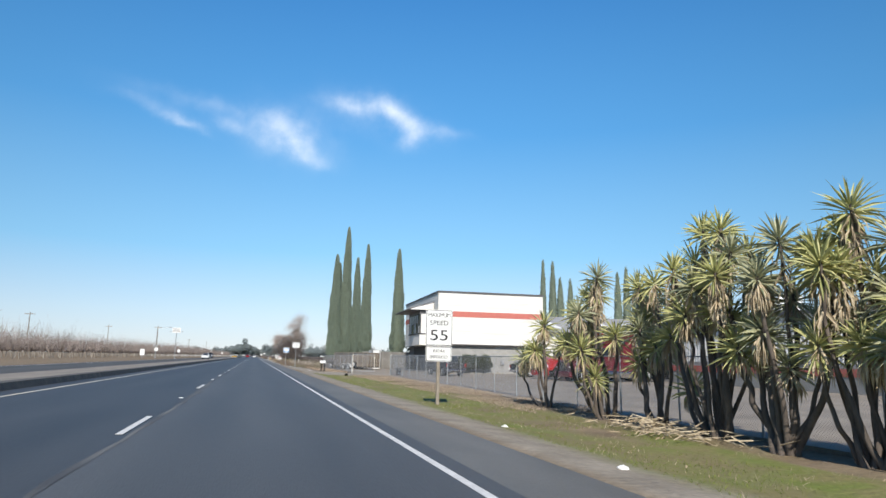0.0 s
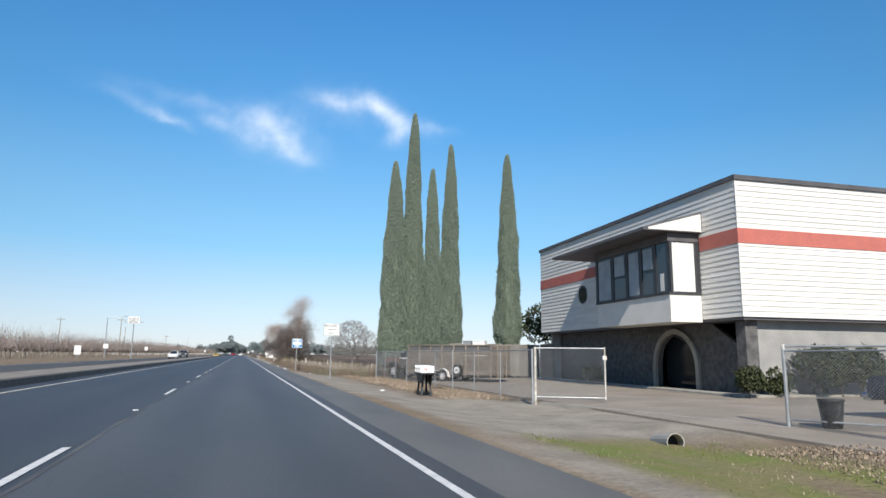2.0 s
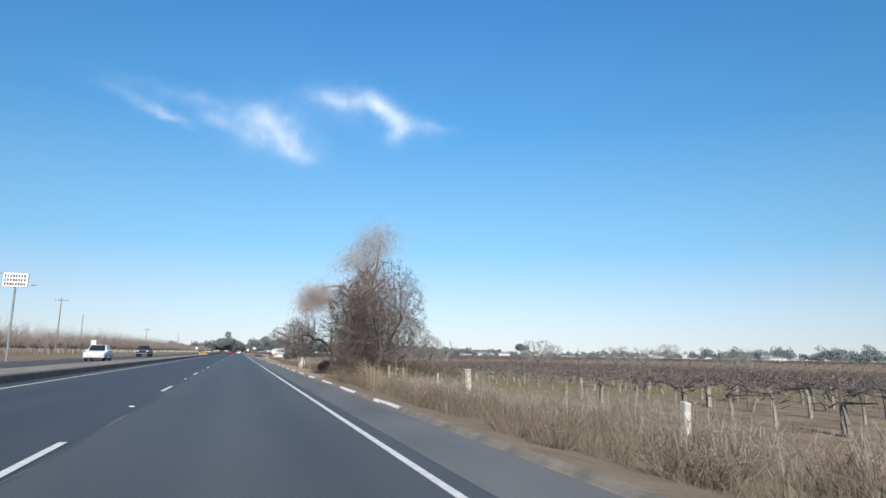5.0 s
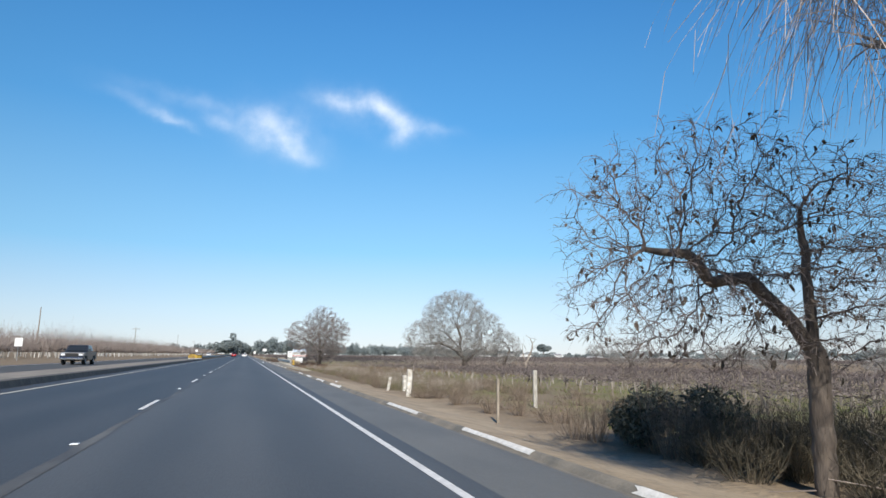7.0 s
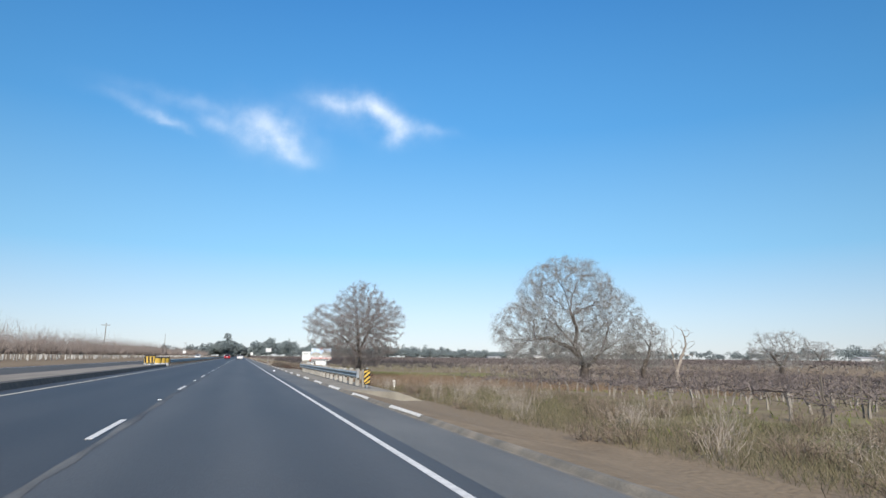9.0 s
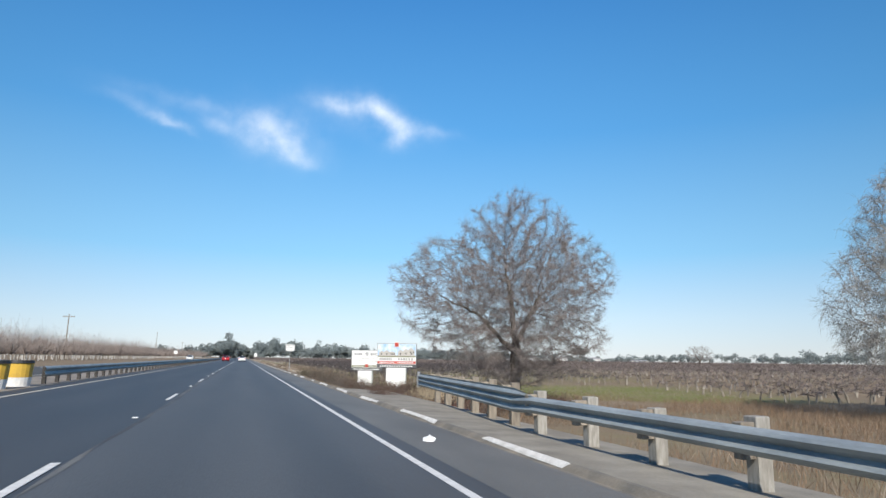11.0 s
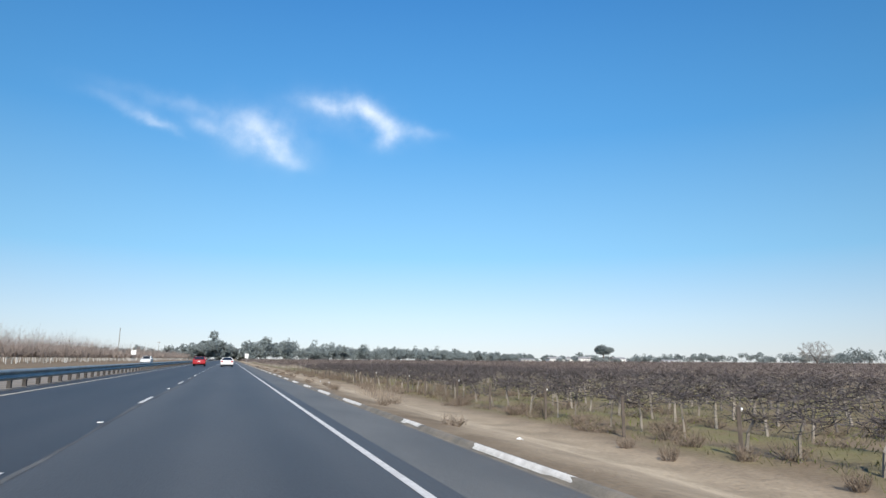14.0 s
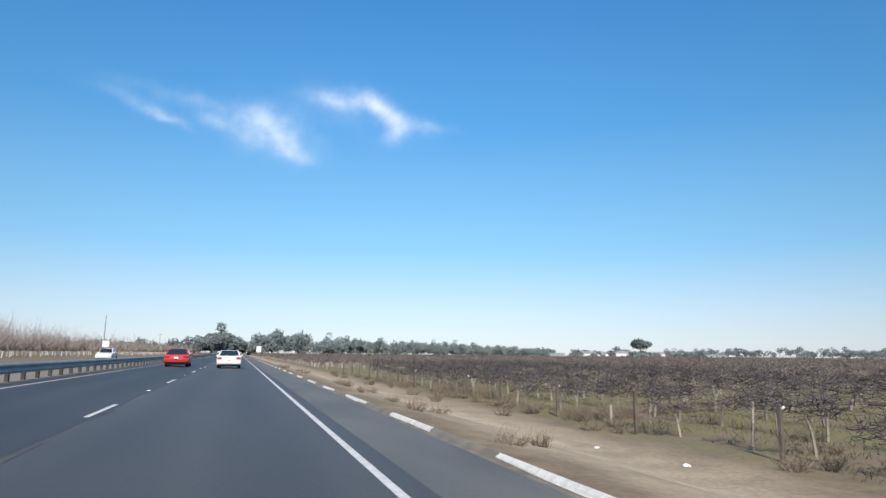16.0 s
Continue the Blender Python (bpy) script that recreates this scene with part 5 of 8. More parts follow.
def mailboxes():
    z0 = gz(7.36, 63.84)
    top = 0.57 - z0
    t = thing("mailbox_stand", "row of white mailboxes on a black roadside stand", "mailbox", (7.36, 63.84, z0), -97.5)
    for s in (-1, 1):
        for d in (-1, 1):
            bm = bmesh.new()
            slab(bm, [(s * 0.78, d * 0.24, -0.1), (s * 0.66, d * 0.24, -0.1), (s * 0.5, d * 0.2, top * 0.4), (s * 0.42, d * 0.17, top - 0.08), (s * 0.64, d * 0.17, top - 0.08), (s * 0.62, d * 0.2, top * 0.4)], (0, -d * 0.07, 0))
            part("leg", bm, M_BLACK, t)
            bm = bmesh.new()
            slab(bm, [(s * 0.56, d * 0.19, top * 0.5), (s * 0.62, d * 0.19, top * 0.4), (s * 1.05, d * 0.19, top - 0.1), (s * 0.95, d * 0.19, top - 0.06)], (0, -d * 0.05, 0))
            part("brace", bm, M_BLACK, t)
    for d in (-1, 1):
        bm = bmesh.new()
        slab(bm, [(-1.0, d * 0.21, top - 0.06), (1.0, d * 0.21, top - 0.06), (0.66, d * 0.21, top - 0.3), (0.3, d * 0.21, top - 0.42), (-0.3, d * 0.21, top - 0.42), (-0.66, d * 0.21, top - 0.3)], (0, -d * 0.03, 0))
        part("apron_board", bm, M_BLACK, t)
    part("tray", new_box(-1.12, 1.16, -0.28, 0.28, top - 0.06, top, bevel=0.012), M_BLACK, t)
    for k, x in enumerate((-0.88, -0.36, 0.16, 0.68)):
        bm = bmesh.new()
        n, w = 8, 0.2
        pts = [(w / 2, 0.0), (w / 2, 0.18)] + [(w / 2 * math.cos(math.pi * i / n), 0.18 + 0.1 * math.sin(math.pi * i / n)) for i in range(1, n)] + [(-w / 2, 0.18), (-w / 2, 0.0)]
        slab(bm, [(x + a, -0.27, top + 0.004 + b) for a, b in pts], (0, 0.56, 0))
        mb = part("mailbox", bm, M_SIGN_WHITE, t, "white metal mailbox")
        bm = bmesh.new()
        slab(bm, [(x + a * 1.06, -0.285, top + 0.006 + b * 1.02) for a, b in pts], (0, 0.012, 0))
        part("mailbox_door", bm, M_SIGN_WHITE, mb)
        part("latch", new_box(x - 0.025, x + 0.025, -0.31, -0.286, top + 0.13, top + 0.18, bevel=0.004), M_BLACK, mb, "dark latch")
        bm = bmesh.new()
        box(bm, x + 0.101, x + 0.111, -0.16, -0.02, top + 0.15, top + 0.175)
        box(bm, x + 0.101, x + 0.111, -0.055, -0.015, top + 0.1, top + 0.151)
        part("flag", bm, M_FLAG_RED if k == 3 else M_SIGN_BACK, mb, "red signal flag" if k == 3 else "faded signal flag")


mailboxes()

# ---- vehicles: local +y is forward, wheels stand on z = 0 ----


def wheel(parent, x, y, r, w, rim=M_RIM, hub=0.64):
    side = 1 if x > 0 else -1
    bm = bmesh.new()
    n = 20
    prof = ((-w / 2, hub * r), (-w / 2, r * 0.93), (-w * 0.35, r), (w * 0.35, r), (w / 2, r * 0.93), (w / 2, hub * r))
    rings = [[bm.verts.new((x + px, y + pr * math.cos(2 * math.pi * i / n), r + pr * math.sin(2 * math.pi * i / n))) for i in range(n)] for px, pr in prof]
    for a, b in zip(rings, rings[1:]):
        for i in range(n):
            j = (i + 1) % n
            bm.faces.new((a[i], a[j], b[j], b[i]))
    t = part("wheel", bm, M_RUBBER, parent)
    bm = bmesh.new()
    tube(bm, (x - w * 0.46, y, r), (x + w * 0.46, y, r), r * hub * 0.98, n=18)
    rm = part("rim", bm, rim, t)
    part("hub", new_tube((x + side * w * 0.465, y, r), (x + side * w * 0.54, y, r), r * 0.17, r * 0.12, n=10), rim, t)
    # flat black discs stand for the shaded holes in the rim
    bm = bmesh.new()
    for k in range(8):
        a = 2 * math.pi * k / 8
        tube(bm, (x + side * w * 0.462, y + r * hub * 0.66 * math.cos(a), r + r * hub * 0.66 * math.sin(a)), (x + side * w * 0.468, y + r * hub * 0.66 * math.cos(a), r + r * hub * 0.66 * math.sin(a)), r * 0.09, n=8)
    part("rim_recess", bm, M_BLACK, t)


def soft_prism(pts, w, narrow=None, bev=0.03):
    bm = bmesh.new()
    prism(bm, pts, -w / 2, w / 2, narrow)
    if bev:
        bmesh.ops.bevel(bm, geom=list(bm.edges), offset=bev, segments=2, affect="EDGES")
    return bm


def semi(x, y, z, rz, paint, label):
    t = thing("semi_truck", label, "truck", (x, y, z), rz, group="parked semi trucks")
    part("chassis", new_box(-0.45, 0.45, -4.9, 3.0, 0.62, 0.9, bevel=0.02), M_BLACK, t)
    hood = part("hood", soft_prism([(4.1, 0.75), (4.2, 1.25), (4.0, 1.62), (2.3, 1.95), (2.0, 1.95), (2.0, 0.95), (2.45, 0.95), (2.6, 1.15), (3.3, 1.15), (3.45, 0.95), (3.5, 0.75)], 2.25, lambda q: 1.0 if q < 1.3 else 0.86, 0.04), paint, t)
    part("cab", soft_prism([(1.995, 0.7), (1.995, 1.98), (1.35, 2.75), (0.95, 2.8), (0.3, 2.8), (0.3, 0.7)], 2.3, lambda q: 1.0 if q < 2.0 else 0.93, 0.04), paint, t)
    part("sleeper", soft_prism([(0.295, 0.75), (0.295, 2.82), (1.3, 2.83), (0.6, 3.45), (-0.4, 3.85), (-1.7, 3.95), (-1.75, 0.75)], 2.42, lambda q: 1.0 if q < 2.6 else 0.9, 0.05), paint, t)
    bm = bmesh.new()
    slab(bm, [(-0.98, 1.97, 2.05), (0.98, 1.97, 2.05), (0.9, 1.42, 2.7), (-0.9, 1.42, 2.7)], (0, 0.035, 0.03))
    part("windshield", bm, M_GLASS, t, "dark raked windshield")
    for s in (-1, 1):
        bm = bmesh.new()
        slab(bm, [(s * 1.13, 1.75, 2.02), (s * 1.13, 0.6, 2.02), (s * 1.075, 0.6, 2.62), (s * 1.075, 1.3, 2.62)], (s * 0.03, 0, 0))
        part("side_window", bm, M_GLASS, t)
        bm = bmesh.new()
        slab(bm, [(s * 1.15, -0.2, 2.95), (s * 1.15, -0.75, 2.95), (s * 1.13, -0.75, 3.35), (s * 1.13, -0.2, 3.35)], (s * 0.04, 0, 0))
        part("sleeper_window", bm, M_GLASS, t)
        part("headlight", new_box(s * 0.98 - 0.14, s * 0.98 + 0.14, 3.9, 4.18, 0.98, 1.2, bevel=0.05), M_LAMP_CLEAR, t)
        m = part("mirror", new_box(s * 1.38 - 0.09, s * 1.38 + 0.09, 1.7, 1.85, 1.95, 2.65, bevel=0.03), M_BLACK, t)
        part("fuel_tank", new_tube((s * 0.95, -1.3, 0.62), (s * 0.95, 0.9, 0.62), 0.32, n=16), M_CHROME, t, "polished fuel tank")
        part("step", new_box(s * 1.05 - 0.15, s * 1.05 + 0.15, 1.0, 1.8, 0.35, 0.75, bevel=0.03), M_STEEL, t)
        part("exhaust_fairing", new_box(s * 1.0 - 0.08, s * 1.0 + 0.08, -2.0, -1.8, 0.8, 3.6, bevel=0.03), M_STEEL, t)
        for yy in (2.95, -2.6, -3.9):
            wheel(t, s * 1.0, yy, 0.51, 0.32 if yy > 0 else 0.55)
        part("mudflap", new_box(s * 0.95 - 0.3, s * 0.95 + 0.3, -4.75, -4.72, 0.25, 0.95), M_BLACK, t)
    part("bumper", new_box(-1.15, 1.15, 3.85, 4.3, 0.32, 0.74, bevel=0.06), paint, t)
    g = part("grille", new_box(-0.5, 0.5, 4.1, 4.24, 0.8, 1.5, bevel=0.02), M_BLACK, t, "dark grille with chrome bars")
    for k in range(7):
        part("grille_bar", new_box(-0.47, 0.47, 4.245, 4.262, 0.84 + 0.09 * k, 0.87 + 0.09 * k), M_CHROME, g)
    part("fifth_wheel", new_box(-0.5, 0.5, -3.75, -2.75, 0.98, 1.1, bevel=0.03), M_BLACK, t)
    part("visor_lamps", new_box(-0.8, 0.8, 1.3, 1.36, 2.82, 2.87, bevel=0.01), M_YELLOW, t)


semi(27.1, 35.4, -0.24, 93, M_MAROON, "dark maroon semi tractor with polished wheels, parked in the yard")
semi(26.9, 39.7, -0.24, 96, M_RED_TRUCK, "bright red semi tractor with a chrome grille, parked in the yard")


def soft_prism_at(x, pts, w):
    bm = soft_prism(pts, w, None, 0.012)
    bmesh.ops.translate(bm, verts=bm.verts, vec=(x, 0, 0))
    return bm


def pickup(x, y, z, rz, paint, label, hood_mat=None, lift=0.0, shell=False, rim=M_RIM, wr=0.4, open_tail=False):
    t = thing("pickup_truck", label, "pickup", (x, y, z), rz, group="pickups")
    W, e = 1.95, lift
    body = part("body", soft_prism([(2.7, 0.5 + e), (2.72, 0.85 + e), (2.6, 1.1 + e), (1.2, 1.2 + e), (-2.65, 1.22 + e), (-2.7, 0.55 + e), (-2.05, 0.45 + e), (-1.95, 0.85 + e), (-1.15, 0.85 + e), (-1.05, 0.45 + e), (1.25, 0.45 + e), (1.35, 0.85 + e), (2.2, 0.85 + e), (2.3, 0.5 + e)], W, None, 0.04), paint, t)
    part("cab", soft_prism([(1.25, 1.18 + e), (0.55, 1.8 + e), (-0.75, 1.82 + e), (-1.0, 1.18 + e)], W - 0.06, lambda q: 1.0 if q < 1.3 + e else 0.86, 0.04), paint, t)
    if hood_mat:
        part("hood", soft_prism([(2.62, 1.12 + e), (2.5, 1.16 + e), (1.26, 1.27 + e), (1.26, 1.13 + e)], W - 0.1, None, 0.02), hood_mat, t, "rust-brown hood")
    bm = bmesh.new()
    slab(bm, [(-0.8, 1.2, 1.26 + e), (0.8, 1.2, 1.26 + e), (0.7, 0.63, 1.75 + e), (-0.7, 0.63, 1.75 + e)], (0, 0.03, 0.03))
    part("windshield", bm, M_GLASS, t)
    bm = bmesh.new()
    slab(bm, [(-0.75, -0.99, 1.28 + e), (0.75, -0.99, 1.28 + e), (0.66, -0.8, 1.72 + e), (-0.66, -0.8, 1.72 + e)], (0, -0.03, 0.01))
    part("rear_window", bm, M_GLASS, t)
    for s in (-1, 1):
        for a, b in ((0.95, 0.12), (0.02, -0.82)):
            bm = bmesh.new()
            a2 = a - 0.3 if a > 0.5 else a
            slab(bm, [(s * 0.955, a, 1.26 + e), (s * 0.955, b, 1.26 + e), (s * 0.84, b + 0.04, 1.73 + e), (s * 0.84, a2, 1.73 + e)], (s * 0.02, 0, 0.0))
            part("side_window", bm, M_GLASS, t)
        part("tail_lamp", new_box(s * 0.9 - 0.07, s * 0.9 + 0.07, -2.735, -2.68, 0.85 + e, 1.15 + e, bevel=0.01), M_LAMP_RED, t)
        part("headlight", new_box(s * 0.72 - 0.16, s * 0.72 + 0.16, 2.66, 2.745, 0.82 + e, 1.0 + e, bevel=0.02), M_LAMP_CLEAR, t)
        part("mirror", new_box(s * 1.07 - 0.1, s * 1.07 + 0.1, 0.85, 0.95, 1.28 + e, 1.48 + e, bevel=0.02), M_BLACK, t)
        part("door_handle", new_box(s * 0.985 - 0.015, s * 0.985 + 0.015, 0.1, 0.24, 1.04 + e, 1.08 + e), M_CHROME, t)
        for yy in (1.78, -1.55):
            wheel(t, s * 0.84, yy, wr, 0.27, rim, 0.55)
    part("grille", new_box(-0.52, 0.52, 2.68, 2.75, 0.78 + e, 1.04 + e, bevel=0.01), M_BLACK, t)
    part("front_bumper", new_box(-0.97, 0.97, 2.6, 2.86, 0.46 + e, 0.66 + e, bevel=0.04), M_CHROME, t)
    part("rear_bumper", new_box(-0.95, 0.95, -2.85, -2.68, 0.46 + e, 0.62 + e, bevel=0.03), M_CHROME, t)
    part("tailgate", new_box(-0.8, 0.8, -2.74, -2.69, 0.68 + e, 1.2 + e, bevel=0.01), M_BLACK if open_tail else paint, t)
    part("underbody", new_box(-0.6, 0.6, -2.5, 2.5, 0.36 + e, 0.6 + e), M_BLACK, t)
    if hood_mat:
        for s in (-1, 1):
            part("front_fender", soft_prism_at(s * 0.965, [(2.62, 0.8 + e), (2.58, 1.1 + e), (1.3, 1.18 + e), (1.22, 0.5 + e), (1.32, 0.88 + e), (1.45, 0.93 + e), (2.1, 0.93 + e), (2.26, 0.8 + e)], 0.05), hood_mat, t, "rust-brown front fender")
            part("belt_stripe", new_box(s * 0.985 - 0.012, s * 0.985 + 0.012, -2.6, 1.2, 1.12 + e, 1.19 + e), M_SIGN_WHITE, t, "pale stripe below the windows")
            part("window_trim", new_box(s * 0.925 - 0.02, s * 0.925 + 0.02, 0.045, 0.095, 1.24 + e, 1.76 + e), M_CHROME, t)
    if shell:
        s_ = part("camper_shell", soft_prism([(-1.02, 1.24 + e), (-1.02, 1.8 + e), (-2.6, 1.8 + e), (-2.68, 1.24 + e)], W - 0.06, lambda q: 1.0 if q < 1.4 + e else 0.92, 0.03), M_BROWN_CAR, t, "brown camper shell")
        for s in (-1, 1):
            part("shell_window", new_box(s * 0.93 - 0.02, s * 0.93 + 0.02, -2.35, -1.25, 1.38 + e, 1.68 + e), M_GLASS, s_)
            part("shell_window_frame", new_box(s * 0.91 - 0.02, s * 0.91 + 0.025, -2.4, -1.2, 1.34 + e, 1.72 + e), M_SIGN_WHITE, s_)


pickup(25.9, 45.8, -0.24, -86, M_SILVER, "silver crew-cab pickup parked in the gravel yard", open_tail=True)
pickup(17.3, 48.4, -0.26, 5, M_DARK_CAR, "dark pickup with loaded bed parked behind the gate", open_tail=True)
pickup(12.2, 81.9, -0.3, 36, M_BROWN_CAR, "old lifted dark pickup with rusty hood and camper shell", hood_mat=M_RUST, lift=0.22, shell=True, wr=0.46)
pickup(-15.0, 229.0, 0.14, 180, M_DARK_CAR, "dark pickup on the opposite carriageway")


def sedan(x, y, z, rz, paint, label, tall=0.0):
    t = thing("car", label, "car", (x, y, z), rz, group="cars")
    W = 1.84
    part("body", soft_prism([(2.3, 0.3), (2.36, 0.6), (2.1, 0.8), (0.95, 0.93), (-1.75, 1.0), (-2.3, 0.97), (-2.38, 0.55), (-2.3, 0.3), (-1.75, 0.25), (-1.65, 0.62), (-0.98, 0.62), (-0.88, 0.25), (0.98, 0.25), (1.08, 0.62), (1.75, 0.62), (1.85, 0.25)], W, None, 0.05), paint, t)
    part("cabin", soft_prism([(1.05, 0.9), (0.25, 1.4 + tall), (-0.9, 1.44 + tall), (-1.85, 0.98)], W - 0.08, lambda q: 1.0 if q < 1.05 else 0.76, 0.05), paint, t)
    bm = bmesh.new()
    slab(bm, [(-0.74, -1.8, 1.03), (0.74, -1.8, 1.03), (0.6, -1.05, 1.385 + tall), (-0.6, -1.05, 1.385 + tall)], (0, -0.02, 0.035))
    part("rear_window", bm, M_GLASS, t)
    bm = bmesh.new()
    slab(bm, [(-0.72, 0.98, 0.98), (0.72, 0.98, 0.98), (0.6, 0.36, 1.36 + tall), (-0.6, 0.36, 1.36 + tall)], (0, 0.03, 0.035))
    part("windshield", bm, M_GLASS, t)
    for s in (-1, 1):
        for a, b, c, d in ((0.8, -0.28, 0.22, -0.28), (-0.36, -1.45, -0.36, -1.0)):
            bm = bmesh.new()
            slab(bm, [(s * 0.86, a, 1.0), (s * 0.86, b, 1.0), (s * 0.71, d, 1.34 + tall), (s * 0.71, c, 1.34 + tall)], (s * 0.025, 0, 0))
            part("side_window", bm, M_GLASS, t)
        part("tail_lamp", new_box(s * 0.72 - 0.17, s * 0.72 + 0.17, -2.4, -2.3, 0.72, 0.9, bevel=0.02), M_LAMP_RED, t)
        part("headlight", new_box(s * 0.7 - 0.17, s * 0.7 + 0.17, 2.26, 2.37, 0.55, 0.7, bevel=0.02), M_LAMP_CLEAR, t)
        part("mirror", new_box(s * 0.98 - 0.08, s * 0.98 + 0.08, 0.6, 0.7, 0.95, 1.08, bevel=0.02), paint, t)
        for yy in (1.42, -1.32):
            wheel(t, s * 0.79, yy, 0.32, 0.22, M_STEEL)
    part("rear_bumper", new_box(-0.88, 0.88, -2.46, -2.34, 0.36, 0.56, bevel=0.04), paint, t)
    part("plate", new_box(-0.16, 0.16, -2.41, -2.385, 0.66, 0.8), M_SIGN_WHITE, t)
    part("underbody", new_box(-0.75, 0.75, -2.2, 2.2, 0.16, 0.32), M_BLACK, t)


sedan(-4.25, 440.5, road_z(-4.25), 0, M_RED_CAR, "red sedan in the inner lane with its tail lamps", 0.02)
sedan(-0.15, 438.5, road_z(-0.15), 0, M_WHITE_CAR, "white sedan driving in the outer lane")
sedan(-13.2, 182.0, 0.13, 180, M_WHITE_CAR, "white car on the opposite carriageway", 0.12)
sedan(-15.6, 474.0, 0.14, 180, M_WHITE_CAR, "white car on the opposite carriageway", 0.1)


def trailer():
    t = thing("stake_trailer", "dark wood-sided tandem trailer with white wheels", "trailer", (13.07, 76.42, -0.29), 36.7)
    part("frame", new_box(-1.05, 1.05, -3.2, 3.15, 0.3, 0.42, bevel=0.01), M_BLACK, t)
    part("deck", new_box(-1.0, 1.0, -3.15, 3.1, 0.422, 0.46), M_TRAILER_WOOD, t)
    for s in (-1, 1):
        for k in range(6):
            z = 0.43 + 0.292 * k
            part("side_plank", new_box(s * 1.04 - 0.02, s * 1.04 + 0.02, -3.18, 3.13, z, z + (0.28 if k != 3 else 0.265)), M_TRAILER_WOOD if k < 5 else M_TRAILER_TOP_SHADED, t, "" if k < 5 else "top plank coloured dark grey for its shade")
        for k in range(8):
            y = -3.12 + 0.89 * k
            part("stake", new_box(s * 1.1 - 0.03, s * 1.1 + 0.03, y - 0.035, y + 0.035, 0.3, 2.18), M_WOOD_POST, t)
        part("top_rail", new_box(s * 1.09 - 0.04, s * 1.09 + 0.04, -3.2, 3.17, 2.182, 2.23), M_WOOD_POST, t)
        bm = bmesh.new()
        arc = [(0.68 + 0.45 + 0.42 * math.cos(a), 0.34 + 0.42 * math.sin(a)) for a in [math.pi * i / 8 for i in range(7)]]
        arc = [(1.6, 0.28)] + arc + [(1.36 - y, z) for y, z in reversed(arc)] + [(-0.24, 0.28)]
        for (ya, za), (yb, zb) in zip(arc, arc[1:]):
            slab(bm, [(s * 1.11, ya, za), (s * 1.11, yb, zb), (s * 1.38, yb, zb), (s * 1.38, ya, za)], (0, 0.012, 0.022))
        part("fender", bm, M_SIGN_WHITE, t, "white painted double fender")
        for y in (1.13, 0.23):
            wheel(t, s * 1.24, y, 0.335, 0.22, M_RIM_WHITE, 0.62)
    for y in (3.15, -3.2):
        for k in range(6):
            z = 0.43 + 0.292 * k
            part("end_plank", new_box(-1.0, 1.0, y - 0.02, y + 0.02, z, z + 0.28), M_TRAILER_WOOD, t)
        for x in (-0.5, 0.0, 0.5):
            part("end_stake", new_box(x - 0.03, x + 0.03, y + math.copysign(0.022, y), y + math.copysign(0.08, y), 0.3, 2.18), M_WOOD_POST, t)
    bm = bmesh.new()
    tube(bm, (-1.36, -0.86, 0.7), (-1.14, -0.86, 0.7), 0.335, n=18)
    sp = part("spare_wheel", bm, M_RUBBER, t)
    part("spare_rim", new_tube((-1.38, -0.86, 0.7), (-1.362, -0.86, 0.7), 0.21, n=16), M_RIM_WHITE, sp, "white spare rim")
    part("spare_hub", new_tube((-1.4, -0.86, 0.7), (-1.382, -0.86, 0.7), 0.06, n=10), M_BLACK, sp)
    part("spare_bracket", new_box(-1.14, -1.06, -0.9, -0.82, 0.42, 0.8), M_BLACK, t)


trailer()

# ---- trees ----


def limbs(seed, start, lean, height, r0, cfg):
    """A bare tree as tapered pieces. cfg: one row a level of (children, length, spread, rise, wiggle, pieces). Returns wood and twigs."""
    rg = np.random.default_rng(seed)
    wood, twig = [], []

    def run(p, d, length, r, lev):
        kids, _, spread, rise, wig, n = cfg[lev]
        last = lev == len(cfg) - 1
        r_end = r * (0.55 if not last else 0.25)
        step = length / n
        pts = [p]
        for i in range(n):
            d = d + rg.normal(size=3) * wig + np.array([0, 0, rise])
            d = d / np.linalg.norm(d)
            q = p + d * step
            ra, rb = r + (r_end - r) * i / n, r + (r_end - r) * (i + 1) / n
            (wood if ra > 0.028 else twig).append((*p, *q, ra, rb))
            p = q
            pts.append((p, d, rb))
        if last:
            return
        ck, cl = cfg[lev + 1][0], cfg[lev + 1][1]
        for k in range(ck):
            u = 0.28 + 0.72 * (k + rg.uniform(0, 1)) / ck if lev else cfg[0][0] + (1 - cfg[0][0]) * (k + rg.uniform(0, 1)) / ck
            i = min(int(u * n), n - 1)
            p0, d0, rr = pts[i + 1]
            sp = cfg[lev + 1][2]
            ax = rg.normal(size=3)
            ax -= d0 * np.dot(ax, d0)
            ax /= np.linalg.norm(ax)
            dd = d0 * math.cos(sp) + ax * math.sin(sp)
            run(p0, dd, cl * rg.uniform(0.7, 1.2) * (1.15 - 0.4 * u), max(rr * rg.uniform(0.5, 0.72), 0.0045), lev + 1)

    d = np.array([lean[0], lean[1], 1.0])
    run(np.array(start, dtype=float), d / np.linalg.norm(d), height, r0, 0)
    return wood, twig


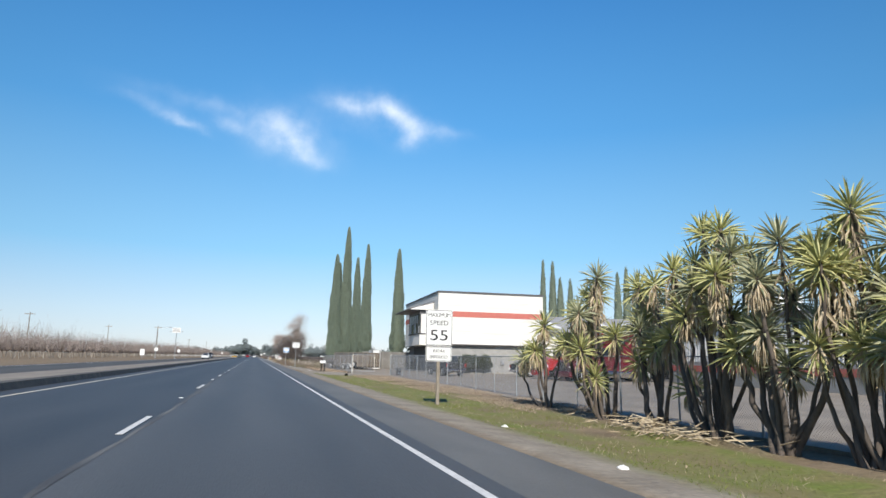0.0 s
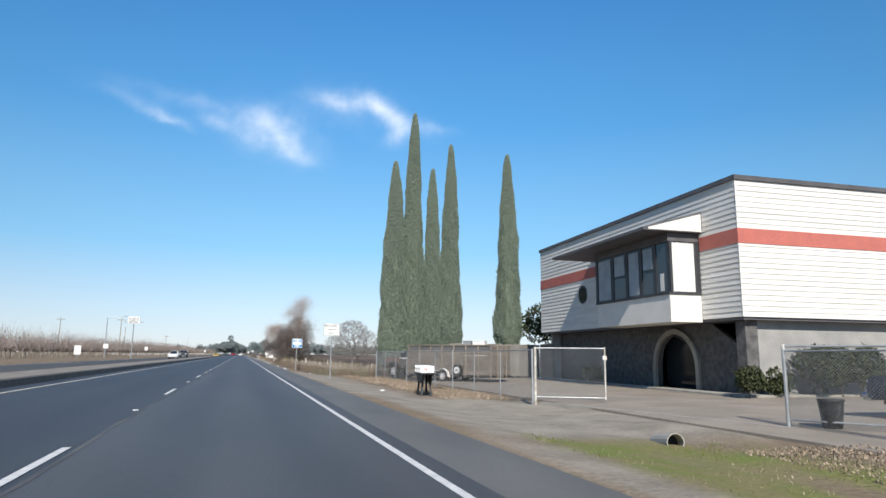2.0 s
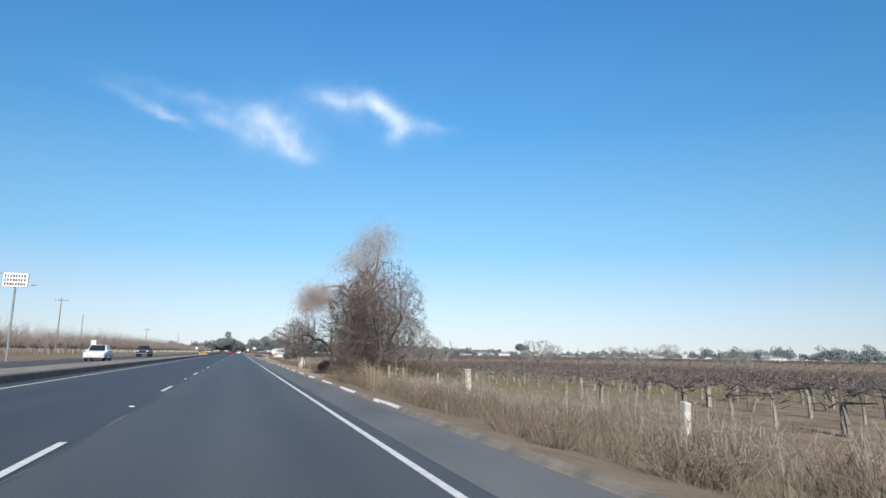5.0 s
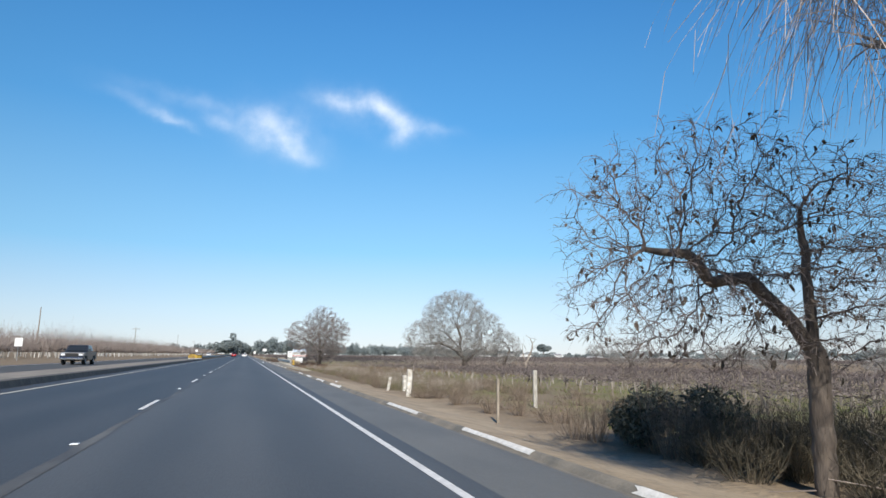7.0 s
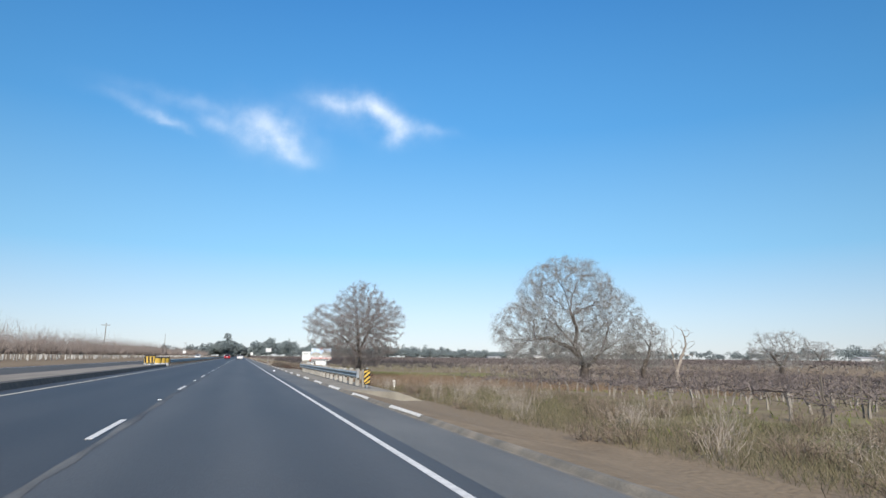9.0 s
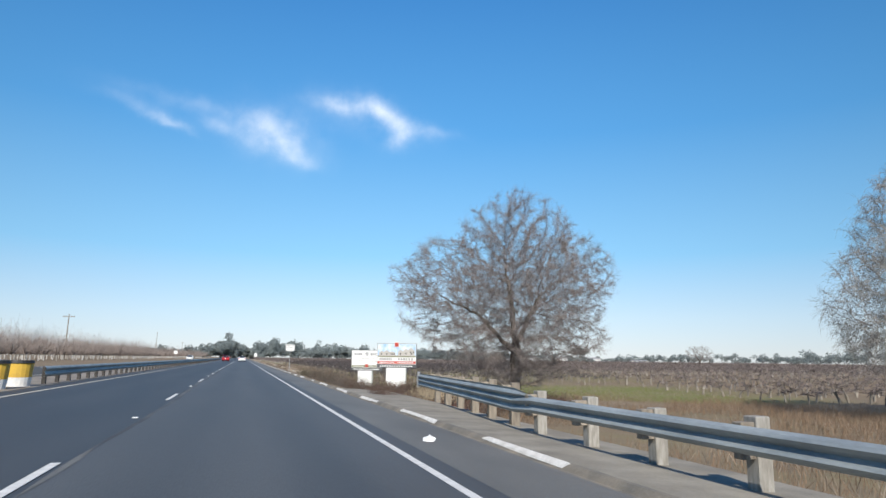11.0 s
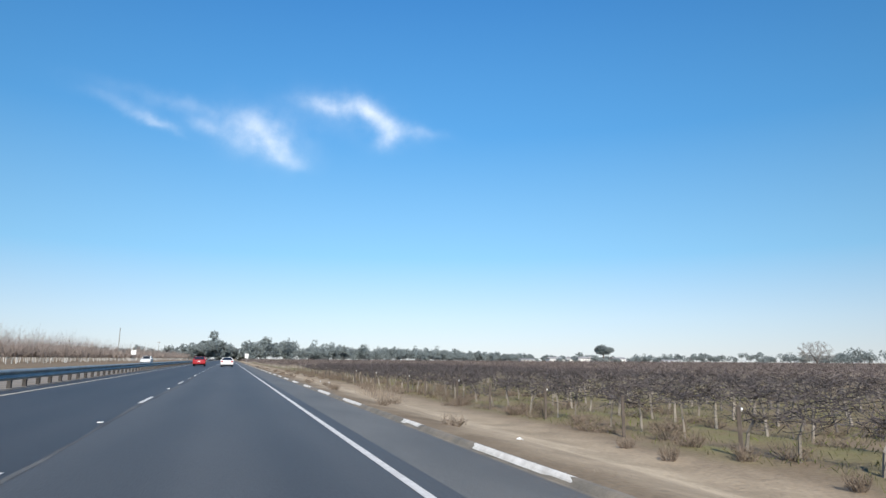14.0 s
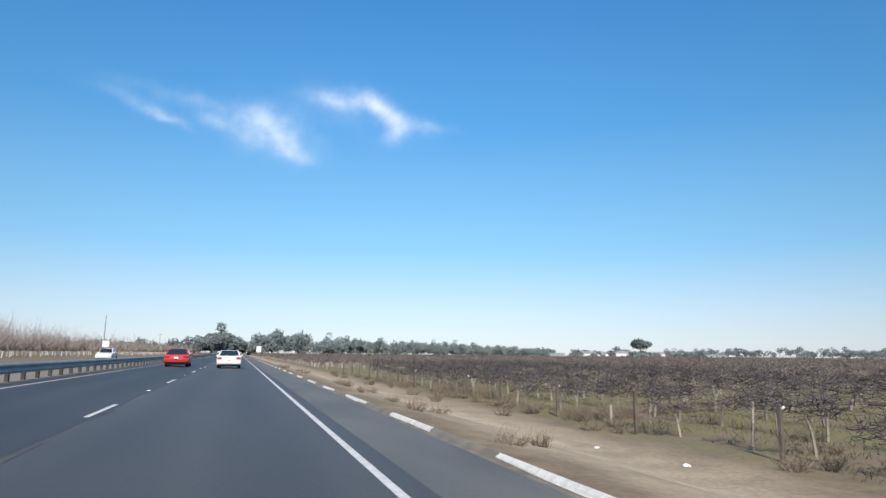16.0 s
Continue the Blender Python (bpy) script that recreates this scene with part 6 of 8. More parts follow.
def bare_tree(name, label, x, y, seed, height, r0, cfg, lean=(0, 0), bark=M_BARK, twigs=M_TWIG, flare=True, z=None, category="tree", group=""):
    z0 = gz(x, y) if z is None else z
    t = thing(name, label, category, (x, y, z0), 0, group)
    wood, twig = limbs(seed, (0, 0, -0.2), lean, height, r0, cfg)
    k = cfg[0][5]
    pts = [wood[0][:3]] + [q[3:6] for q in wood[:k]]
    finish("trunk", chain_mesh("trunk", pts, [r0 * 1.5] + [q[7] for q in wood[:k]], 14), bark, t, smooth=True)
    tube_part("limb_crown", wood[k:], bark, t, n=7)
    if twig:
        tube_part("twig_crown", twig, twigs, t, n=3)
    return t


def colonise(seed, stems, lobes, n, step=0.42, kill=0.8, wob=0.22, shell=0.35, rise=0.0, tip=0.0055, power=2.25):
    """Limbs that fork towards free room in a crown: stems are lines of points from the foot, lobes rows of centre and radii."""
    rg = np.random.default_rng(seed)
    vol = np.array([q[3] * q[4] * q[5] for q in lobes])
    pts = []
    for q, m in zip(lobes, (n * vol / vol.sum()).astype(int)):
        d = rg.normal(size=(m, 3))
        d /= np.linalg.norm(d, axis=1, keepdims=True)
        pts.append(np.array(q[:3]) + d * np.array(q[3:]) * (shell + (1 - shell) * rg.uniform(0, 1, (m, 1)) ** 0.5))
    pts = np.concatenate(pts)
    pos, par, lines = [np.array(stems[0][0], dtype=float)], [-1], []
    for line in stems:
        k = int(np.argmin([np.linalg.norm(p - np.array(line[0])) for p in pos]))
        lines.append([k])
        for q in line[1:]:
            q, start = np.array(q, dtype=float), pos[k]
            m = max(int(np.linalg.norm(q - start) / step), 1)
            for i in range(1, m + 1):
                pos.append(start + (q - start) * i / m + rg.normal(size=3) * step * 0.08)
                par.append(k)
                k = len(pos) - 1
                lines[-1].append(k)
    own = len(pos)
    near, best = np.zeros(len(pts), dtype=int), np.full(len(pts), 1e9)
    first = 0
    for _ in range(140):
        P = np.array(pos[first:])
        D = np.linalg.norm(pts[:, None] - P[None], axis=2)
        k = D.argmin(axis=1)
        dk = D[np.arange(len(pts)), k]
        up = dk < best
        near[up], best[up] = k[up] + first, dk[up]
        live = best > kill
        pts, near, best = pts[live], near[live], best[live]
        if not len(pts):
            break
        first = len(pos)
        A = np.array(pos)
        d = pts - A[near]
        d /= np.linalg.norm(d, axis=1, keepdims=True)
        S = np.zeros((len(A), 3))
        np.add.at(S, near, d)
        far = best > 8.0
        for i in np.unique(near[~far]) if (~far).any() else np.unique(near):
            v = S[i] / max(np.linalg.norm(S[i]), 1e-6) + rg.normal(size=3) * wob + np.array([0, 0, rise])
            pos.append(A[i] + v / np.linalg.norm(v) * step)
            par.append(int(i))
        if len(pos) > 14000:
            break
    m = len(pos)
    acc = np.zeros(m)
    for i in range(m - 1, 0, -1):
        acc[i] = max(acc[i], tip ** power)
        acc[par[i]] += acc[i]
    rad = acc ** (1 / power)
    return np.array(pos), np.array(par), rad, lines


def spread_tree(name, label, x, y, seed, girth, stems, lobes, n, bark, twig_mat, z=None, group="", twigs=5, twig_len=0.5, twig_r=0.005, hang=0.25, limb_from=0.03, leaves=0, size=1.0, **kw):
    """A bare tree with forking crooked limbs and tufts of fine twigs at their ends."""
    t = thing(name, label, "tree", (x, y, gz(x, y) if z is None else z), 0, group)
    stems = [[tuple(size * a for a in q) for q in line] for line in stems]
    lobes = [tuple(size * a for a in q) for q in lobes]
    P, par, rad, lines = colonise(seed, stems, lobes, n, **kw)
    rad = rad * np.minimum(1.0, 0.45 + 0.55 * girth / rad[1]) * (1 + (girth / rad[1] - 1) * np.clip(rad / rad[1], 0, 1))
    rad = np.minimum(rad, girth)
    rad[0] = girth * 1.45
    i = np.arange(1, len(P))
    segs = np.concatenate([P[par[i]], P[i], np.minimum(rad[par[i]], rad[i] * 1.3)[:, None], rad[i][:, None]], axis=1)
    segs[0, 6] = rad[0]
    thick = rad[i] > limb_from
    stem = np.isin(i, [k for q in lines for k in q])
    for k, q in enumerate(lines):
        R = np.minimum(rad[q], rad[q[min(1, len(q) - 1)]] * (1.0 if k else 9.0))
        finish("trunk" if k == 0 else "main_limb", chain_mesh("trunk", P[q], R, 11), bark, t, smooth=True)
    if (thick & ~stem).any():
        tube_part("limb_crown", segs[thick & ~stem], bark, t, n=7)
    fine = segs[~thick & ~stem]
    tube_part("twig_crown", fine, twig_mat, t, n=3)
    rg = np.random.default_rng(seed + 1)
    ends = fine[fine[:, 7] < limb_from * 0.6]
    S = np.repeat(ends, twigs, axis=0)
    m = len(S)
    p = S[:, 0:3] + (S[:, 3:6] - S[:, 0:3]) * rg.uniform(0, 1, (m, 1))
    d = S[:, 3:6] - S[:, 0:3]
    d /= np.maximum(np.linalg.norm(d, axis=1, keepdims=True), 1e-6)
    d = d + rg.normal(size=(m, 3)) * 0.75
    d /= np.linalg.norm(d, axis=1, keepdims=True)
    ln = twig_len * rg.uniform(0.35, 1.2, (m, 1))
    q = p + d * ln * 0.55
    d2 = d + rg.normal(size=(m, 3)) * 0.35 + np.array([0, 0, -hang])
    d2 /= np.linalg.norm(d2, axis=1, keepdims=True)
    e = q + d2 * ln * 0.6
    d3 = d2 + rg.normal(size=(m, 3)) * 0.8
    d3 /= np.linalg.norm(d3, axis=1, keepdims=True)
    g = q + d3 * ln * 0.4
    r = rg.uniform(0.7, 1.3, (m, 1)) * twig_r
    rows = np.concatenate([np.concatenate([p, q, r, r * 0.8], axis=1), np.concatenate([q, e, r * 0.8, r * 0.4], axis=1), np.concatenate([q, g, r * 0.6, r * 0.35], axis=1)])
    tagged(finish("fine_twig", mesh_np("fine_twig", *tubes_np(rows, 2)), twig_mat, t), kind="stuff")
    if leaves:
        b = np.where(rg.uniform(size=(m, 1)) < 0.5, e, q)[rg.integers(0, m, leaves)]
        v, f = blades_np(b, b + rg.normal(size=(leaves, 3)) * 0.03 + np.array([0, 0, -0.05]), rg.uniform(0.03, 0.06, leaves), rg.normal(size=(leaves, 3)) * 0.012, rg)
        tagged(finish("dry_leaves", mesh_np("dry_leaves", v, f), M_DEAD_LEAF, t), "curled dark dead leaves", kind="stuff")
    return t


OAK_Z = gz(42.3, 283.5)
spread_tree("plane_tree", "large bare winter tree with a full dome of grey twigs", 14.4, 291.6, 11, 0.33, [[(0, 0, -0.3), (0.05, 0, 2.2), (0.1, 0, 4.0)], [(0.1, 0, 4.0), (-0.2, 0.3, 7.5)], [(0.1, 0, 3.6), (1.5, -0.4, 6.6)], [(0, 0, 3.2), (-2.0, 0.2, 5.2)]],
            ((0.3, 0, 8.4, 4.4, 4.5, 5.0), (-4.4, 0.0, 6.6, 3.4, 3.8, 3.4), (4.0, -0.2, 7.6, 2.6, 3.4, 3.4), (0.2, 0, 4.0, 5.8, 5.2, 2.0), (0.2, 0, 2.4, 3.2, 3.0, 1.5), (0.3, 2.5, 6.5, 4.0, 3.4, 3.6), (0.3, -2.5, 6.5, 4.0, 3.4, 3.6)), 7000, M_BARK_DARK, M_TWIG_GREY,
            step=0.27, kill=0.39, wob=0.2, shell=0.1, twigs=19, twig_len=0.5, twig_r=0.0042, hang=0.1, size=0.92, leaves=260)
spread_tree("valley_oak", "broad spreading oak with drooping crooked limbs in the field", 42.3, 283.5, 5, 0.62, [[(0, 0, -0.4), (0, 0, 1.2), (0.1, 0, 2.2)], [(0, 0, 1.8), (-0.9, 0.3, 4.4), (-0.7, 0.3, 6.6), (-1.6, 0.2, 9.0)], [(0, 0, 1.8), (2.2, -0.4, 3.8), (3.2, -0.2, 6.2)], [(0, 0, 2.2), (-2.4, -0.8, 4.4), (-5.0, -0.6, 5.4), (-7.2, -0.8, 5.2)], [(-0.9, 0.3, 4.4), (-3.4, 0.6, 7.2)], [(2.2, -0.4, 3.8), (4.6, 0.4, 4.9)]],
            ((-2.0, 0, 9.3, 6.6, 6.6, 6.6), (-7.4, -0.6, 6.2, 5.0, 5.0, 4.2), (3.8, 0, 7.4, 4.2, 4.8, 4.8), (-1.5, 0, 4.4, 9.5, 7.0, 2.0)), 5200, M_BARK_DARK, M_TWIG_OAK, z=OAK_Z,
            step=0.38, kill=0.6, wob=0.42, shell=0.55, twigs=11, twig_len=0.9, twig_r=0.007, hang=0.7, limb_from=0.04, tip=0.009, size=1.05)
spread_tree("oak", "smaller oak crown beside the broad oak", 50.6, 282.5, 6, 0.3, [[(0, 0, -0.4), (-0.2, 0, 2.4)], [(-0.2, 0, 2.0), (0.9, 0, 4.2)]], ((0, 0, 5.4, 3.4, 3.2, 3.4), (0.6, 0, 4.0, 3.0, 3.0, 2.4)), 1500, M_BARK_DARK, M_TWIG_OAK, z=OAK_Z,
            step=0.36, kill=0.56, wob=0.4, shell=0.5, twigs=8, twig_len=0.8, twig_r=0.008, hang=0.6, limb_from=0.04, tip=0.009)
spread_tree("dead_tree", "pale leafless tree beside the oak", 54.4, 281.0, 8, 0.26, [[(0, 0, -0.4), (0.1, 0, 2.0)], [(0.1, 0, 1.8), (1.4, 0, 4.6)], [(0.1, 0, 1.8), (-0.6, 0, 4.2)]], ((1.2, 0, 5.4, 3.0, 2.4, 2.8),), 130, M_BARK_PALE, M_TWIG_GREY, z=OAK_Z, step=0.4, kill=0.9, wob=0.3, twigs=3, twig_len=0.7, twig_r=0.008, hang=0.0, tip=0.012)
for i, (x, y, w, h) in enumerate(((92.4, 302, 6.6, 9.5), (122, 303, 6.2, 9.0), (126, 293, 5.6, 8.5), (160, 289, 6.4, 9.5), (172, 300, 4.2, 7.5), (230, 420, 7.5, 10.5), (210, 520, 7.5, 10.5))):
    spread_tree("field_oak", "distant bare oak standing in the vineyard", x, y, 30 + i, 0.42, [[(0, 0, -0.4), (0.2, 0, h * 0.26)], [(0.2, 0, h * 0.24), (-w * 0.3, 0, h * 0.5)], [(0.2, 0, h * 0.24), (w * 0.3, 0, h * 0.52)]],
                ((-w * 0.38, 0, h * 0.6, w * 0.6, w * 0.6, h * 0.36), (w * 0.4, 0.5, h * 0.64, w * 0.58, w * 0.6, h * 0.36), (0, 0, h * 0.42, w * 0.95, w * 0.8, h * 0.2)), 900, M_BARK_DARK, M_TWIG_OAK, group="field oaks",
                step=0.45, kill=0.75, wob=0.34, shell=0.45, twigs=7, twig_len=1.0, twig_r=0.012, hang=0.4, limb_from=0.05, tip=0.014)


def weeping(seed, boughs, strands, length, material, parent):
    """Thin twigs that hang in curtains from given boughs: rows of two ends and a spread."""
    rg = np.random.default_rng(seed)
    segs = []
    for a, b, spread in boughs:
        a, b = np.array(a), np.array(b)
        for k in range(strands):
            p = a + (b - a) * rg.uniform(0, 1) + rg.normal(size=3) * spread * np.array([1, 1, 0.6])
            d = rg.normal(size=3) * 0.7 + np.array([0, 0, 0.35])
            L = length * rg.uniform(0.4, 1.1)
            n = 6
            r = rg.uniform(0.0035, 0.0065)
            for i in range(n):
                d = d / np.linalg.norm(d)
                q = p + d * L / n
                segs.append((*p, *q, r * (1 - 0.6 * i / n), r * (1 - 0.6 * (i + 1) / n)))
                p = q
                d = d + np.array([0, 0, -0.42]) + rg.normal(size=3) * 0.14
    return tube_part("hanging_curtain", segs, material, parent, n=2)


WILLOW = ((0.5, 0, 0, 0.02, 0.1, 8), (8, 3.0, 0.6, 0.2, 0.2, 6), (8, 1.6, 0.8, 0.05, 0.25, 5), (7, 0.9, 0.8, -0.1, 0.22, 4))
w1 = bare_tree("willow", "tall willow with pale bark and drooping bare twigs", 9.0, 164.6, 21, 7.6, 0.36, WILLOW, lean=(0.06, 0.03), bark=M_BARK_PALE, twigs=M_TWIG_WILLOW)
finish("stem", chain_mesh("stem", [(0, 0, 0.5), (-0.02, 0, 2.0), (-0.25, 0.1, 4.6), (-0.15, 0.2, 6.4), (-0.6, 0.2, 7.2), (-1.6, -0.2, 7.4), (-3.0, -1.0, 6.9)], [0.1, 0.24, 0.2, 0.15, 0.1, 0.07, 0.04]), M_BARK_PALE, w1, smooth=True)
finish("stem", chain_mesh("stem", [(0, 0, 0.4), (0.2, 0, 1.8), (0.7, 0.3, 4.2), (1.3, 0.2, 6.5), (1.9, 0, 9.0), (2.2, 0, 11.6)], [0.12, 0.26, 0.22, 0.16, 0.1, 0.04]), M_BARK_PALE, w1, smooth=True)
finish("broken_limb", chain_mesh("broken_limb", [(-0.2, 0.1, 4.5), (-0.8, 0.0, 5.4), (-0.75, 0.0, 6.1)], [0.11, 0.1, 0.09]), M_BARK_PALE, w1, smooth=True)
finish("side_limb", chain_mesh("side_limb", [(-0.2, 0.2, 6.3), (-0.8, 0.1, 6.8), (-1.6, 0.0, 6.9)], [0.07, 0.05, 0.03]), M_BARK_PALE, w1, smooth=True)
finish("side_limb", chain_mesh("side_limb", [(1.2, 0.2, 6.3), (1.9, 0.3, 7.0), (2.8, 0.3, 7.7)], [0.09, 0.07, 0.04]), M_BARK_PALE, w1, smooth=True)
weeping(61, [((-4.1, -1.1, 6.3), (-2.2, -0.6, 6.9), 0.5), ((-4.2, -1.0, 5.4), (-2.2, -0.8, 6.3), 0.5)], 1250, 2.2, M_TWIG_WILLOW, w1)
weeping(62, [((0.2, 0, 9.6), (1.6, 0, 11.4), 0.7), ((1.2, 0, 10.0), (3.0, 0.5, 11.6), 0.8), ((1.0, 0.4, 11.4), (2.6, -0.4, 12.4), 0.55), ((0.8, 0, 7.0), (2.6, 0, 8.8), 0.9), ((-0.9, 0, 9.0), (0.6, 0, 10.2), 0.6)], 560, 2.4, M_TWIG_WILLOW, w1)
weeping(64, [((-0.9, -0.3, 2.6), (0.9, 0.2, 4.0), 0.5), ((-0.6, -0.4, 1.6), (1.4, 0.2, 2.6), 0.5), ((0.6, -0.3, 4.4), (1.6, 0.2, 6.0), 0.5)], 420, 1.9, M_TWIG_WILLOW, w1)
weeping(63, [((0.4, 0, 3.6), (2.4, -1.5, 5.4), 0.7), ((2.0, -2.5, 5.0), (2.6, -5.0, 7.0), 0.8), ((0.9, -0.2, 5.6), (3.2, 0.6, 8.2), 0.8), ((0.8, 0.4, 3.2), (3.4, 1.2, 5.2), 0.8), ((-0.9, 0.2, 3.0), (0.6, 0.4, 4.4), 0.45)], 520, 2.3, M_TWIG, w1)
spread_tree("bare_tree", "dense leafless tree smothered in reddish brown twigs by the road", 8.0, 155.8, 41, 0.2, [[(0, 0, -0.3), (-0.2, 0, 2.0), (-0.4, 0, 4.6)], [(0, 0, 0.6), (0.8, -0.4, 3.4)]], ((-0.7, 0, 5.0, 1.8, 2.0, 2.6), (-0.2, 0, 2.9, 2.1, 2.2, 2.6)), 4200, M_BARK_DARK, M_TWIG_DARK, group="roadside thicket",
            step=0.22, kill=0.3, wob=0.45, shell=0.1, twigs=9, twig_len=0.5, twig_r=0.0055, hang=0.35, leaves=900, size=0.92)
spread_tree("bare_tree", "spreading leafless tree with dry leaves on its twig ends", 9.1, 153.9, 43, 0.17, [[(0, 0, -0.3), (-0.1, 0, 1.2), (0.3, 0, 2.4)], [(0.3, 0, 2.2), (-0.5, 0.2, 5.4)], [(0.3, 0, 2.2), (1.9, -0.3, 5.4)], [(0.1, 0, 1.6), (2.6, 0.4, 3.4)]], ((0.6, 0, 7.2, 3.4, 3.6, 3.6), (1.7, 0, 6.2, 2.7, 3.2, 3.4), (0.9, 0, 3.4, 3.2, 3.0, 1.4)), 4600, M_BARK_DARK, M_TWIG_DARK, group="roadside thicket",
            step=0.26, kill=0.36, wob=0.22, shell=0.1, rise=0.05, twigs=5, twig_len=0.42, twig_r=0.004, hang=0.1, leaves=2600, size=0.78)
spread_tree("bare_tree", "slim leafless tree behind the fence line", 9.9, 161.3, 47, 0.13, [[(0, 0, -0.3), (0.1, 0, 2.4)]], ((0.2, 0, 3.8, 2.2, 2.0, 3.0),), 2600, M_BARK_DARK, M_TWIG_DARK, group="roadside thicket", step=0.22, kill=0.32, wob=0.3, twigs=8, twig_len=0.45, twig_r=0.0055, hang=0.4)
spread_tree("bare_tree", "small crooked leafless tree with dark dry seed heads", 7.7, 167.3, 52, 0.15, [[(0, 0, -0.3), (0.05, 0, 1.5), (0.0, 0, 2.4), (-0.05, 0, 4.0)], [(0.0, 0, 1.9), (-0.4, 0.1, 2.5), (-0.95, 0.1, 2.95), (-1.45, 0.25, 2.9), (-1.9, 0.15, 3.25), (-2.5, 0.3, 3.3)]], ((-1.5, 0.0, 3.7, 2.4, 2.2, 1.5), (-1.9, 0, 2.5, 1.9, 1.9, 1.1), (0.6, 0, 3.2, 1.7, 1.9, 1.6)), 3600, M_BARK_DARK, M_TWIG_DARK, group="roadside thicket",
            step=0.15, kill=0.23, wob=0.34, shell=0.1, tip=0.004, twigs=4, twig_len=0.26, twig_r=0.0032, hang=0.5, leaves=700)


# ---- Italian cypresses ----


def cypress(x, y, z0, top, rad, seed, n, label, group, fat=1.0, foot=0.9):
    t = thing("cypress", label, "tree", (x, y, z0), 0, group)
    rg = np.random.default_rng(seed)
    H = top - z0

    def radius(u):
        return rad * np.clip((1 - u) ** 0.56 * (0.66 + 0.34 * np.minimum(u / 0.09, 1)), 0.02, 1)

    def lumps(a, u):
        rope = np.sin(7 * a + ph[3] + 3.0 * np.sin(5 * u + ph[4]))
        return 0.79 + 0.07 * np.sin(3 * a + ph[0] + 6 * u) + 0.13 * np.abs(rope) + 0.05 * np.sin(31 * u + ph[2] + 2 * a) + 0.045 * np.sin(57 * u + ph[5] + 5 * a) + 0.04 * np.sin(13 * u + ph[6])

    nu, na = 72, 30
    us = np.linspace(0.015, 0.985, nu)
    ph = rg.uniform(0, 6.28, 8)
    v = []
    for i, u in enumerate(us):
        for j in range(na):
            a = 2 * math.pi * j / na
            lump = lumps(a, u) + rg.uniform(-0.03, 0.03)
            r = radius(u) * lump
            v.append((r * math.cos(a), r * math.sin(a), foot + (H - foot) * u))
    v.append((0, 0, H))
    f = [(i * na + j, i * na + (j + 1) % na, (i + 1) * na + (j + 1) % na, (i + 1) * na + j) for i in range(nu - 1) for j in range(na)]
    f += [((nu - 1) * na + j, (nu - 1) * na + (j + 1) % na, nu * na, nu * na) for j in range(na)]
    bm = bmesh.new()
    bv = [bm.verts.new(p) for p in v]
    for q in f:
        bm.faces.new([bv[i] for i in dict.fromkeys(q)])
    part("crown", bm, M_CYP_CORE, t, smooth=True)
    u = rg.uniform(0.0, 1.0, n) ** 1.25
    a = rg.uniform(0, 2 * math.pi, n)
    lump = lumps(a, u)
    r = radius(u) * lump * rg.uniform(0.9, 1.06, n)
    base = np.stack([r * np.cos(a), r * np.sin(a), foot + (H - foot) * u], axis=1)
    out = np.stack([np.cos(a), np.sin(a), np.zeros(n)], axis=1)
    ln = rg.uniform(0.1, 0.28, n) * fat
    tip = base + np.stack([np.zeros(n), np.zeros(n), ln], axis=1) + out * (ln * rg.uniform(0.05, 0.32, n))[:, None] + rg.normal(size=(n, 3)) * 0.04
    mid = (base + tip) / 2 + out * 0.05
    w = rg.uniform(0.009, 0.02, (n, 1)) * fat
    bv, bf = tubes_np(np.concatenate([np.concatenate([base, mid, w * 0.8, w], axis=1), np.concatenate([mid, tip, w, w * 0.15], axis=1)]), 2)
    finish("spray_cover", mesh_np("spray_cover", bv, bf), M_CYPRESS, t)
    part("trunk", new_tube((0, 0, -0.3), (0, 0, 2.0), rad * 0.16, rad * 0.12, n=10), M_BARK, t)
    return t


for i, (x, y, top, rad) in enumerate(((11.1, 86.6, 16.6, 1.2), (12.75, 87.0, 21.0, 1.15), (14.3, 86.8, 16.3, 0.93), (15.8, 86.6, 18.5, 1.04), (20.65, 86.1, 18.0, 1.22))):
    cypress(x, y, -0.3, top, rad, 70 + i, 52000 if i < 4 else 32000, "tall columnar Italian cypress with dense green sprays", "cypress row by the yard", foot=0.3 if i == 0 else 1.0 + 0.2 * i)
cypress(11.75, 87.9, -0.3, 15.6, 0.8, 80, 8000, "slender cypress standing within the cypress row", "cypress row by the yard")
far_cyp = [(43.5, 82.7, 17.3), (44.6, 82.1, 17.0), (45.6, 81.5, 14.4), (47.0, 80.8, 14.1), (53.1, 77.6, 15.2), (54.3, 77.0, 16.0), (55.4, 76.4, 13.0), (56.2, 76.0, 13.0), (57.2, 75.5, 13.8), (58.3, 74.9, 12.6), (59.5, 74.3, 11.3), (60.4, 73.8, 12.7), (61.1, 73.4, 11.3), (62.3, 72.8, 14.3), (64.0, 71.9, 15.0), (64.8, 71.5, 11.2), (67.2, 70.3, 13.9), (69.5, 69.0, 12.5), (72, 68, 14.0), (74, 67, 13.0)]
base_c = cypress(*far_cyp[0][:2], -0.3, far_cyp[0][2], 0.85, 90, 1600, "distant columnar cypress behind the workshop roof", "cypress row behind the workshop", fat=1.6)
for i, (x, y, top) in enumerate(far_cyp[1:]):
    copy_thing(base_c, pose(x + (0.75 if x > 50 else 0.3), y, -0.3, 0, 0, 47 * i) @ Matrix.Diagonal((1.2, 1.2, (top + 0.3) / (far_cyp[0][2] + 0.3), 1)))


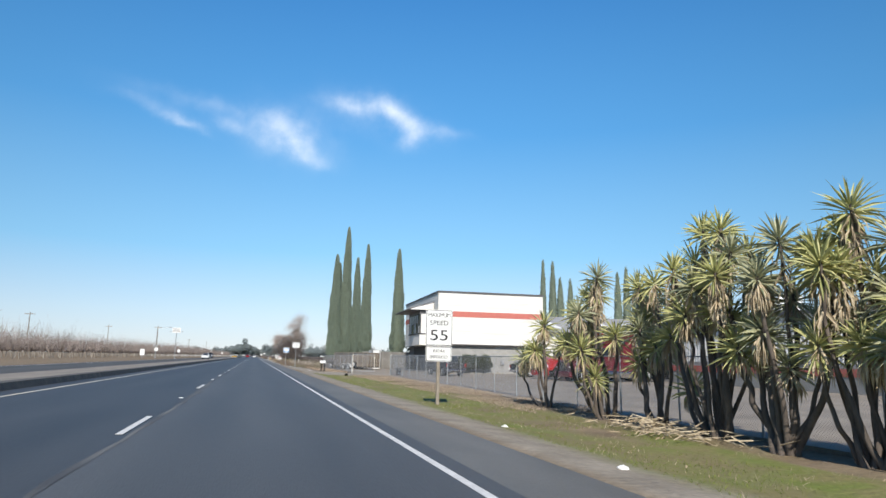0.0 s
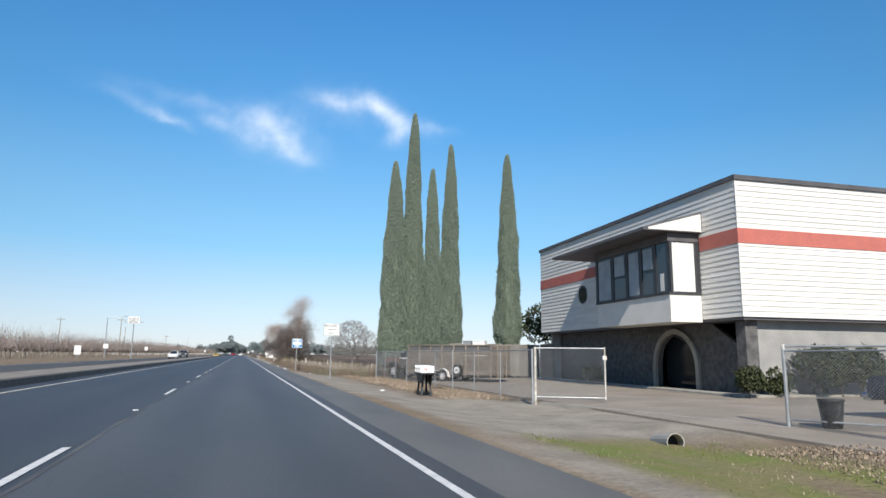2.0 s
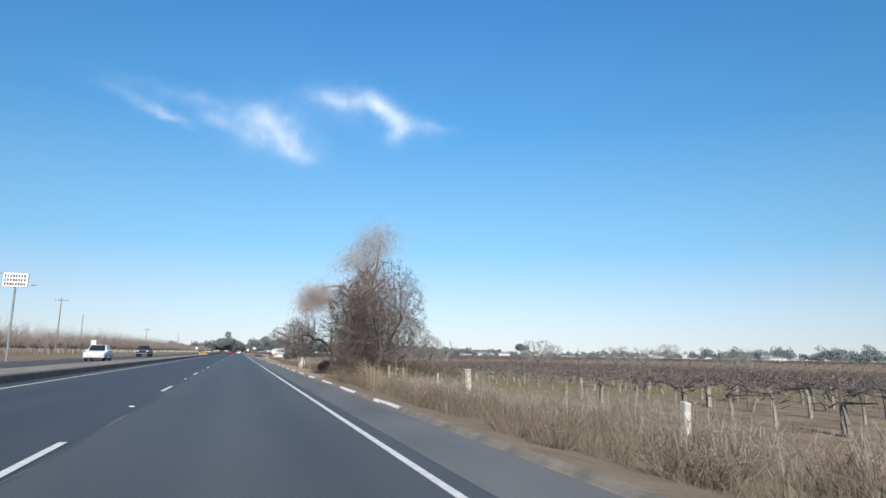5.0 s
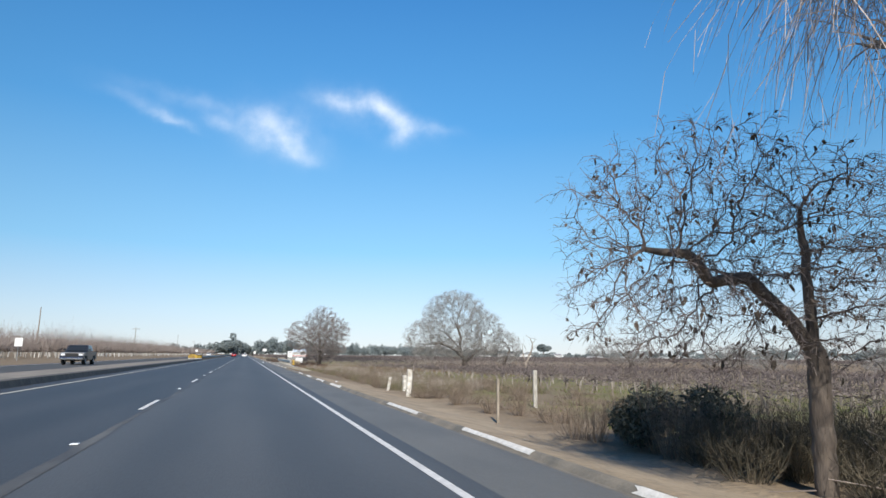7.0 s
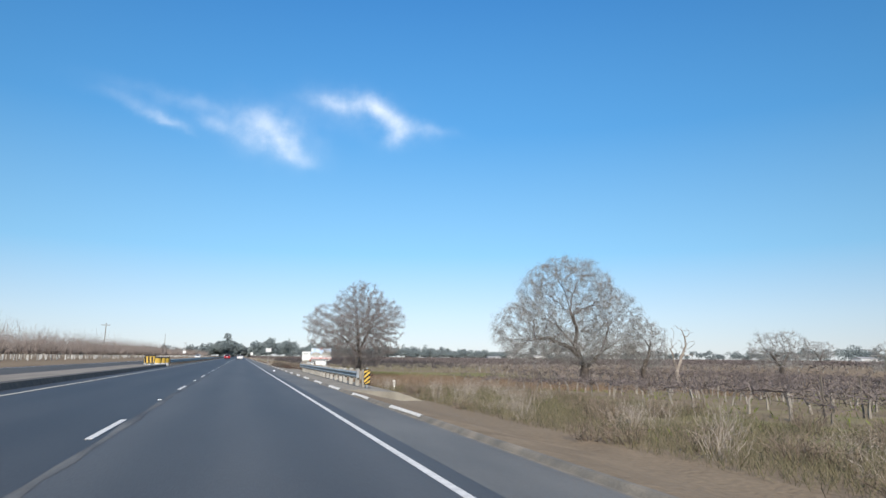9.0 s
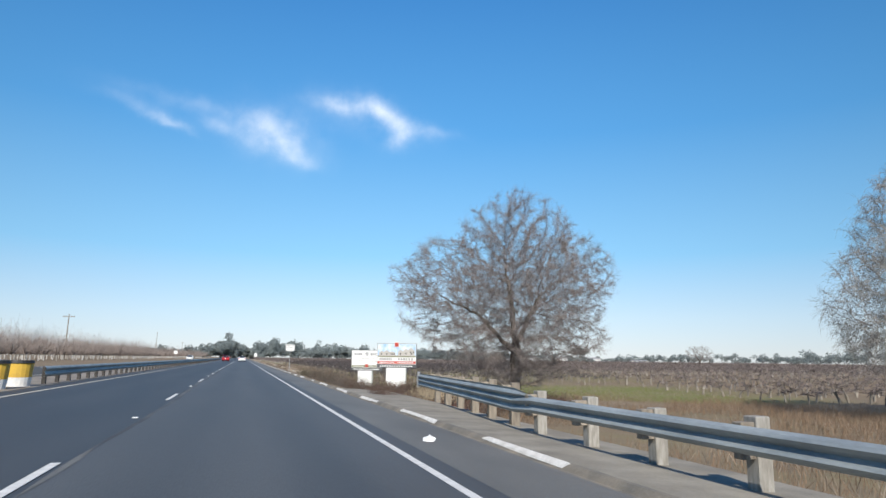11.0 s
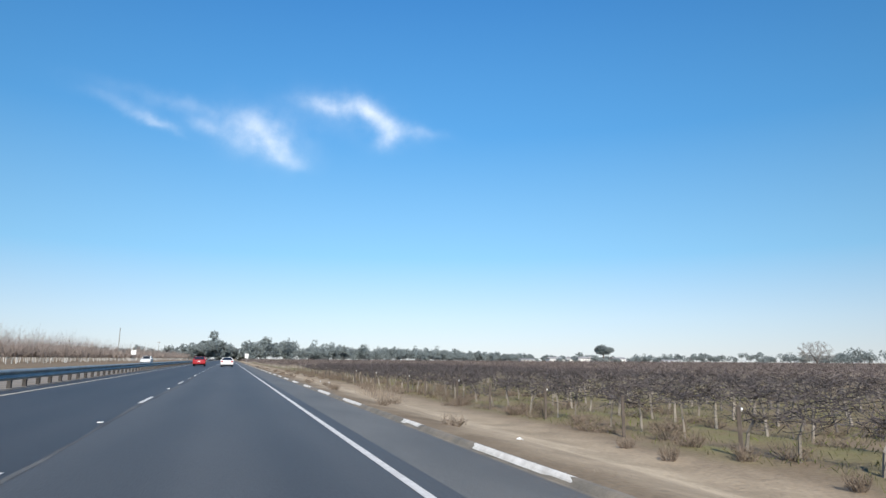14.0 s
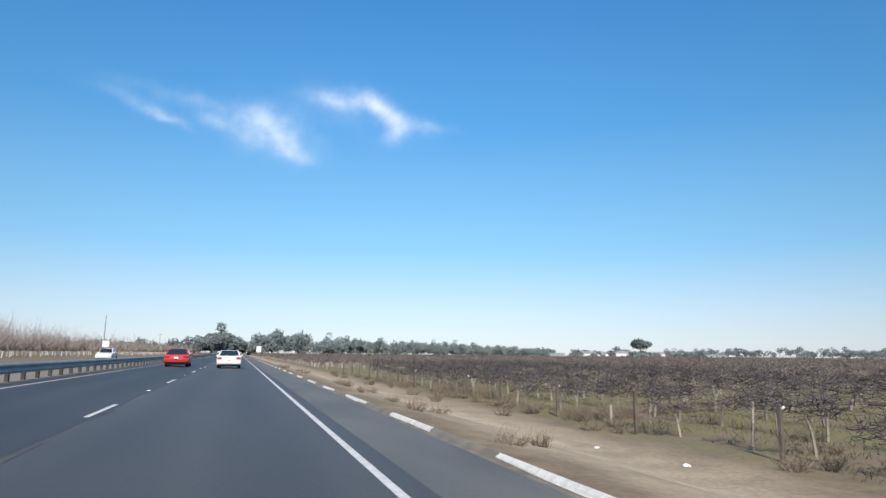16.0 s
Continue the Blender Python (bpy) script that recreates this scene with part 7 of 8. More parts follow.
def leafy(name, label, x, y, z0, h, rad, n, material, seed, trunk=0.2, category="tree", group="", squash=0.8, clump=0.22, low=0.35, flat=False):
    """A leafy crown of many small leaf tufts round several boughs."""
    t = thing(name, label, category, (x, y, z0), 0, group)
    rg = np.random.default_rng(seed)
    k = 9
    cs = rg.normal(size=(k, 3))
    cs /= np.linalg.norm(cs, axis=1, keepdims=True)
    cs *= rad * 0.55
    cs[:, 2] = np.abs(cs[:, 2]) * squash if flat else cs[:, 2] * squash
    cs[:, 2] += h * (low + (1 - low) * 0.5)
    which = rg.integers(0, k, n)
    d = rg.normal(size=(n, 3))
    d /= np.linalg.norm(d, axis=1, keepdims=True)
    base = cs[which] + d * (rad * 0.52 * rg.uniform(0.55, 1.05, n) ** 0.5)[:, None] * np.array([1, 1, squash])
    base = base[base[:, 2] > 0.08]
    m = len(base)
    tip = base + rg.normal(size=(m, 3)) * clump
    bv, bf = blades_np(base, tip, rg.uniform(0.5, 1.0, m) * clump, rg.normal(size=(m, 3)) * clump * 0.2, rg)
    finish("crown", mesh_np("crown", bv, bf), material, t)
    if trunk:
        segs = [(0, 0, -0.3, 0, 0, h * low, trunk, trunk * 0.7)]
        for c in cs:
            segs.append((0, 0, h * low * 0.9, *c, trunk * 0.5, trunk * 0.12))
        tube_part("trunk", segs, M_BARK, t, n=6)
    return t


leafy("evergreen_tree", "round dark-leaved tree behind the building", 24.2, 85.5, -0.3, 5.9, 2.5, 4200, M_LEAF_DARK, 101, trunk=0.16, clump=0.15)
leafy("shrub", "clipped dark green shrub at the building corner", 18.9, 58.3, -0.22, 1.2, 0.65, 1300, M_LEAF_DARK, 102, trunk=0.04, category="shrub", group="shrubs by the wall", clump=0.09, low=0.2)
leafy("shrub", "clipped dark green shrub at the building corner", 20.6, 58.6, -0.22, 1.05, 0.6, 1200, M_LEAF_DARK, 103, trunk=0.04, category="shrub", group="shrubs by the wall", clump=0.09, low=0.2)
for i in range(3):
    leafy("shrub", "broad dark hedge shrub against the grey wall", 22.6 + 1.05 * i, 58.4 - 0.05 * i, -0.22, 2.0, 1.05, 1800, M_LEAF_DARK, 110 + i, trunk=0.05, category="shrub", group="shrubs by the wall", clump=0.11, low=0.15)
leafy("shrub", "small shrub under the arched entrance wall", 19.2, 70.5, -0.22, 1.0, 0.6, 900, M_LEAF_DARK, 120, trunk=0.04, category="shrub", group="shrubs by the wall", clump=0.09, low=0.2)

# ---- yuccas ----


def rosette(rg, c, axis, R, n):
    """Stiff sword leaves round a stem end; the older ones bend down."""
    k = np.arange(n)
    a = 2.39996 * k + rg.uniform(-0.2, 0.2, n)
    pol = np.arccos(1 - 1.55 * (k + 0.5) / n) + rg.normal(size=n) * 0.08
    ax = np.asarray(axis) / np.linalg.norm(axis)
    s1 = np.cross(ax, [0.3, 0.9, 0.1])
    s1 /= np.linalg.norm(s1)
    s2 = np.cross(ax, s1)
    d = ax * np.cos(pol)[:, None] + (s1 * np.cos(a)[:, None] + s2 * np.sin(a)[:, None]) * np.sin(pol)[:, None]
    base = np.asarray(c) + d * 0.05 - ax * (pol * 0.1)[:, None]
    L = R * rg.uniform(0.8, 1.08, n) * (0.75 + 0.25 * np.sin(pol))
    tip = base + d * L[:, None] + np.array([0, 0, -0.07]) * (L * np.sin(pol) ** 2)[:, None]
    return blades_np(base, tip, rg.uniform(0.04, 0.058, n), np.array([0, 0, 0.035]) * np.ones((n, 1)), rg)


def skirt(rg, c, axis, length, m):
    """Dead leaves hanging down round the stem below a rosette."""
    base = c - np.asarray(axis) * (0.08 + rg.uniform(0, 1, m) * length)[:, None]
    aa = rg.uniform(0, 6.28, m)
    out = np.stack([np.cos(aa), np.sin(aa), np.zeros(m)], axis=1)
    tip = base + out * rg.uniform(0.08, 0.26, m)[:, None] + np.array([0, 0, -1]) * rg.uniform(0.35, 0.6, m)[:, None]
    return blades_np(base, tip, rg.uniform(0.035, 0.055, m), out * 0.08, rg)


def yucca(x, y, seed, heads):
    """heads: rows of (shift along the fence, height) of each rosette."""
    z0 = gz(x, y) - 0.02
    t = thing("yucca", "multi-stemmed yucca with spiky rosettes by the fence", "yucca", (x, y, z0), 0, group="yuccas along the fence")
    rg = np.random.default_rng(seed)
    low = [(dy + rg.uniform(-0.9, 0.9), max(hz - rg.uniform(0.5, 1.5), 1.7)) for dy, hz in heads if hz > 2.2 for _ in range(2 if hz > 3.6 else 1)]
    for i, (dy, hz) in enumerate(list(heads) + low):
        hz = hz - z0
        dx = rg.uniform(-0.35, 0.25) if i < len(heads) else rg.uniform(-0.75, 0.1)
        p0 = np.array([rg.uniform(-0.3, 0.3), 0.12 * dy + rg.uniform(-0.22, 0.22), -0.15])
        p2 = np.array([dx, dy, hz])
        p1 = np.array([dx * 0.8 + rg.uniform(-0.25, 0.25), dy * 1.15 + rg.uniform(-0.3, 0.3), hz * 0.4])
        n = 8
        pts = []
        for k in range(n + 1):
            u = k / n
            pts.append(p0 * (1 - u) ** 2 + 2 * p1 * u * (1 - u) + p2 * u * u + rg.normal(size=3) * 0.025 * (0 < k < n))
        r0 = rg.uniform(0.045, 0.08)
        finish("stem", chain_mesh("stem", pts, [r0 * (1 - 0.45 * k / n) * (1.3 if k == 0 else 1) for k in range(n + 1)], 9), M_BARK_DARK, t, smooth=True)
        ax = (pts[-1] - pts[-2]) / np.linalg.norm(pts[-1] - pts[-2]) + np.array([-0.3, -0.5, 0.0])
        ax /= np.linalg.norm(ax)
        dead = hz < 1.4 and i % 2 == 0
        bv, bf = rosette(rg, p2, ax, rg.uniform(0.52, 0.7), 62)
        rose = finish("rosette", mesh_np("rosette", bv, bf), M_YUCCA_DEAD if dead else (M_YUCCA if rg.uniform() < 0.6 else M_YUCCA_GREY), t)
        bv, bf = skirt(rg, p2, (pts[-1] - pts[-3]) / np.linalg.norm(pts[-1] - pts[-3]), rg.uniform(0.3, 0.9) if hz > 3.4 else 0.25, int(rg.integers(60, 90)) if i % 2 == 0 else 26)
        tagged(rose, kind="stuff")
        tagged(finish("dead_skirt", mesh_np("dead_skirt", bv, bf), M_YUCCA_DEAD, t), kind="stuff")


for i, (x, y, heads) in enumerate((
        (9.7, 9.8, ((-0.2, 2.56), (-0.6, 1.9), (1.6, 1.45), (0.7, 1.7))),
        (9.7, 6.4, ((0.0, 3.87), (0.7, 3.2), (0.5, 2.35), (-1.0, 2.07), (0.2, 3.4), (-0.1, 0.9))),
        (9.9, 3.8, ((0.8, 3.38), (-0.2, 3.4), (-0.1, 1.75), (0.5, 1.35), (-1.0, 2.0), (0.3, 2.7))),
        (9.8, 1.4, ((0.8, 3.74), (0.4, 4.43), (-0.3, 4.33), (-0.2, 3.79), (-0.9, 3.74), (1.2, 0.8))),
        (9.7, -0.5, ((0.3, 3.2), (-0.4, 3.73), (0.7, 2.77), (-0.2, 2.65), (-0.7, 2.14), (-0.35, 1.35), (0.4, 1.82))),
        (10.0, -2.2, ((0.1, 4.15), (0.3, 3.7), (-0.1, 2.96), (-0.2, 2.3), (-0.6, 2.6), (-0.6, 3.5))),
        (9.8, -4.6, ((0.3, 3.2), (-0.4, 3.7), (0.7, 2.8), (-0.7, 2.1))),
        (9.8, -6.8, ((0.3, 3.6), (-0.4, 3.2), (0.6, 2.3), (-0.7, 2.9))))):
    yucca(x, y, 200 + i, heads)

# ---- low growth, joined as stuff ----


def stuff(name, v, f, material, label, category):
    return tagged(finish(name, mesh_np(name, v, f), material), label, category, kind="stuff")


def scatter_blades(seed, n, xr, yr, hgt, width, lean, patch=None, z_off=-0.02, keep=None):
    rg = np.random.default_rng(seed)
    x, y = rg.uniform(*xr, n), rg.uniform(*yr, n)
    if patch:
        w = np.array([noise.noise((a * patch[0], b * patch[0], patch[1])) for a, b in zip(x, y)])
        k = w > patch[2]
        x, y = x[k], y[k]
    if keep is not None:
        k = keep(x, y)
        x, y = x[k], y[k]
    n = len(x)
    # gather into tufts
    x = x + rg.normal(size=n) * 0.02
    base = np.stack([x, y, ground_z(x, y) + z_off], axis=1)
    h = rg.uniform(*hgt, n)
    d = rg.normal(size=(n, 3)) * lean
    tip = base + np.stack([d[:, 0] * h, d[:, 1] * h, h], axis=1)
    return blades_np(base, tip, np.full(n, width) * rg.uniform(0.7, 1.3, n), rg.normal(size=(n, 3)) * 0.04 * h[:, None], rg)


# green verge in front of the yard
v, f = scatter_blades(301, 26000, (5.0, 9.0), (-14, 49.3), (0.02, 0.08), 0.01, 0.5, (0.5, 3, -0.1))
stuff("verge_grass", v, f, M_GREEN, "short green grass on the verge", "grass")
v, f = scatter_blades(302, 8000, (4.8, 9.6), (-14, 49), (0.03, 0.12), 0.006, 0.7, (0.8, 9, 0.05))
stuff("dry_verge_grass", v, f, M_DRY, "straw-coloured dry grass on the verge", "grass")
# tall dry grass along the old fence
v, f = scatter_blades(303, 38000, (5.7, 11.5), (88, 150), (0.12, 0.65), 0.008, 0.4, (0.35, 5, -0.12))
stuff("tall_dry_grass", v, f, M_WEED_MIX, "tall straw-coloured grass along the old fence", "grass")
v, f = scatter_blades(304, 60000, (7.6, 15.0), (190, 250), (0.08, 0.45), 0.009, 0.45, (0.3, 7, -0.3))
stuff("tall_dry_grass", v, f, M_OLIVE_WEED, "tall straw-coloured grass beside the shoulder", "grass")
v, f = scatter_blades(305, 46000, (6.4, 40.0), (246, 304), (0.15, 0.7), 0.012, 0.35, (0.12, 2, -0.12))
stuff("reddish_grass", v, f, island_mat("reddish_grass_blades", (0.28, 0.19, 0.125), (0.13, 0.095, 0.066), through_light=0.1), "rusty brown tall grass behind the guardrail", "grass")
v, f = scatter_blades(306, 9000, (4.5, 8.5), (296, 470), (0.03, 0.12), 0.004, 0.6, (0.9, 12, 0.3))
stuff("roadside_grass", v, f, M_DRY_GREY, "sparse dry grass on the dirt verge", "grass")
v, f = scatter_blades(307, 16000, (9.0, 44.0), (302, 325), (0.04, 0.14), 0.02, 0.4)
stuff("green_patch", v, f, M_GREEN, "bright green grass patch behind the boards", "grass")
v, f = scatter_blades(308, 420, (6.7, 8.2), (361, 367), (0.3, 1.0), 0.008, 0.25)
stuff("reed_tuft", v, f, M_DRY_GREY, "pale dry reed tuft on the verge", "grass")
v, f = scatter_blades(309, 12000, (9.0, 60.0), (140, 250), (0.06, 0.25), 0.04, 0.4, (0.2, 6, 0.0))
stuff("field_grass", v, f, M_GREEN, "low green growth between the vines", "grass")
v, f = scatter_blades(310, 9000, (12.0, 50.0), (326, 420), (0.05, 0.2), 0.03, 0.5, (0.3, 16, 0.05))
stuff("field_grass", v, f, M_GREEN, "low green growth under the vines", "grass")


v, f = scatter_blades(312, 24000, (9.0, 50.0), (255, 335), (0.08, 0.4), 0.014, 0.35, (0.11, 31, -0.1))
stuff("field_weeds", v, f, M_DRY_GREY, "dry grey-brown weeds in patches across the field", "grass")


def scrub(seed, centres, name, label, material, twigs=60, up=0.7, r=0.006):
    """Low twiggy bushes."""
    rg = np.random.default_rng(seed)
    segs = []
    for x, y, rad, h in centres:
        z = gz(x, y)
        for k in range(twigs):
            a, b = rg.uniform(0, 6.28), rad * rg.uniform(0, 1) ** 0.5
            p = np.array([x + b * 0.4 * math.cos(a), y + b * 0.4 * math.sin(a), z - 0.03])
            e = np.array([x + b * math.cos(a), y + b * math.sin(a), z + h * rg.uniform(0.45, 1.0)])
            m = (p + e) / 2 + rg.normal(size=3) * 0.1 * rad
            segs += [(*p, *m, r, r * 0.8), (*m, *e, r * 0.8, r * 0.4)]
            for j in range(3):
                q = m + (e - m) * rg.uniform(0, 1)
                s = q + rg.normal(size=3) * 0.22 * rad + np.array([0, 0, 0.08])
                segs.append((*q, *s, r * 0.5, r * 0.3))
    v, f = tubes_np(np.asarray(segs) * np.array([1, 1, 1, 1, 1, 1, 1.3, 1.3]), 2)
    return stuff(name, v, f, material, label, "scrub")


rg = np.random.default_rng(5)
c = [(rg.uniform(5.2, 8.5), rg.uniform(88, 150), rg.uniform(0.4, 0.9), rg.uniform(0.4, 0.9)) for _ in range(60)]
scrub(1, c, "roadside_scrub", "dry brown scrub along the old fence", M_SCRUB)
c = [(rg.uniform(8.8, 14.5), rg.uniform(151, 172), rg.uniform(0.7, 1.5), rg.uniform(0.5, 1.4)) for _ in range(80)]
scrub(2, c, "undergrowth", "tangled dry undergrowth beneath the willows", M_DARK_WEED, twigs=70, r=0.005)
c = [(rg.uniform(7.5, 15), rg.uniform(176, 250), rg.uniform(0.4, 1.0), rg.uniform(0.25, 0.7)) for _ in range(110)]
scrub(3, c, "roadside_scrub", "dry brown scrub on the field edge", M_SCRUB)
c = [(rg.uniform(7.5, 15), rg.uniform(284, 305), rg.uniform(0.6, 1.2), rg.uniform(0.4, 0.9)) for _ in range(80)]
scrub(4, c, "bramble", "dark reddish bramble bank near the boards", island_mat("bramble", (0.14, 0.075, 0.055), (0.065, 0.045, 0.036)), twigs=110, r=0.008)
lx, ly = rg.uniform(4.4, 14, 42000), rg.uniform(283, 306, 42000)
k = lx > 4.4 + 1.2 * np.abs(np.sin(ly * 0.4)) * (ly < 290)
lx, ly = lx[k], ly[k]
lb = np.stack([lx, ly, ground_z(lx, ly) + rg.uniform(0.05, 0.75, len(lx)) * (0.65 + 0.4 * np.sin(lx * 1.3 + ly)) * (1 + 0.5 * sm(7, 11, lx))], axis=1)
v, f = blades_np(lb, lb + rg.normal(size=(len(lx), 3)) * 0.03, np.full(len(lx), 0.034), rg.normal(size=(len(lx), 3)) * 0.01, rg)
stuff("bramble_leaves", v, f, island_mat("bramble_leaves", (0.15, 0.11, 0.088), (0.05, 0.05, 0.037), rough=0.55, spec=0.4), "small dull red and green bramble leaves", "leaves")
c = [(rg.uniform(4.9, 14), rg.uniform(283, 306), rg.uniform(0.5, 1.0), rg.uniform(0.3, 0.65)) for _ in range(60)]
scrub(14, c, "bramble", "arching reddish bramble stems", bpy.data.materials["bramble"], twigs=60, r=0.004)
c = [(rg.uniform(4.9, 7.5), rg.uniform(300, 326), rg.uniform(0.3, 0.8), rg.uniform(0.25, 0.6)) for _ in range(46)]
scrub(5, c, "roadside_scrub", "low dark scrub on the dirt verge", M_DARK_WEED, twigs=110)
c = [(rg.uniform(4.6, 6.2), rg.uniform(330, 460), rg.uniform(0.2, 0.5), rg.uniform(0.08, 0.2)) for _ in range(30)]
scrub(6, c, "low_weeds", "low dry weeds on the dirt verge", M_SCRUB, twigs=50)
c = [(rg.uniform(9.4, 11.4), rg.uniform(326, 460), rg.uniform(0.25, 0.6), rg.uniform(0.1, 0.35)) for _ in range(45)]
scrub(7, c, "low_weeds", "dry weeds along the vineyard edge", M_SCRUB, twigs=60)
c = [(9.6 + 0.35 * i, 85.9, 0.5, 1.0) for i in range(4)]
scrub(8, c, "dry_shrub", "dry brown shrub at the cypress foot", M_SCRUB, twigs=90, r=0.004)
c = [(rg.uniform(10.6, 13.0), rg.uniform(305, 309), 0.5, 0.8) for _ in range(8)]
scrub(9, c, "dry_shrub", "dark twiggy brush before the boards", M_SCRUB, twigs=80)

c = [(6.9, 146.8, 0.7, 1.7), (7.6, 147.6, 0.6, 1.4), (6.4, 141.8, 0.5, 1.1), (8.2, 144.4, 0.7, 1.5), (7.9, 139.0, 0.5, 1.2)]
scrub(11, c, "tall_weeds", "tall pale dry weed stalks by the old fence", M_DRY, twigs=42, r=0.007)
c = [(rg.uniform(8, 13), rg.uniform(190, 250), rg.uniform(0.4, 0.9), rg.uniform(0.4, 0.95)) for _ in range(70)]
scrub(13, c, "grey_weeds", "thin pale grey weed stalks in the field edge", M_WEED_GREY, twigs=46, r=0.004)
c = [(rg.uniform(7.0, 11), rg.uniform(90, 150), rg.uniform(0.4, 0.8), rg.uniform(0.5, 1.1)) for _ in range(110)]
scrub(15, c, "grey_weeds", "thin pale grey weed stalks by the old fence", M_WEED_GREY, twigs=46, r=0.004)
c = [(rg.uniform(7.4, 11.5), rg.uniform(152.5, 162), rg.uniform(0.6, 1.1), rg.uniform(0.7, 1.7)) for _ in range(46)]
scrub(16, c, "undergrowth", "tall dark tangle of brush beneath the bare trees", M_DARK_WEED, twigs=120, r=0.006)
c = [(rg.uniform(7.4, 10.5), rg.uniform(164.5, 170), rg.uniform(0.5, 0.9), rg.uniform(0.5, 1.1)) for _ in range(34)]
scrub(17, c, "undergrowth", "brown bramble tangle round the crooked tree", M_DARK_WEED, twigs=110, r=0.005)
for i, (x, y, h, rad) in enumerate(((7.7, 171.6, 1.1, 0.6), (8.4, 172.4, 1.25, 0.7), (8.9, 170.8, 1.3, 0.75), (9.6, 172.0, 1.2, 0.7))):
    leafy("shrub", "sparse grey-green wild shrub at the field edge", x, y, gz(x, y), h, rad, 1500, M_SHRUB_GREY, 140 + i, trunk=0.03, category="shrub", group="wild shrubs by the road", clump=0.06, low=0.1)
c = [(rg.uniform(7.2, 10.2), rg.uniform(169.5, 174), rg.uniform(0.5, 0.9), rg.uniform(0.7, 1.35)) for _ in range(16)]
scrub(19, c, "undergrowth", "thin grey brush mixed into the wild shrubs", M_SCRUB, twigs=80, r=0.004)
v, f = scatter_blades(313, 9000, (6.2, 8.8), (149, 158), (0.05, 0.22), 0.008, 0.45, (0.5, 41, -0.1))
stuff("verge_grass", v, f, M_GREEN, "fresh green grass under the bare trees", "grass")
c = [(rg.uniform(8.2, 10.2), rg.uniform(286.5, 291), rg.uniform(0.3, 0.6), rg.uniform(0.9, 1.6)) for _ in range(26)]
scrub(18, c, "tall_weeds", "tan stand of tall dry weeds beside the rail end", M_DRY, twigs=60, r=0.006)
# fallen dry canes near the willow
rgc = np.random.default_rng(77)
segs = []
for k in range(46):
    x, y = rgc.uniform(6.2, 7.6), rgc.uniform(142.0, 145.5)
    a = rgc.normal() * 0.25 + 0.35
    L = rgc.uniform(0.8, 2.0)
    z = gz(x, y) + rgc.uniform(0.02, 0.25)
    segs.append((x, y, z, x + L * math.cos(a), y + L * math.sin(a), z + L * rgc.uniform(0.1, 0.45), 0.009, 0.005))
v, f = tubes_np(segs, 4)
stuff("dry_canes", v, f, M_DRY, "pile of pale dry canes in the grass", "canes")
# fallen branches under the willow
segs = []
for k in range(80):
    x, y = rgc.uniform(7.2, 10.2), rgc.uniform(161.5, 167.5)
    a = rgc.uniform(0, 6.28)
    L = rgc.uniform(0.3, 1.3)
    z = gz(x, y) + rgc.uniform(0.0, 0.35)
    segs.append((x, y, z, x + L * math.cos(a), y + L * math.sin(a), z + L * rgc.uniform(-0.05, 0.5), rgc.uniform(0.006, 0.022), 0.005))
v, f = tubes_np(segs, 5)
stuff("fallen_branches", v, f, M_TWIG, "fallen broken branches under the willow", "branches")

# fallen leaves and small stones along the yard fence


def litter(seed, n, xr, yr, size, patch):
    rg = np.random.default_rng(seed)
    x, y = rg.uniform(*xr, n), rg.uniform(*yr, n)
    w = np.array([noise.noise((a * 0.5, b * 0.35, patch)) for a, b in zip(x, y)])
    k = w > -0.25
    x, y = x[k], y[k]
    n = len(x)
    base = np.stack([x, y, ground_z(x, y) + rg.uniform(0.0, 0.09, n)], axis=1)
    d = rg.normal(size=(n, 3))
    d[:, 2] = np.abs(d[:, 2]) * 0.5
    d /= np.linalg.norm(d, axis=1, keepdims=True)
    s = rg.uniform(*size, n)
    return blades_np(base, base + d * s[:, None], s * 0.75, np.array([0, 0, 0.02]) * np.ones((n, 1)), rg)


v, f = litter(1, 34000, (8.2, 11.2), (8, 47), (0.014, 0.048), 2.0)
stuff("leaf_litter", v, f, M_LITTER, "drift of dry fallen leaves along the fence", "leaves")
v, f = litter(2, 30000, (7.3, 9.9), (60.5, 87), (0.011, 0.034), 4.0)
stuff("leaf_litter", v, f, M_LITTER, "drift of dry fallen leaves below the cypresses", "leaves")
v, f = litter(5, 1100, (7.3, 9.9), (60.5, 87), (0.05, 0.09), 4.0)
stuff("broad_leaf_litter", v, f, M_LITTER_BROAD, "broad pale curled leaves among the leaf drift", "leaves")
v, f = litter(3, 260, (5.2, 9.0), (-12, 47), (0.02, 0.05), 7.0)
stuff("straw_bits", v, f, M_YUCCA_DEAD, "scattered dead leaf blades on the grass", "leaves")
rgl = np.random.default_rng(8)
n = 300
bx, by = rgl.normal(size=n) * 0.3 + 8.9, rgl.normal(size=n) * 1.2 + 2.6
base = np.stack([bx, by, ground_z(bx, by) + rgl.uniform(0.0, 0.3, n)], axis=1)
d = rgl.normal(size=(n, 3)) * np.array([1, 1, 0.25])
d /= np.linalg.norm(d, axis=1, keepdims=True)
v, f = blades_np(base, base + d * rgl.uniform(0.2, 0.5, n)[:, None], np.full(n, 0.03), np.zeros((n, 3)), rgl)
stuff("dead_leaf_pile", v, f, M_YUCCA_DEAD, "heap of dead yucca leaves on the grass", "leaves")

# ---- old fence posts ----


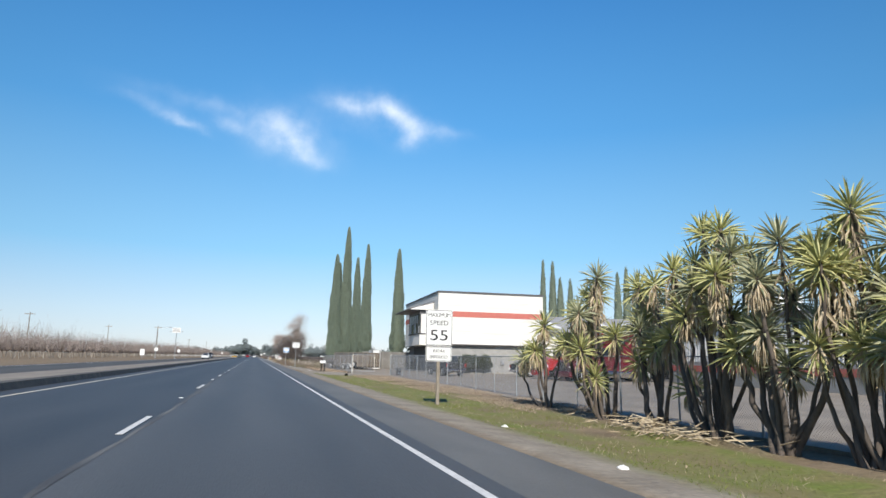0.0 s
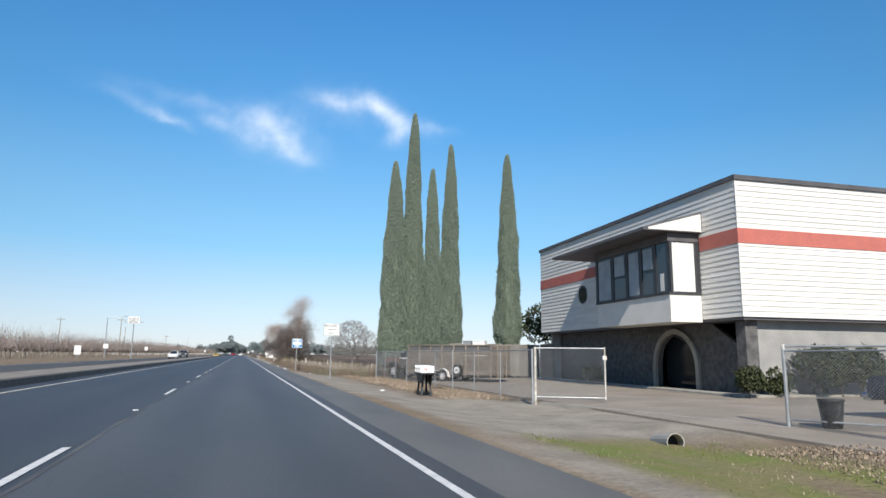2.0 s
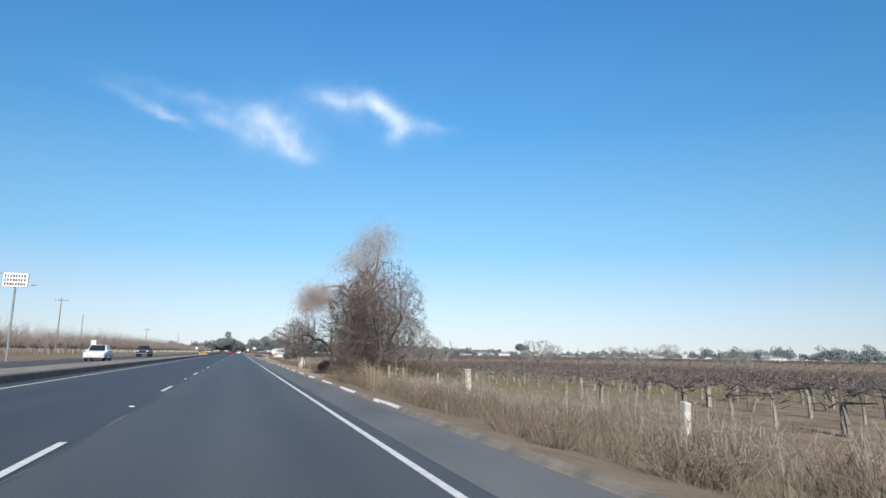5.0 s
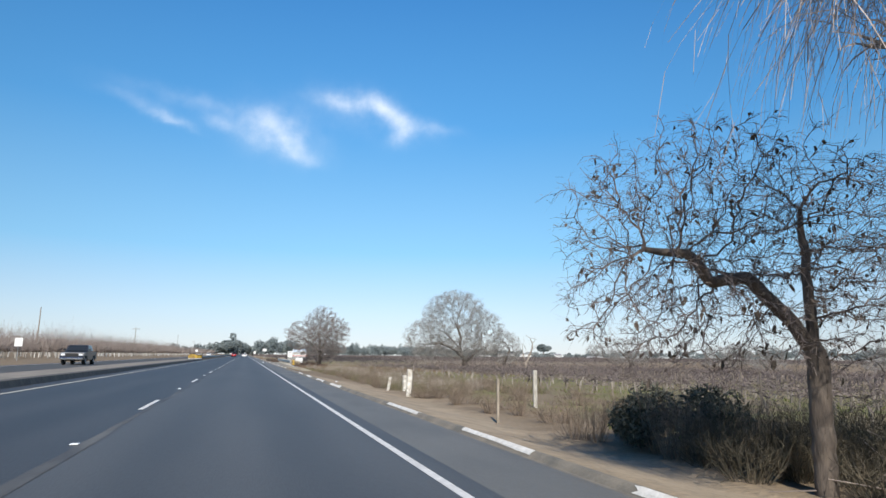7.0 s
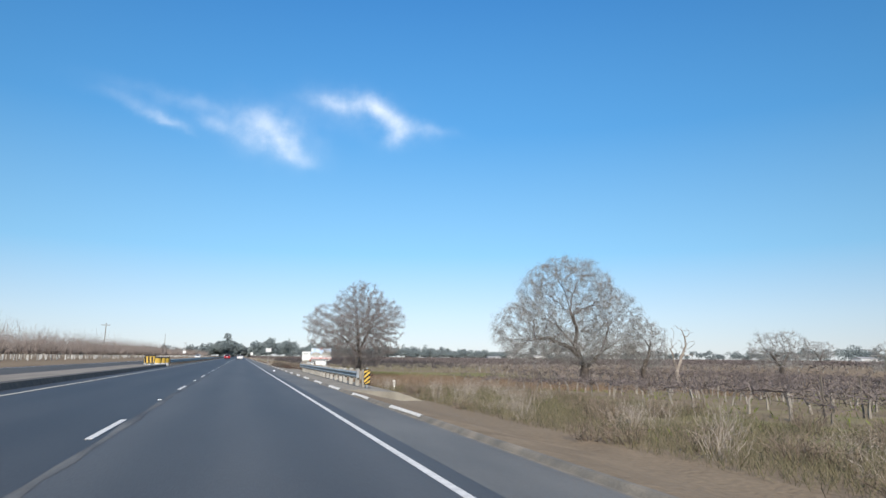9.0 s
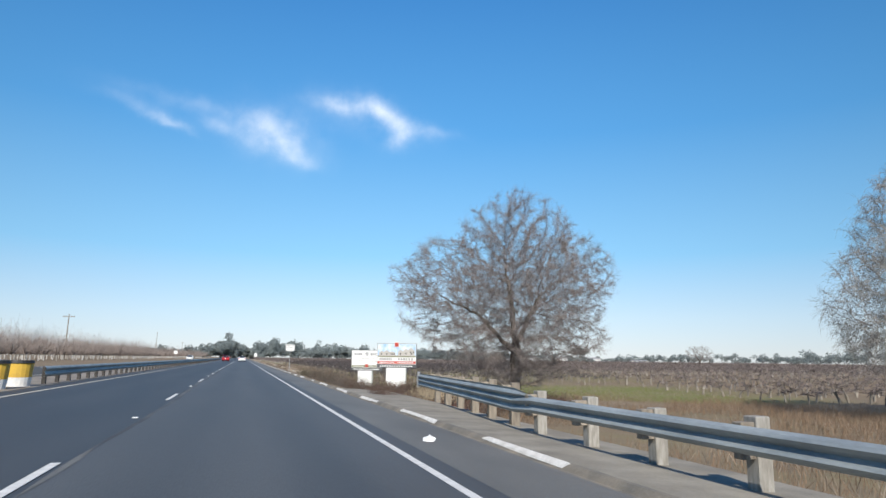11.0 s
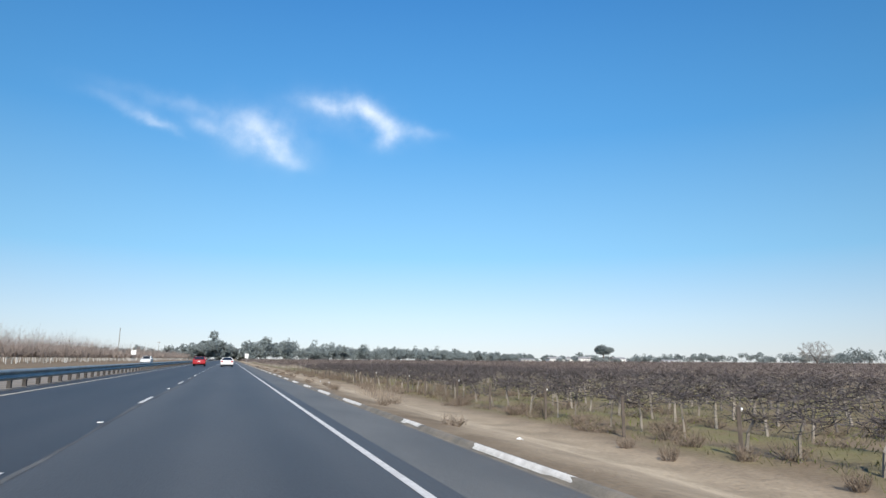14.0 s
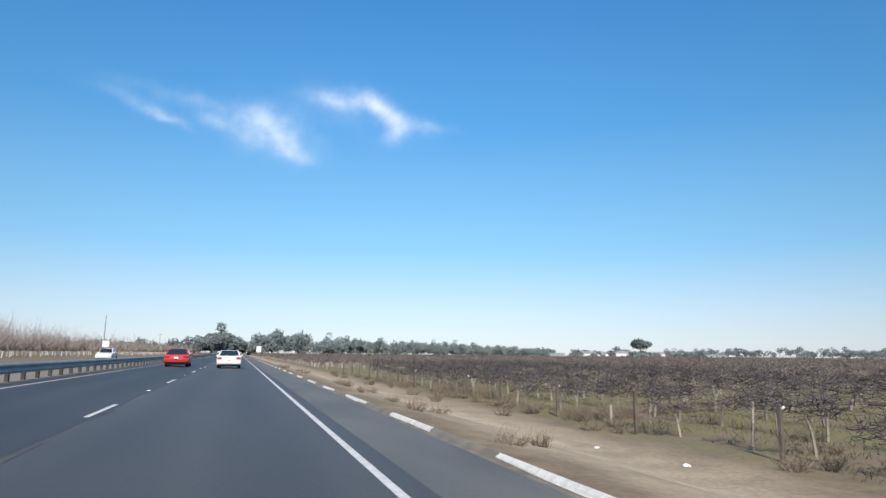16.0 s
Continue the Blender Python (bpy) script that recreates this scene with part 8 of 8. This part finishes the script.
def fence_post(x, y, h, r, material, label, lean=(0, 0), square=True):
    t = thing("fence_post", label, "post", (x, y, gz(x, y)), random.Random(int(y * 10)).uniform(-20, 20), group="old fence posts")
    if square:
        bm = new_box(-r, r, -r, r, -0.3, h, bevel=r * 0.2)
        for v in bm.verts:
            if v.co.z > 0:
                v.co.x += lean[0] * v.co.z
                v.co.y += lean[1] * v.co.z
                v.co.z += random.Random(int(v.co.x * 1000) + int(y * 7)).uniform(-0.03, 0.03)
    else:
        bm = new_tube((0, 0, -0.3), (lean[0] * h, lean[1] * h, h), r, r * 0.9, n=8)
    part("stake", bm, material, t)


rs = random.Random(12)
def fence_x(y):
    return 11.6 - 3.0 * (y - 92) / 58


for k in range(21):
    y = 93 + 2.75 * k + rs.uniform(-0.5, 0.5)
    big = rs.random() < 0.25
    if rs.random() < 0.35:
        continue
    fence_post(fence_x(y) + rs.uniform(-0.1, 0.1), y, rs.uniform(0.7, 1.25), 0.09 if big else 0.045, M_WHITE_POST if rs.random() < 0.6 else M_WOOD_GREY, "weathered whitish fence post leaning in dry grass", (rs.uniform(-0.08, 0.08), rs.uniform(-0.06, 0.06)), big or rs.random() < 0.5)
for x, y, h, r in ((7.2, 188.9, 1.2, 0.11), (7.8, 192.1, 0.85, 0.085), (9.0, 247.8, 0.6, 0.06)):
    fence_post(x, y, h, r, M_WHITE_POST, "white-painted marker post in dry grass", (rs.uniform(-0.06, 0.06), 0.0))
fence_post(7.45, 189.4, 1.0, 0.045, M_WOOD_POST, "brown wooden stake beside a white post", (0.02, 0.0))
fence_post(10.25, 182.0, 1.35, 0.07, M_WOOD_GREY, "grey weathered post with a wired stake")
fence_post(6.95, 177.4, 1.2, 0.035, M_WOOD_POST, "thin brown stake at the field edge")
fence_post(7.3, 194.0, 0.7, 0.06, M_WHITE_POST, "broken white post leaning in dry grass", (0.3, 0.08))
for x, y, h, r in ((8.56, 153.5, 0.88, 0.085), (9.11, 150.7, 1.05, 0.06)):
    fence_post(x, y, h, r, M_WOOD_GREY, "thick pale weathered fence post in dry grass", (rs.uniform(-0.03, 0.03), 0.0))
for x, y, h in ((10.4, 153.7, 0.9), (11.4, 159.3, 0.9), (8.7, 158.6, 0.7), (11.8, 162.3, 0.8)):
    fence_post(x, y, h, 0.03, M_WHITE_POST, "thin white-tipped stake under the bare trees", (rs.uniform(-0.05, 0.05), 0.0), False)
t_w = thing("fence_wire", "rusty fence wires between old posts", "wire", (0, 0, 0), 0)
for z in (0.35, 0.65, 0.95):
    segs = []
    for k in range(23):
        y = 92 + 2.75 * k
        segs.append((fence_x(y), y, gz(9, y) + z, fence_x(y + 2.75), y + 2.75, gz(9, y + 2.75) + z, 0.003, 0.003))
    tube_part("strand", segs, M_BARK, t_w, n=3)

# ---- vineyards ----


def vines(seed, xs, ys, canes, cane_len, name, label, trunk_h=0.85, jitter=0.25, thick=1.0, posts=0.0, wood=M_VINE, flat=0.42, sides=2, bole=M_VINE_TRUNK):
    rg = np.random.default_rng(seed)
    X, Y = np.meshgrid(xs, ys)
    X, Y = X.ravel() + rg.normal(size=X.size) * jitter * 0.4, Y.ravel() + rg.normal(size=X.size) * jitter
    n = len(X)
    Z = ground_z(X, Y)
    p0 = np.stack([X, Y, Z - 0.1], axis=1)
    lean = rg.normal(size=(n, 3)) * 0.1
    lean[:, 2] = 0
    h = trunk_h * rg.uniform(0.8, 1.15, n)
    p1 = p0 + lean * 0.5 + np.stack([0 * h, 0 * h, h * 0.55 + 0.1], axis=1)
    p2 = p1 + lean + rg.normal(size=(n, 3)) * 0.05 + np.stack([0 * h, 0 * h, h * 0.45], axis=1)
    r = 0.055 * thick * rg.uniform(0.8, 1.3, n)
    tr = np.concatenate([np.concatenate([p0, p1, r[:, None] * 1.2, r[:, None]], axis=1), np.concatenate([p1, p2, r[:, None], r[:, None] * 0.9], axis=1)])
    cs = []
    for k in range(canes):
        d = rg.normal(size=(n, 3)) * np.array([0.75, 0.9, 0.26]) + np.array([0, 0, flat])
        d /= np.linalg.norm(d, axis=1, keepdims=True)
        L = cane_len * rg.uniform(0.5, 1.2, n)
        s = p2 + rg.normal(size=(n, 3)) * np.array([0.28, 0.4, 0.13])
        a = s + d * (L * 0.4)[:, None]
        b = a + (d + rg.normal(size=(n, 3)) * np.array([0.75, 0.75, 0.42])) * (L * 0.5)[:, None]
        rr = (0.011 * thick) * np.ones((n, 1))
        if k < 4:
            cs.append(np.concatenate([p2, s, rr * 2.6, rr * 1.6], axis=1))
        cs += [np.concatenate([s, a, rr * 1.5, rr], axis=1), np.concatenate([a, b, rr, rr * 0.4], axis=1)]
    v, f = tubes_np(np.concatenate(cs), sides)
    stuff(name + "_canes", v, f, wood, label, "vines")
    v, f = tubes_np(tr, 5 if sides == 3 else 3)
    stuff(name + "_trunks", v, f, bole, "short gnarled vine trunks", "vines")
    if posts:
        k = rg.uniform(size=n) < posts
        q = p0[k] + np.array([0.1, 0.3, 0])
        m = len(q)
        e = q + np.stack([rg.normal(size=m) * 0.03, rg.normal(size=m) * 0.03, np.full(m, 1.5)], axis=1)
        v, f = tubes_np(np.concatenate([q, e, np.full((m, 1), 0.035), np.full((m, 1), 0.035)], axis=1), 5)
        stuff(name + "_stakes", v, f, M_BARK, "dark vine stakes between the vines", "stakes")


vines(401, np.arange(12.2, 16, 2.9), np.arange(326, 440, 1.9), 84, 0.72, "vineyard", "tangled dark leafless vine canes in rows", trunk_h=0.92, wood=M_VINE_DARK, flat=0.3, sides=2, thick=0.72)
vines(408, np.arange(18.0, 42, 2.9), np.arange(326, 470, 2.1), 44, 0.9, "vineyard", "tangled brown leafless vine canes in rows", trunk_h=0.9, flat=0.3, wood=M_VINE_DARK)
vines(402, np.arange(44, 120, 3.4), np.arange(300, 560, 2.6), 16, 1.2, "far_vineyard", "leafless vine canes in distant rows", thick=1.7, flat=0.3)
vines(403, np.arange(12.2, 44, 2.9), np.arange(472, 640, 2.4), 16, 1.1, "far_vineyard", "leafless vine canes in distant rows", thick=1.6, flat=0.3)
vines(404, np.arange(50, 84, 3.4), np.arange(90, 300, 2.6), 18, 1.1, "old_vineyard", "old leafless vines in the field", thick=1.3, posts=0.1, bole=M_VINE_DARK)
vines(410, np.arange(17, 49, 3.0), np.arange(140, 262, 2.0), 26, 0.8, "old_vineyard", "old dark vines on stakes in the green field", trunk_h=0.65, thick=0.9, posts=0.12, wood=M_VINE, bole=M_VINE_TRUNK)
vines(409, np.arange(14.5, 46, 3.3), np.arange(90, 138, 2.2), 22, 0.9, "old_vineyard", "old gnarled dark vines behind the fence", thick=1.1, posts=0.25, wood=M_VINE_DARK)
vines(405, np.arange(125, 420, 8.0), np.arange(250, 900, 5.0), 10, 2.2, "horizon_vineyard", "far vineyard rows towards the horizon", thick=3.6, flat=0.3)
vines(406, np.arange(10, 125, 5.0), np.arange(642, 900, 5.0), 12, 2.0, "horizon_vineyard", "far vineyard rows towards the horizon", thick=3.2, flat=0.3)
vines(407, np.arange(84, 260, 7.0), np.arange(80, 250, 5.0), 10, 1.8, "horizon_vineyard", "far vineyard rows behind the field", thick=3.0, flat=0.3)
# weeds and dead canes under the front vines
c = [(11.0 + 7.5 * rg.uniform() ** 1.6, rg.uniform(326, 440), rg.uniform(0.3, 0.8), rg.uniform(0.12, 0.4)) for _ in range(180)]
scrub(12, c, "vineyard_weeds", "tangled dry weeds and prunings under the vines", M_SCRUB, twigs=60)
v, f = scatter_blades(311, 14000, (10.8, 22.0), (326, 430), (0.05, 0.22), 0.02, 0.5, (0.3, 21, -0.15))
stuff("vineyard_grass", v, f, M_OLIVE_GREEN, "green winter grass under the vines", "grass")

# end stakes with white insulators along the vineyard edge
me_stake = bpy.data.meshes.new("stake")
bm = new_box(-0.045, 0.045, -0.045, 0.045, -0.3, 1.15, bevel=0.01)
bm.to_mesh(me_stake)
bm.free()
me_stake.materials.append(M_BARK_DARK)
rs = random.Random(23)
for k in range(26):
    y = 329.0 + 4.9 * k + rs.uniform(-0.5, 0.5)
    t = thing("vine_stake", "dark wooden vineyard stake with a white insulator", "stake", (11.3 + rs.uniform(-0.2, 0.3), y, gz(11.4, y)), rs.uniform(0, 90), group="vineyard edge stakes")
    ob = new("stake", me_stake)
    ob.parent = t
    if k % 2:
        part("insulator", new_tube((0.0, -0.06, 1.06), (0.09, -0.06, 1.1), 0.025, n=6), M_SIGN_WHITE, t)

# ---- orchard beyond the opposite carriageway ----


def orchard(seed, xs, ys, twigs, h, name, label, r=0.02, pale=True):
    rg = np.random.default_rng(seed)
    X, Y = np.meshgrid(xs, ys)
    X, Y = X.ravel() + rg.normal(size=X.size) * 0.4, Y.ravel() + rg.normal(size=X.size) * 0.6
    n = len(X)
    p0 = np.stack([X, Y, np.full(n, 0.0)], axis=1)
    p1 = p0 + np.stack([rg.normal(size=n) * 0.1, rg.normal(size=n) * 0.1, np.full(n, 1.2)], axis=1)
    v, f = tubes_np(np.concatenate([p0, p1, np.full((n, 1), 0.1), np.full((n, 1), 0.08)], axis=1), 5)
    stuff(name + "_trunks", v, f, M_VINE_TRUNK if not pale else M_WHITEWASH, "whitewashed orchard trunks", "trees")
    cs = []
    for k in range(twigs):
        d = rg.normal(size=(n, 3)) * np.array([0.55, 0.55, 0.2]) + np.array([0, 0, 1.0])
        d /= np.linalg.norm(d, axis=1, keepdims=True)
        L = h * rg.uniform(0.35, 1.0, n) - 1.2
        a = p1 + d * (L * 0.5)[:, None]
        b = a + (d + rg.normal(size=(n, 3)) * 0.25) * (L * 0.5)[:, None]
        rr = np.full((n, 1), r)
        cs += [np.concatenate([p1, a, rr * 1.6, rr], axis=1), np.concatenate([a, b, rr, rr * 0.4], axis=1)]
    v, f = tubes_np(np.concatenate(cs) * np.array([1, 1, 1, 1, 1, 1, 1.3, 1.3]), 2)
    stuff(name, v, f, M_TWIG, label, "trees")


orchard(501, np.arange(-52, -35, 5.5), np.arange(300, 560, 4.6), 90, 7.2, "orchard", "leafless brown orchard rows with whitewashed trunks", r=0.013)
orchard(504, np.arange(-52, -35, 5.5), np.arange(60, 300, 4.6), 80, 6.4, "orchard", "leafless brown orchard rows", r=0.013, pale=False)
orchard(502, np.arange(-130, -56, 12), np.arange(80, 1000, 6.5), 20, 7.0, "far_orchard", "leafless orchard rows further back", r=0.04, pale=False)
orchard(503, np.arange(-56, -30, 8), np.arange(562, 1000, 6.0), 20, 6.6, "far_orchard", "leafless orchard rows further back", r=0.04)

# ---- far woods and buildings ----


def woods(seed, trees, name, label, material, clump=0.9, per=300):
    rg = np.random.default_rng(seed)
    V, F, off = [], [], 0
    for x, y, h, w in trees:
        k = 7
        cs = rg.normal(size=(k, 3)) * np.array([w * 0.28, w * 0.28, h * 0.17]) + np.array([0, 0, h * 0.58])
        which = rg.integers(0, k, per)
        d = rg.normal(size=(per, 3))
        d /= np.linalg.norm(d, axis=1, keepdims=True)
        base = cs[which] + d * np.array([w * 0.22, w * 0.22, h * 0.2]) * (rg.uniform(0.4, 1, per) ** 0.5)[:, None]
        base[:, 2] = np.maximum(base[:, 2], 0.3)
        base += np.array([x, y, gz(x, y) - 0.1])
        tip = base + rg.normal(size=(per, 3)) * clump
        v, f = blades_np(base, tip, np.full(per, clump * 1.1), rg.normal(size=(per, 3)) * 0.3, rg)
        V.append(v)
        F.append(f + off)
        off += len(v)
    stuff(name, np.concatenate(V), np.concatenate(F), material, label, "woods")


rg = np.random.default_rng(31)
tl = []
for k in range(300):
    u = rg.uniform(0, 1)
    tl.append((8 + 640 * u + rg.normal() * 8, 925 + 760 * u + rg.normal() * 30, (18 - 3 * u) * rg.uniform(0.6, 1.1), rg.uniform(10, 18)))
woods(61, tl, "far_woods", "haze-toned line of trees at the horizon", M_LEAF_HAZED, clump=0.85, per=420)
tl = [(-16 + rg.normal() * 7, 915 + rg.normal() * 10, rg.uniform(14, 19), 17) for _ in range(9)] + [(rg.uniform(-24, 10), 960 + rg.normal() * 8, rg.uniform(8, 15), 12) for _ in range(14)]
woods(62, tl, "far_woods", "tall dark trees where the road bends away", M_LEAF_HAZED, clump=0.7, per=1500)
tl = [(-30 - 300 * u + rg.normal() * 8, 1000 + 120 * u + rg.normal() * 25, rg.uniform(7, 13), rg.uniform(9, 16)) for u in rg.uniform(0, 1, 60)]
woods(63, tl, "far_woods", "low line of trees behind the orchard", M_LEAF_HAZED)
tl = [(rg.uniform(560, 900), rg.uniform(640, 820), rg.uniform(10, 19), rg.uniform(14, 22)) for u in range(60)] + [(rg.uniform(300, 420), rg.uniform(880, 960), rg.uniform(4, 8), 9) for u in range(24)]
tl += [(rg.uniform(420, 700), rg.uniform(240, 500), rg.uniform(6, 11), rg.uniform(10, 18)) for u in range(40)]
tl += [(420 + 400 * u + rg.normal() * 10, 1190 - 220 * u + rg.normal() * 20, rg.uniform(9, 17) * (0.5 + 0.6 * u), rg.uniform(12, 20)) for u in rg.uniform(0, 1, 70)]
woods(64, tl, "far_woods", "distant tree belt beyond the vineyards", M_LEAF_HAZED)
leafy("umbrella_pine", "flat-topped dark pine on the horizon", 361, 907, -0.6, 17, 9.5, 4200, M_LEAF_HAZED, 131, trunk=0.9, squash=0.45, clump=0.9, low=0.55)
for i, (x, y, w, h) in enumerate(((334, 900, 20, 6.2), (310, 905, 26, 5.6), (376, 905, 16, 6.0), (405, 860, 18, 3.6), (300, 960, 16, 4.0), (520, 640, 26, 5.0), (470, 420, 24, 4.5))):
    t = thing("farmhouse", "distant white farm building on the horizon", "building", (x, y, gz(x, y) + 0.25), 12 * (i % 3) - 12, group="distant farm buildings")
    part("wall", new_box(-w / 2, w / 2, -4, 4, 0, h * 0.7), M_SIGN_WHITE, t)
    bm = bmesh.new()
    prism(bm, [(-4.6, h * 0.7 + 0.02), (0, h), (4.6, h * 0.7 + 0.02)], -w / 2 - 0.5, w / 2 + 0.5)
    part("roof", bm, M_ROOF, t)
    for k in (-0.3, 0.0, 0.3):
        part("window", new_box(w * k - 0.8, w * k + 0.8, -4.06, -4.003, 1.0, 2.2), M_GLASS, t)

# ---- poles and signs across the median ----


def utility_pole(x, y, h, arm=True):
    t = thing("utility_pole", "grey wooden utility pole with a crossarm" if arm else "bare grey wooden utility pole", "pole", (x, y, 0.05), 0, group="utility poles")
    part("pole", new_tube((0, 0, -0.5), (0.1, 0, h), 0.16, 0.1, n=10), M_WOOD_POST, t)
    if arm:
        part("crossarm", new_box(-1.2, 1.4, -0.07, 0.07, h - 0.7, h - 0.55), M_WOOD_POST, t)
        for q in (-1.1, -0.5, 0.6, 1.25):
            part("insulator", new_tube((q, 0, h - 0.55), (q, 0, h - 0.35), 0.05, n=8), M_GREY_WALL, t)


for a in ((-38, 270, 12.3, True), (-58, 280, 12.5, True), (-41, 434, 11.0, True), (-43.5, 626, 13.5, False), (-46, 330, 11.5, False), (-60, 190, 12, True), (-47, 820, 12.5, True)):
    utility_pole(*a)


def back_sign(x, y, z, w, h, zc, label, round_=False):
    t = thing("road_sign", label, "road sign", (x, y, z), 0, group="signs across the median")
    part("post", new_tube((0, 0.02, -0.3), (0, 0.02, zc + h / 2), 0.035), M_STEEL, t)
    if round_:
        part("diamond_panel", new_tube((0, 0, zc), (0, -0.01, zc), w / 2, n=4), M_SIGN_WHITE, t)
    else:
        part("panel", round_rect(bmesh.new(), w, h, 0.06, 0, -0.008), M_SIGN_WHITE, t).location = (0, 0, zc)


back_sign(-26, 158.7, 0.1, 1.0, 1.5, 1.5, "white rectangular sign beside the opposite carriageway")
back_sign(-28, 256.0, 0.1, 0.9, 1.1, 2.4, "white rectangular sign beside the opposite carriageway")
back_sign(-24, 520.0, 0.1, 1.2, 1.2, 2.6, "white rectangular sign beside the opposite carriageway")
back_sign(5.6, 560.0, -0.4, 1.2, 1.5, 2.6, "white rectangular sign beside the shoulder")
back_sign(-26.3, 183.5, 0.1, 1.3, 1.3, 2.4, "pale diamond-shaped sign by a street lamp pole", True)
t = thing("street_lamp", "steel street lamp with a single arm", "street lamp", (-26.6, 184.5, 0.1), 0)
part("pole", new_tube((0, 0, -0.3), (0, 0, 8.2), 0.1, 0.07), M_STEEL, t)
part("arm", new_tube((0, 0, 8.1), (3.2, 0, 8.6), 0.04), M_STEEL, t)
part("lamp_head", new_box(3.0, 3.8, -0.15, 0.15, 8.52, 8.66, bevel=0.03), M_SIGN_BACK, t)
t = thing("advertising_board", "small raised advertising board on a pole with lamps", "billboard", (-21.4, 183.0, 0.1), 0)
part("pole", new_tube((0, 0.2, -0.3), (0, 0.2, 7.2), 0.1), M_STEEL, t)
b = part("board", new_box(-1.08, 1.08, 0, 0.25, 7.05, 8.45, bevel=0.02), M_SIGN_WHITE, t)
for k, q in enumerate((8.15, 7.75, 7.35)):
    bars(b, -0.95, 0.95, q, 0.24, 8, M_BOARD_GREY, -0.005, 31 + k)
for q in (-1.6, 1.6):
    part("lamp_arm", new_tube((0, 0.2, 7.2), (q, 0.1, 7.3), 0.03), M_STEEL, t)
    part("lamp", new_box(q - 0.22, q + 0.22, 0, 0.2, 7.3, 7.45, bevel=0.02), M_SIGN_BACK, t)

# ---- litter on the verge ----
rs = random.Random(17)
for x, y in ((4.1, 189.0), (5.0, 196.8), (5.4, 313.0), (5.8, 312.4), (4.9, 306.0), (8.6, 395.0), (9.1, 392.5), (6.2, 66.5), (6.0, 66.0), (5.3, 3.0), (4.6, -3.0), (5.0, 87.2), (7.0, 357.0), (8.0, 300.0), (6.4, 345.0)):
    t = thing("crumpled_bag", "crumpled white plastic scrap on the verge", "litter", (x, y, gz(x, y)), rs.uniform(0, 360), group="roadside litter")
    bm = bmesh.new()
    bmesh.ops.create_icosphere(bm, subdivisions=2, radius=0.08)
    for v in bm.verts:
        v.co *= rs.uniform(0.6, 1.25)
        v.co.z = abs(v.co.z) * 0.6
    part("scrap", bm, M_SIGN_WHITE, t)
t = thing("crumpled_bag", "crumpled white paper bag on the shoulder asphalt", "litter", (2.9, 268.6, road_z(2.9)), 20, group="roadside litter")
bm = bmesh.new()
bmesh.ops.create_icosphere(bm, subdivisions=2, radius=0.1)
for v in bm.verts:
    v.co *= rs.uniform(0.6, 1.3)
    v.co.z = abs(v.co.z) * 0.8
part("scrap", bm, M_SIGN_WHITE, t)
t = thing("culvert_pipe", "grey metal culvert pipe end showing in the grass", "pipe", (7.9, 48.2, gz(7.9, 48.2) - 0.02), -14)
bm = bmesh.new()
n = 16
for k in range(n):
    a0, a1 = 2 * math.pi * k / n, 2 * math.pi * (k + 1) / n
    slab(bm, [(r * math.cos(a), 0, 0.08 + r * math.sin(a)) for r, a in ((0.155, a0), (0.175, a0), (0.175, a1), (0.155, a1))], (0, 0.9, -0.12))
part("pipe", bm, M_CONC, t)
# black disc set inside to stand for the darkness of the pipe
part("pipe_bore", new_tube((0, 0.3, 0.04), (0, 0.32, 0.038), 0.16, n=16), M_BLACK, t)
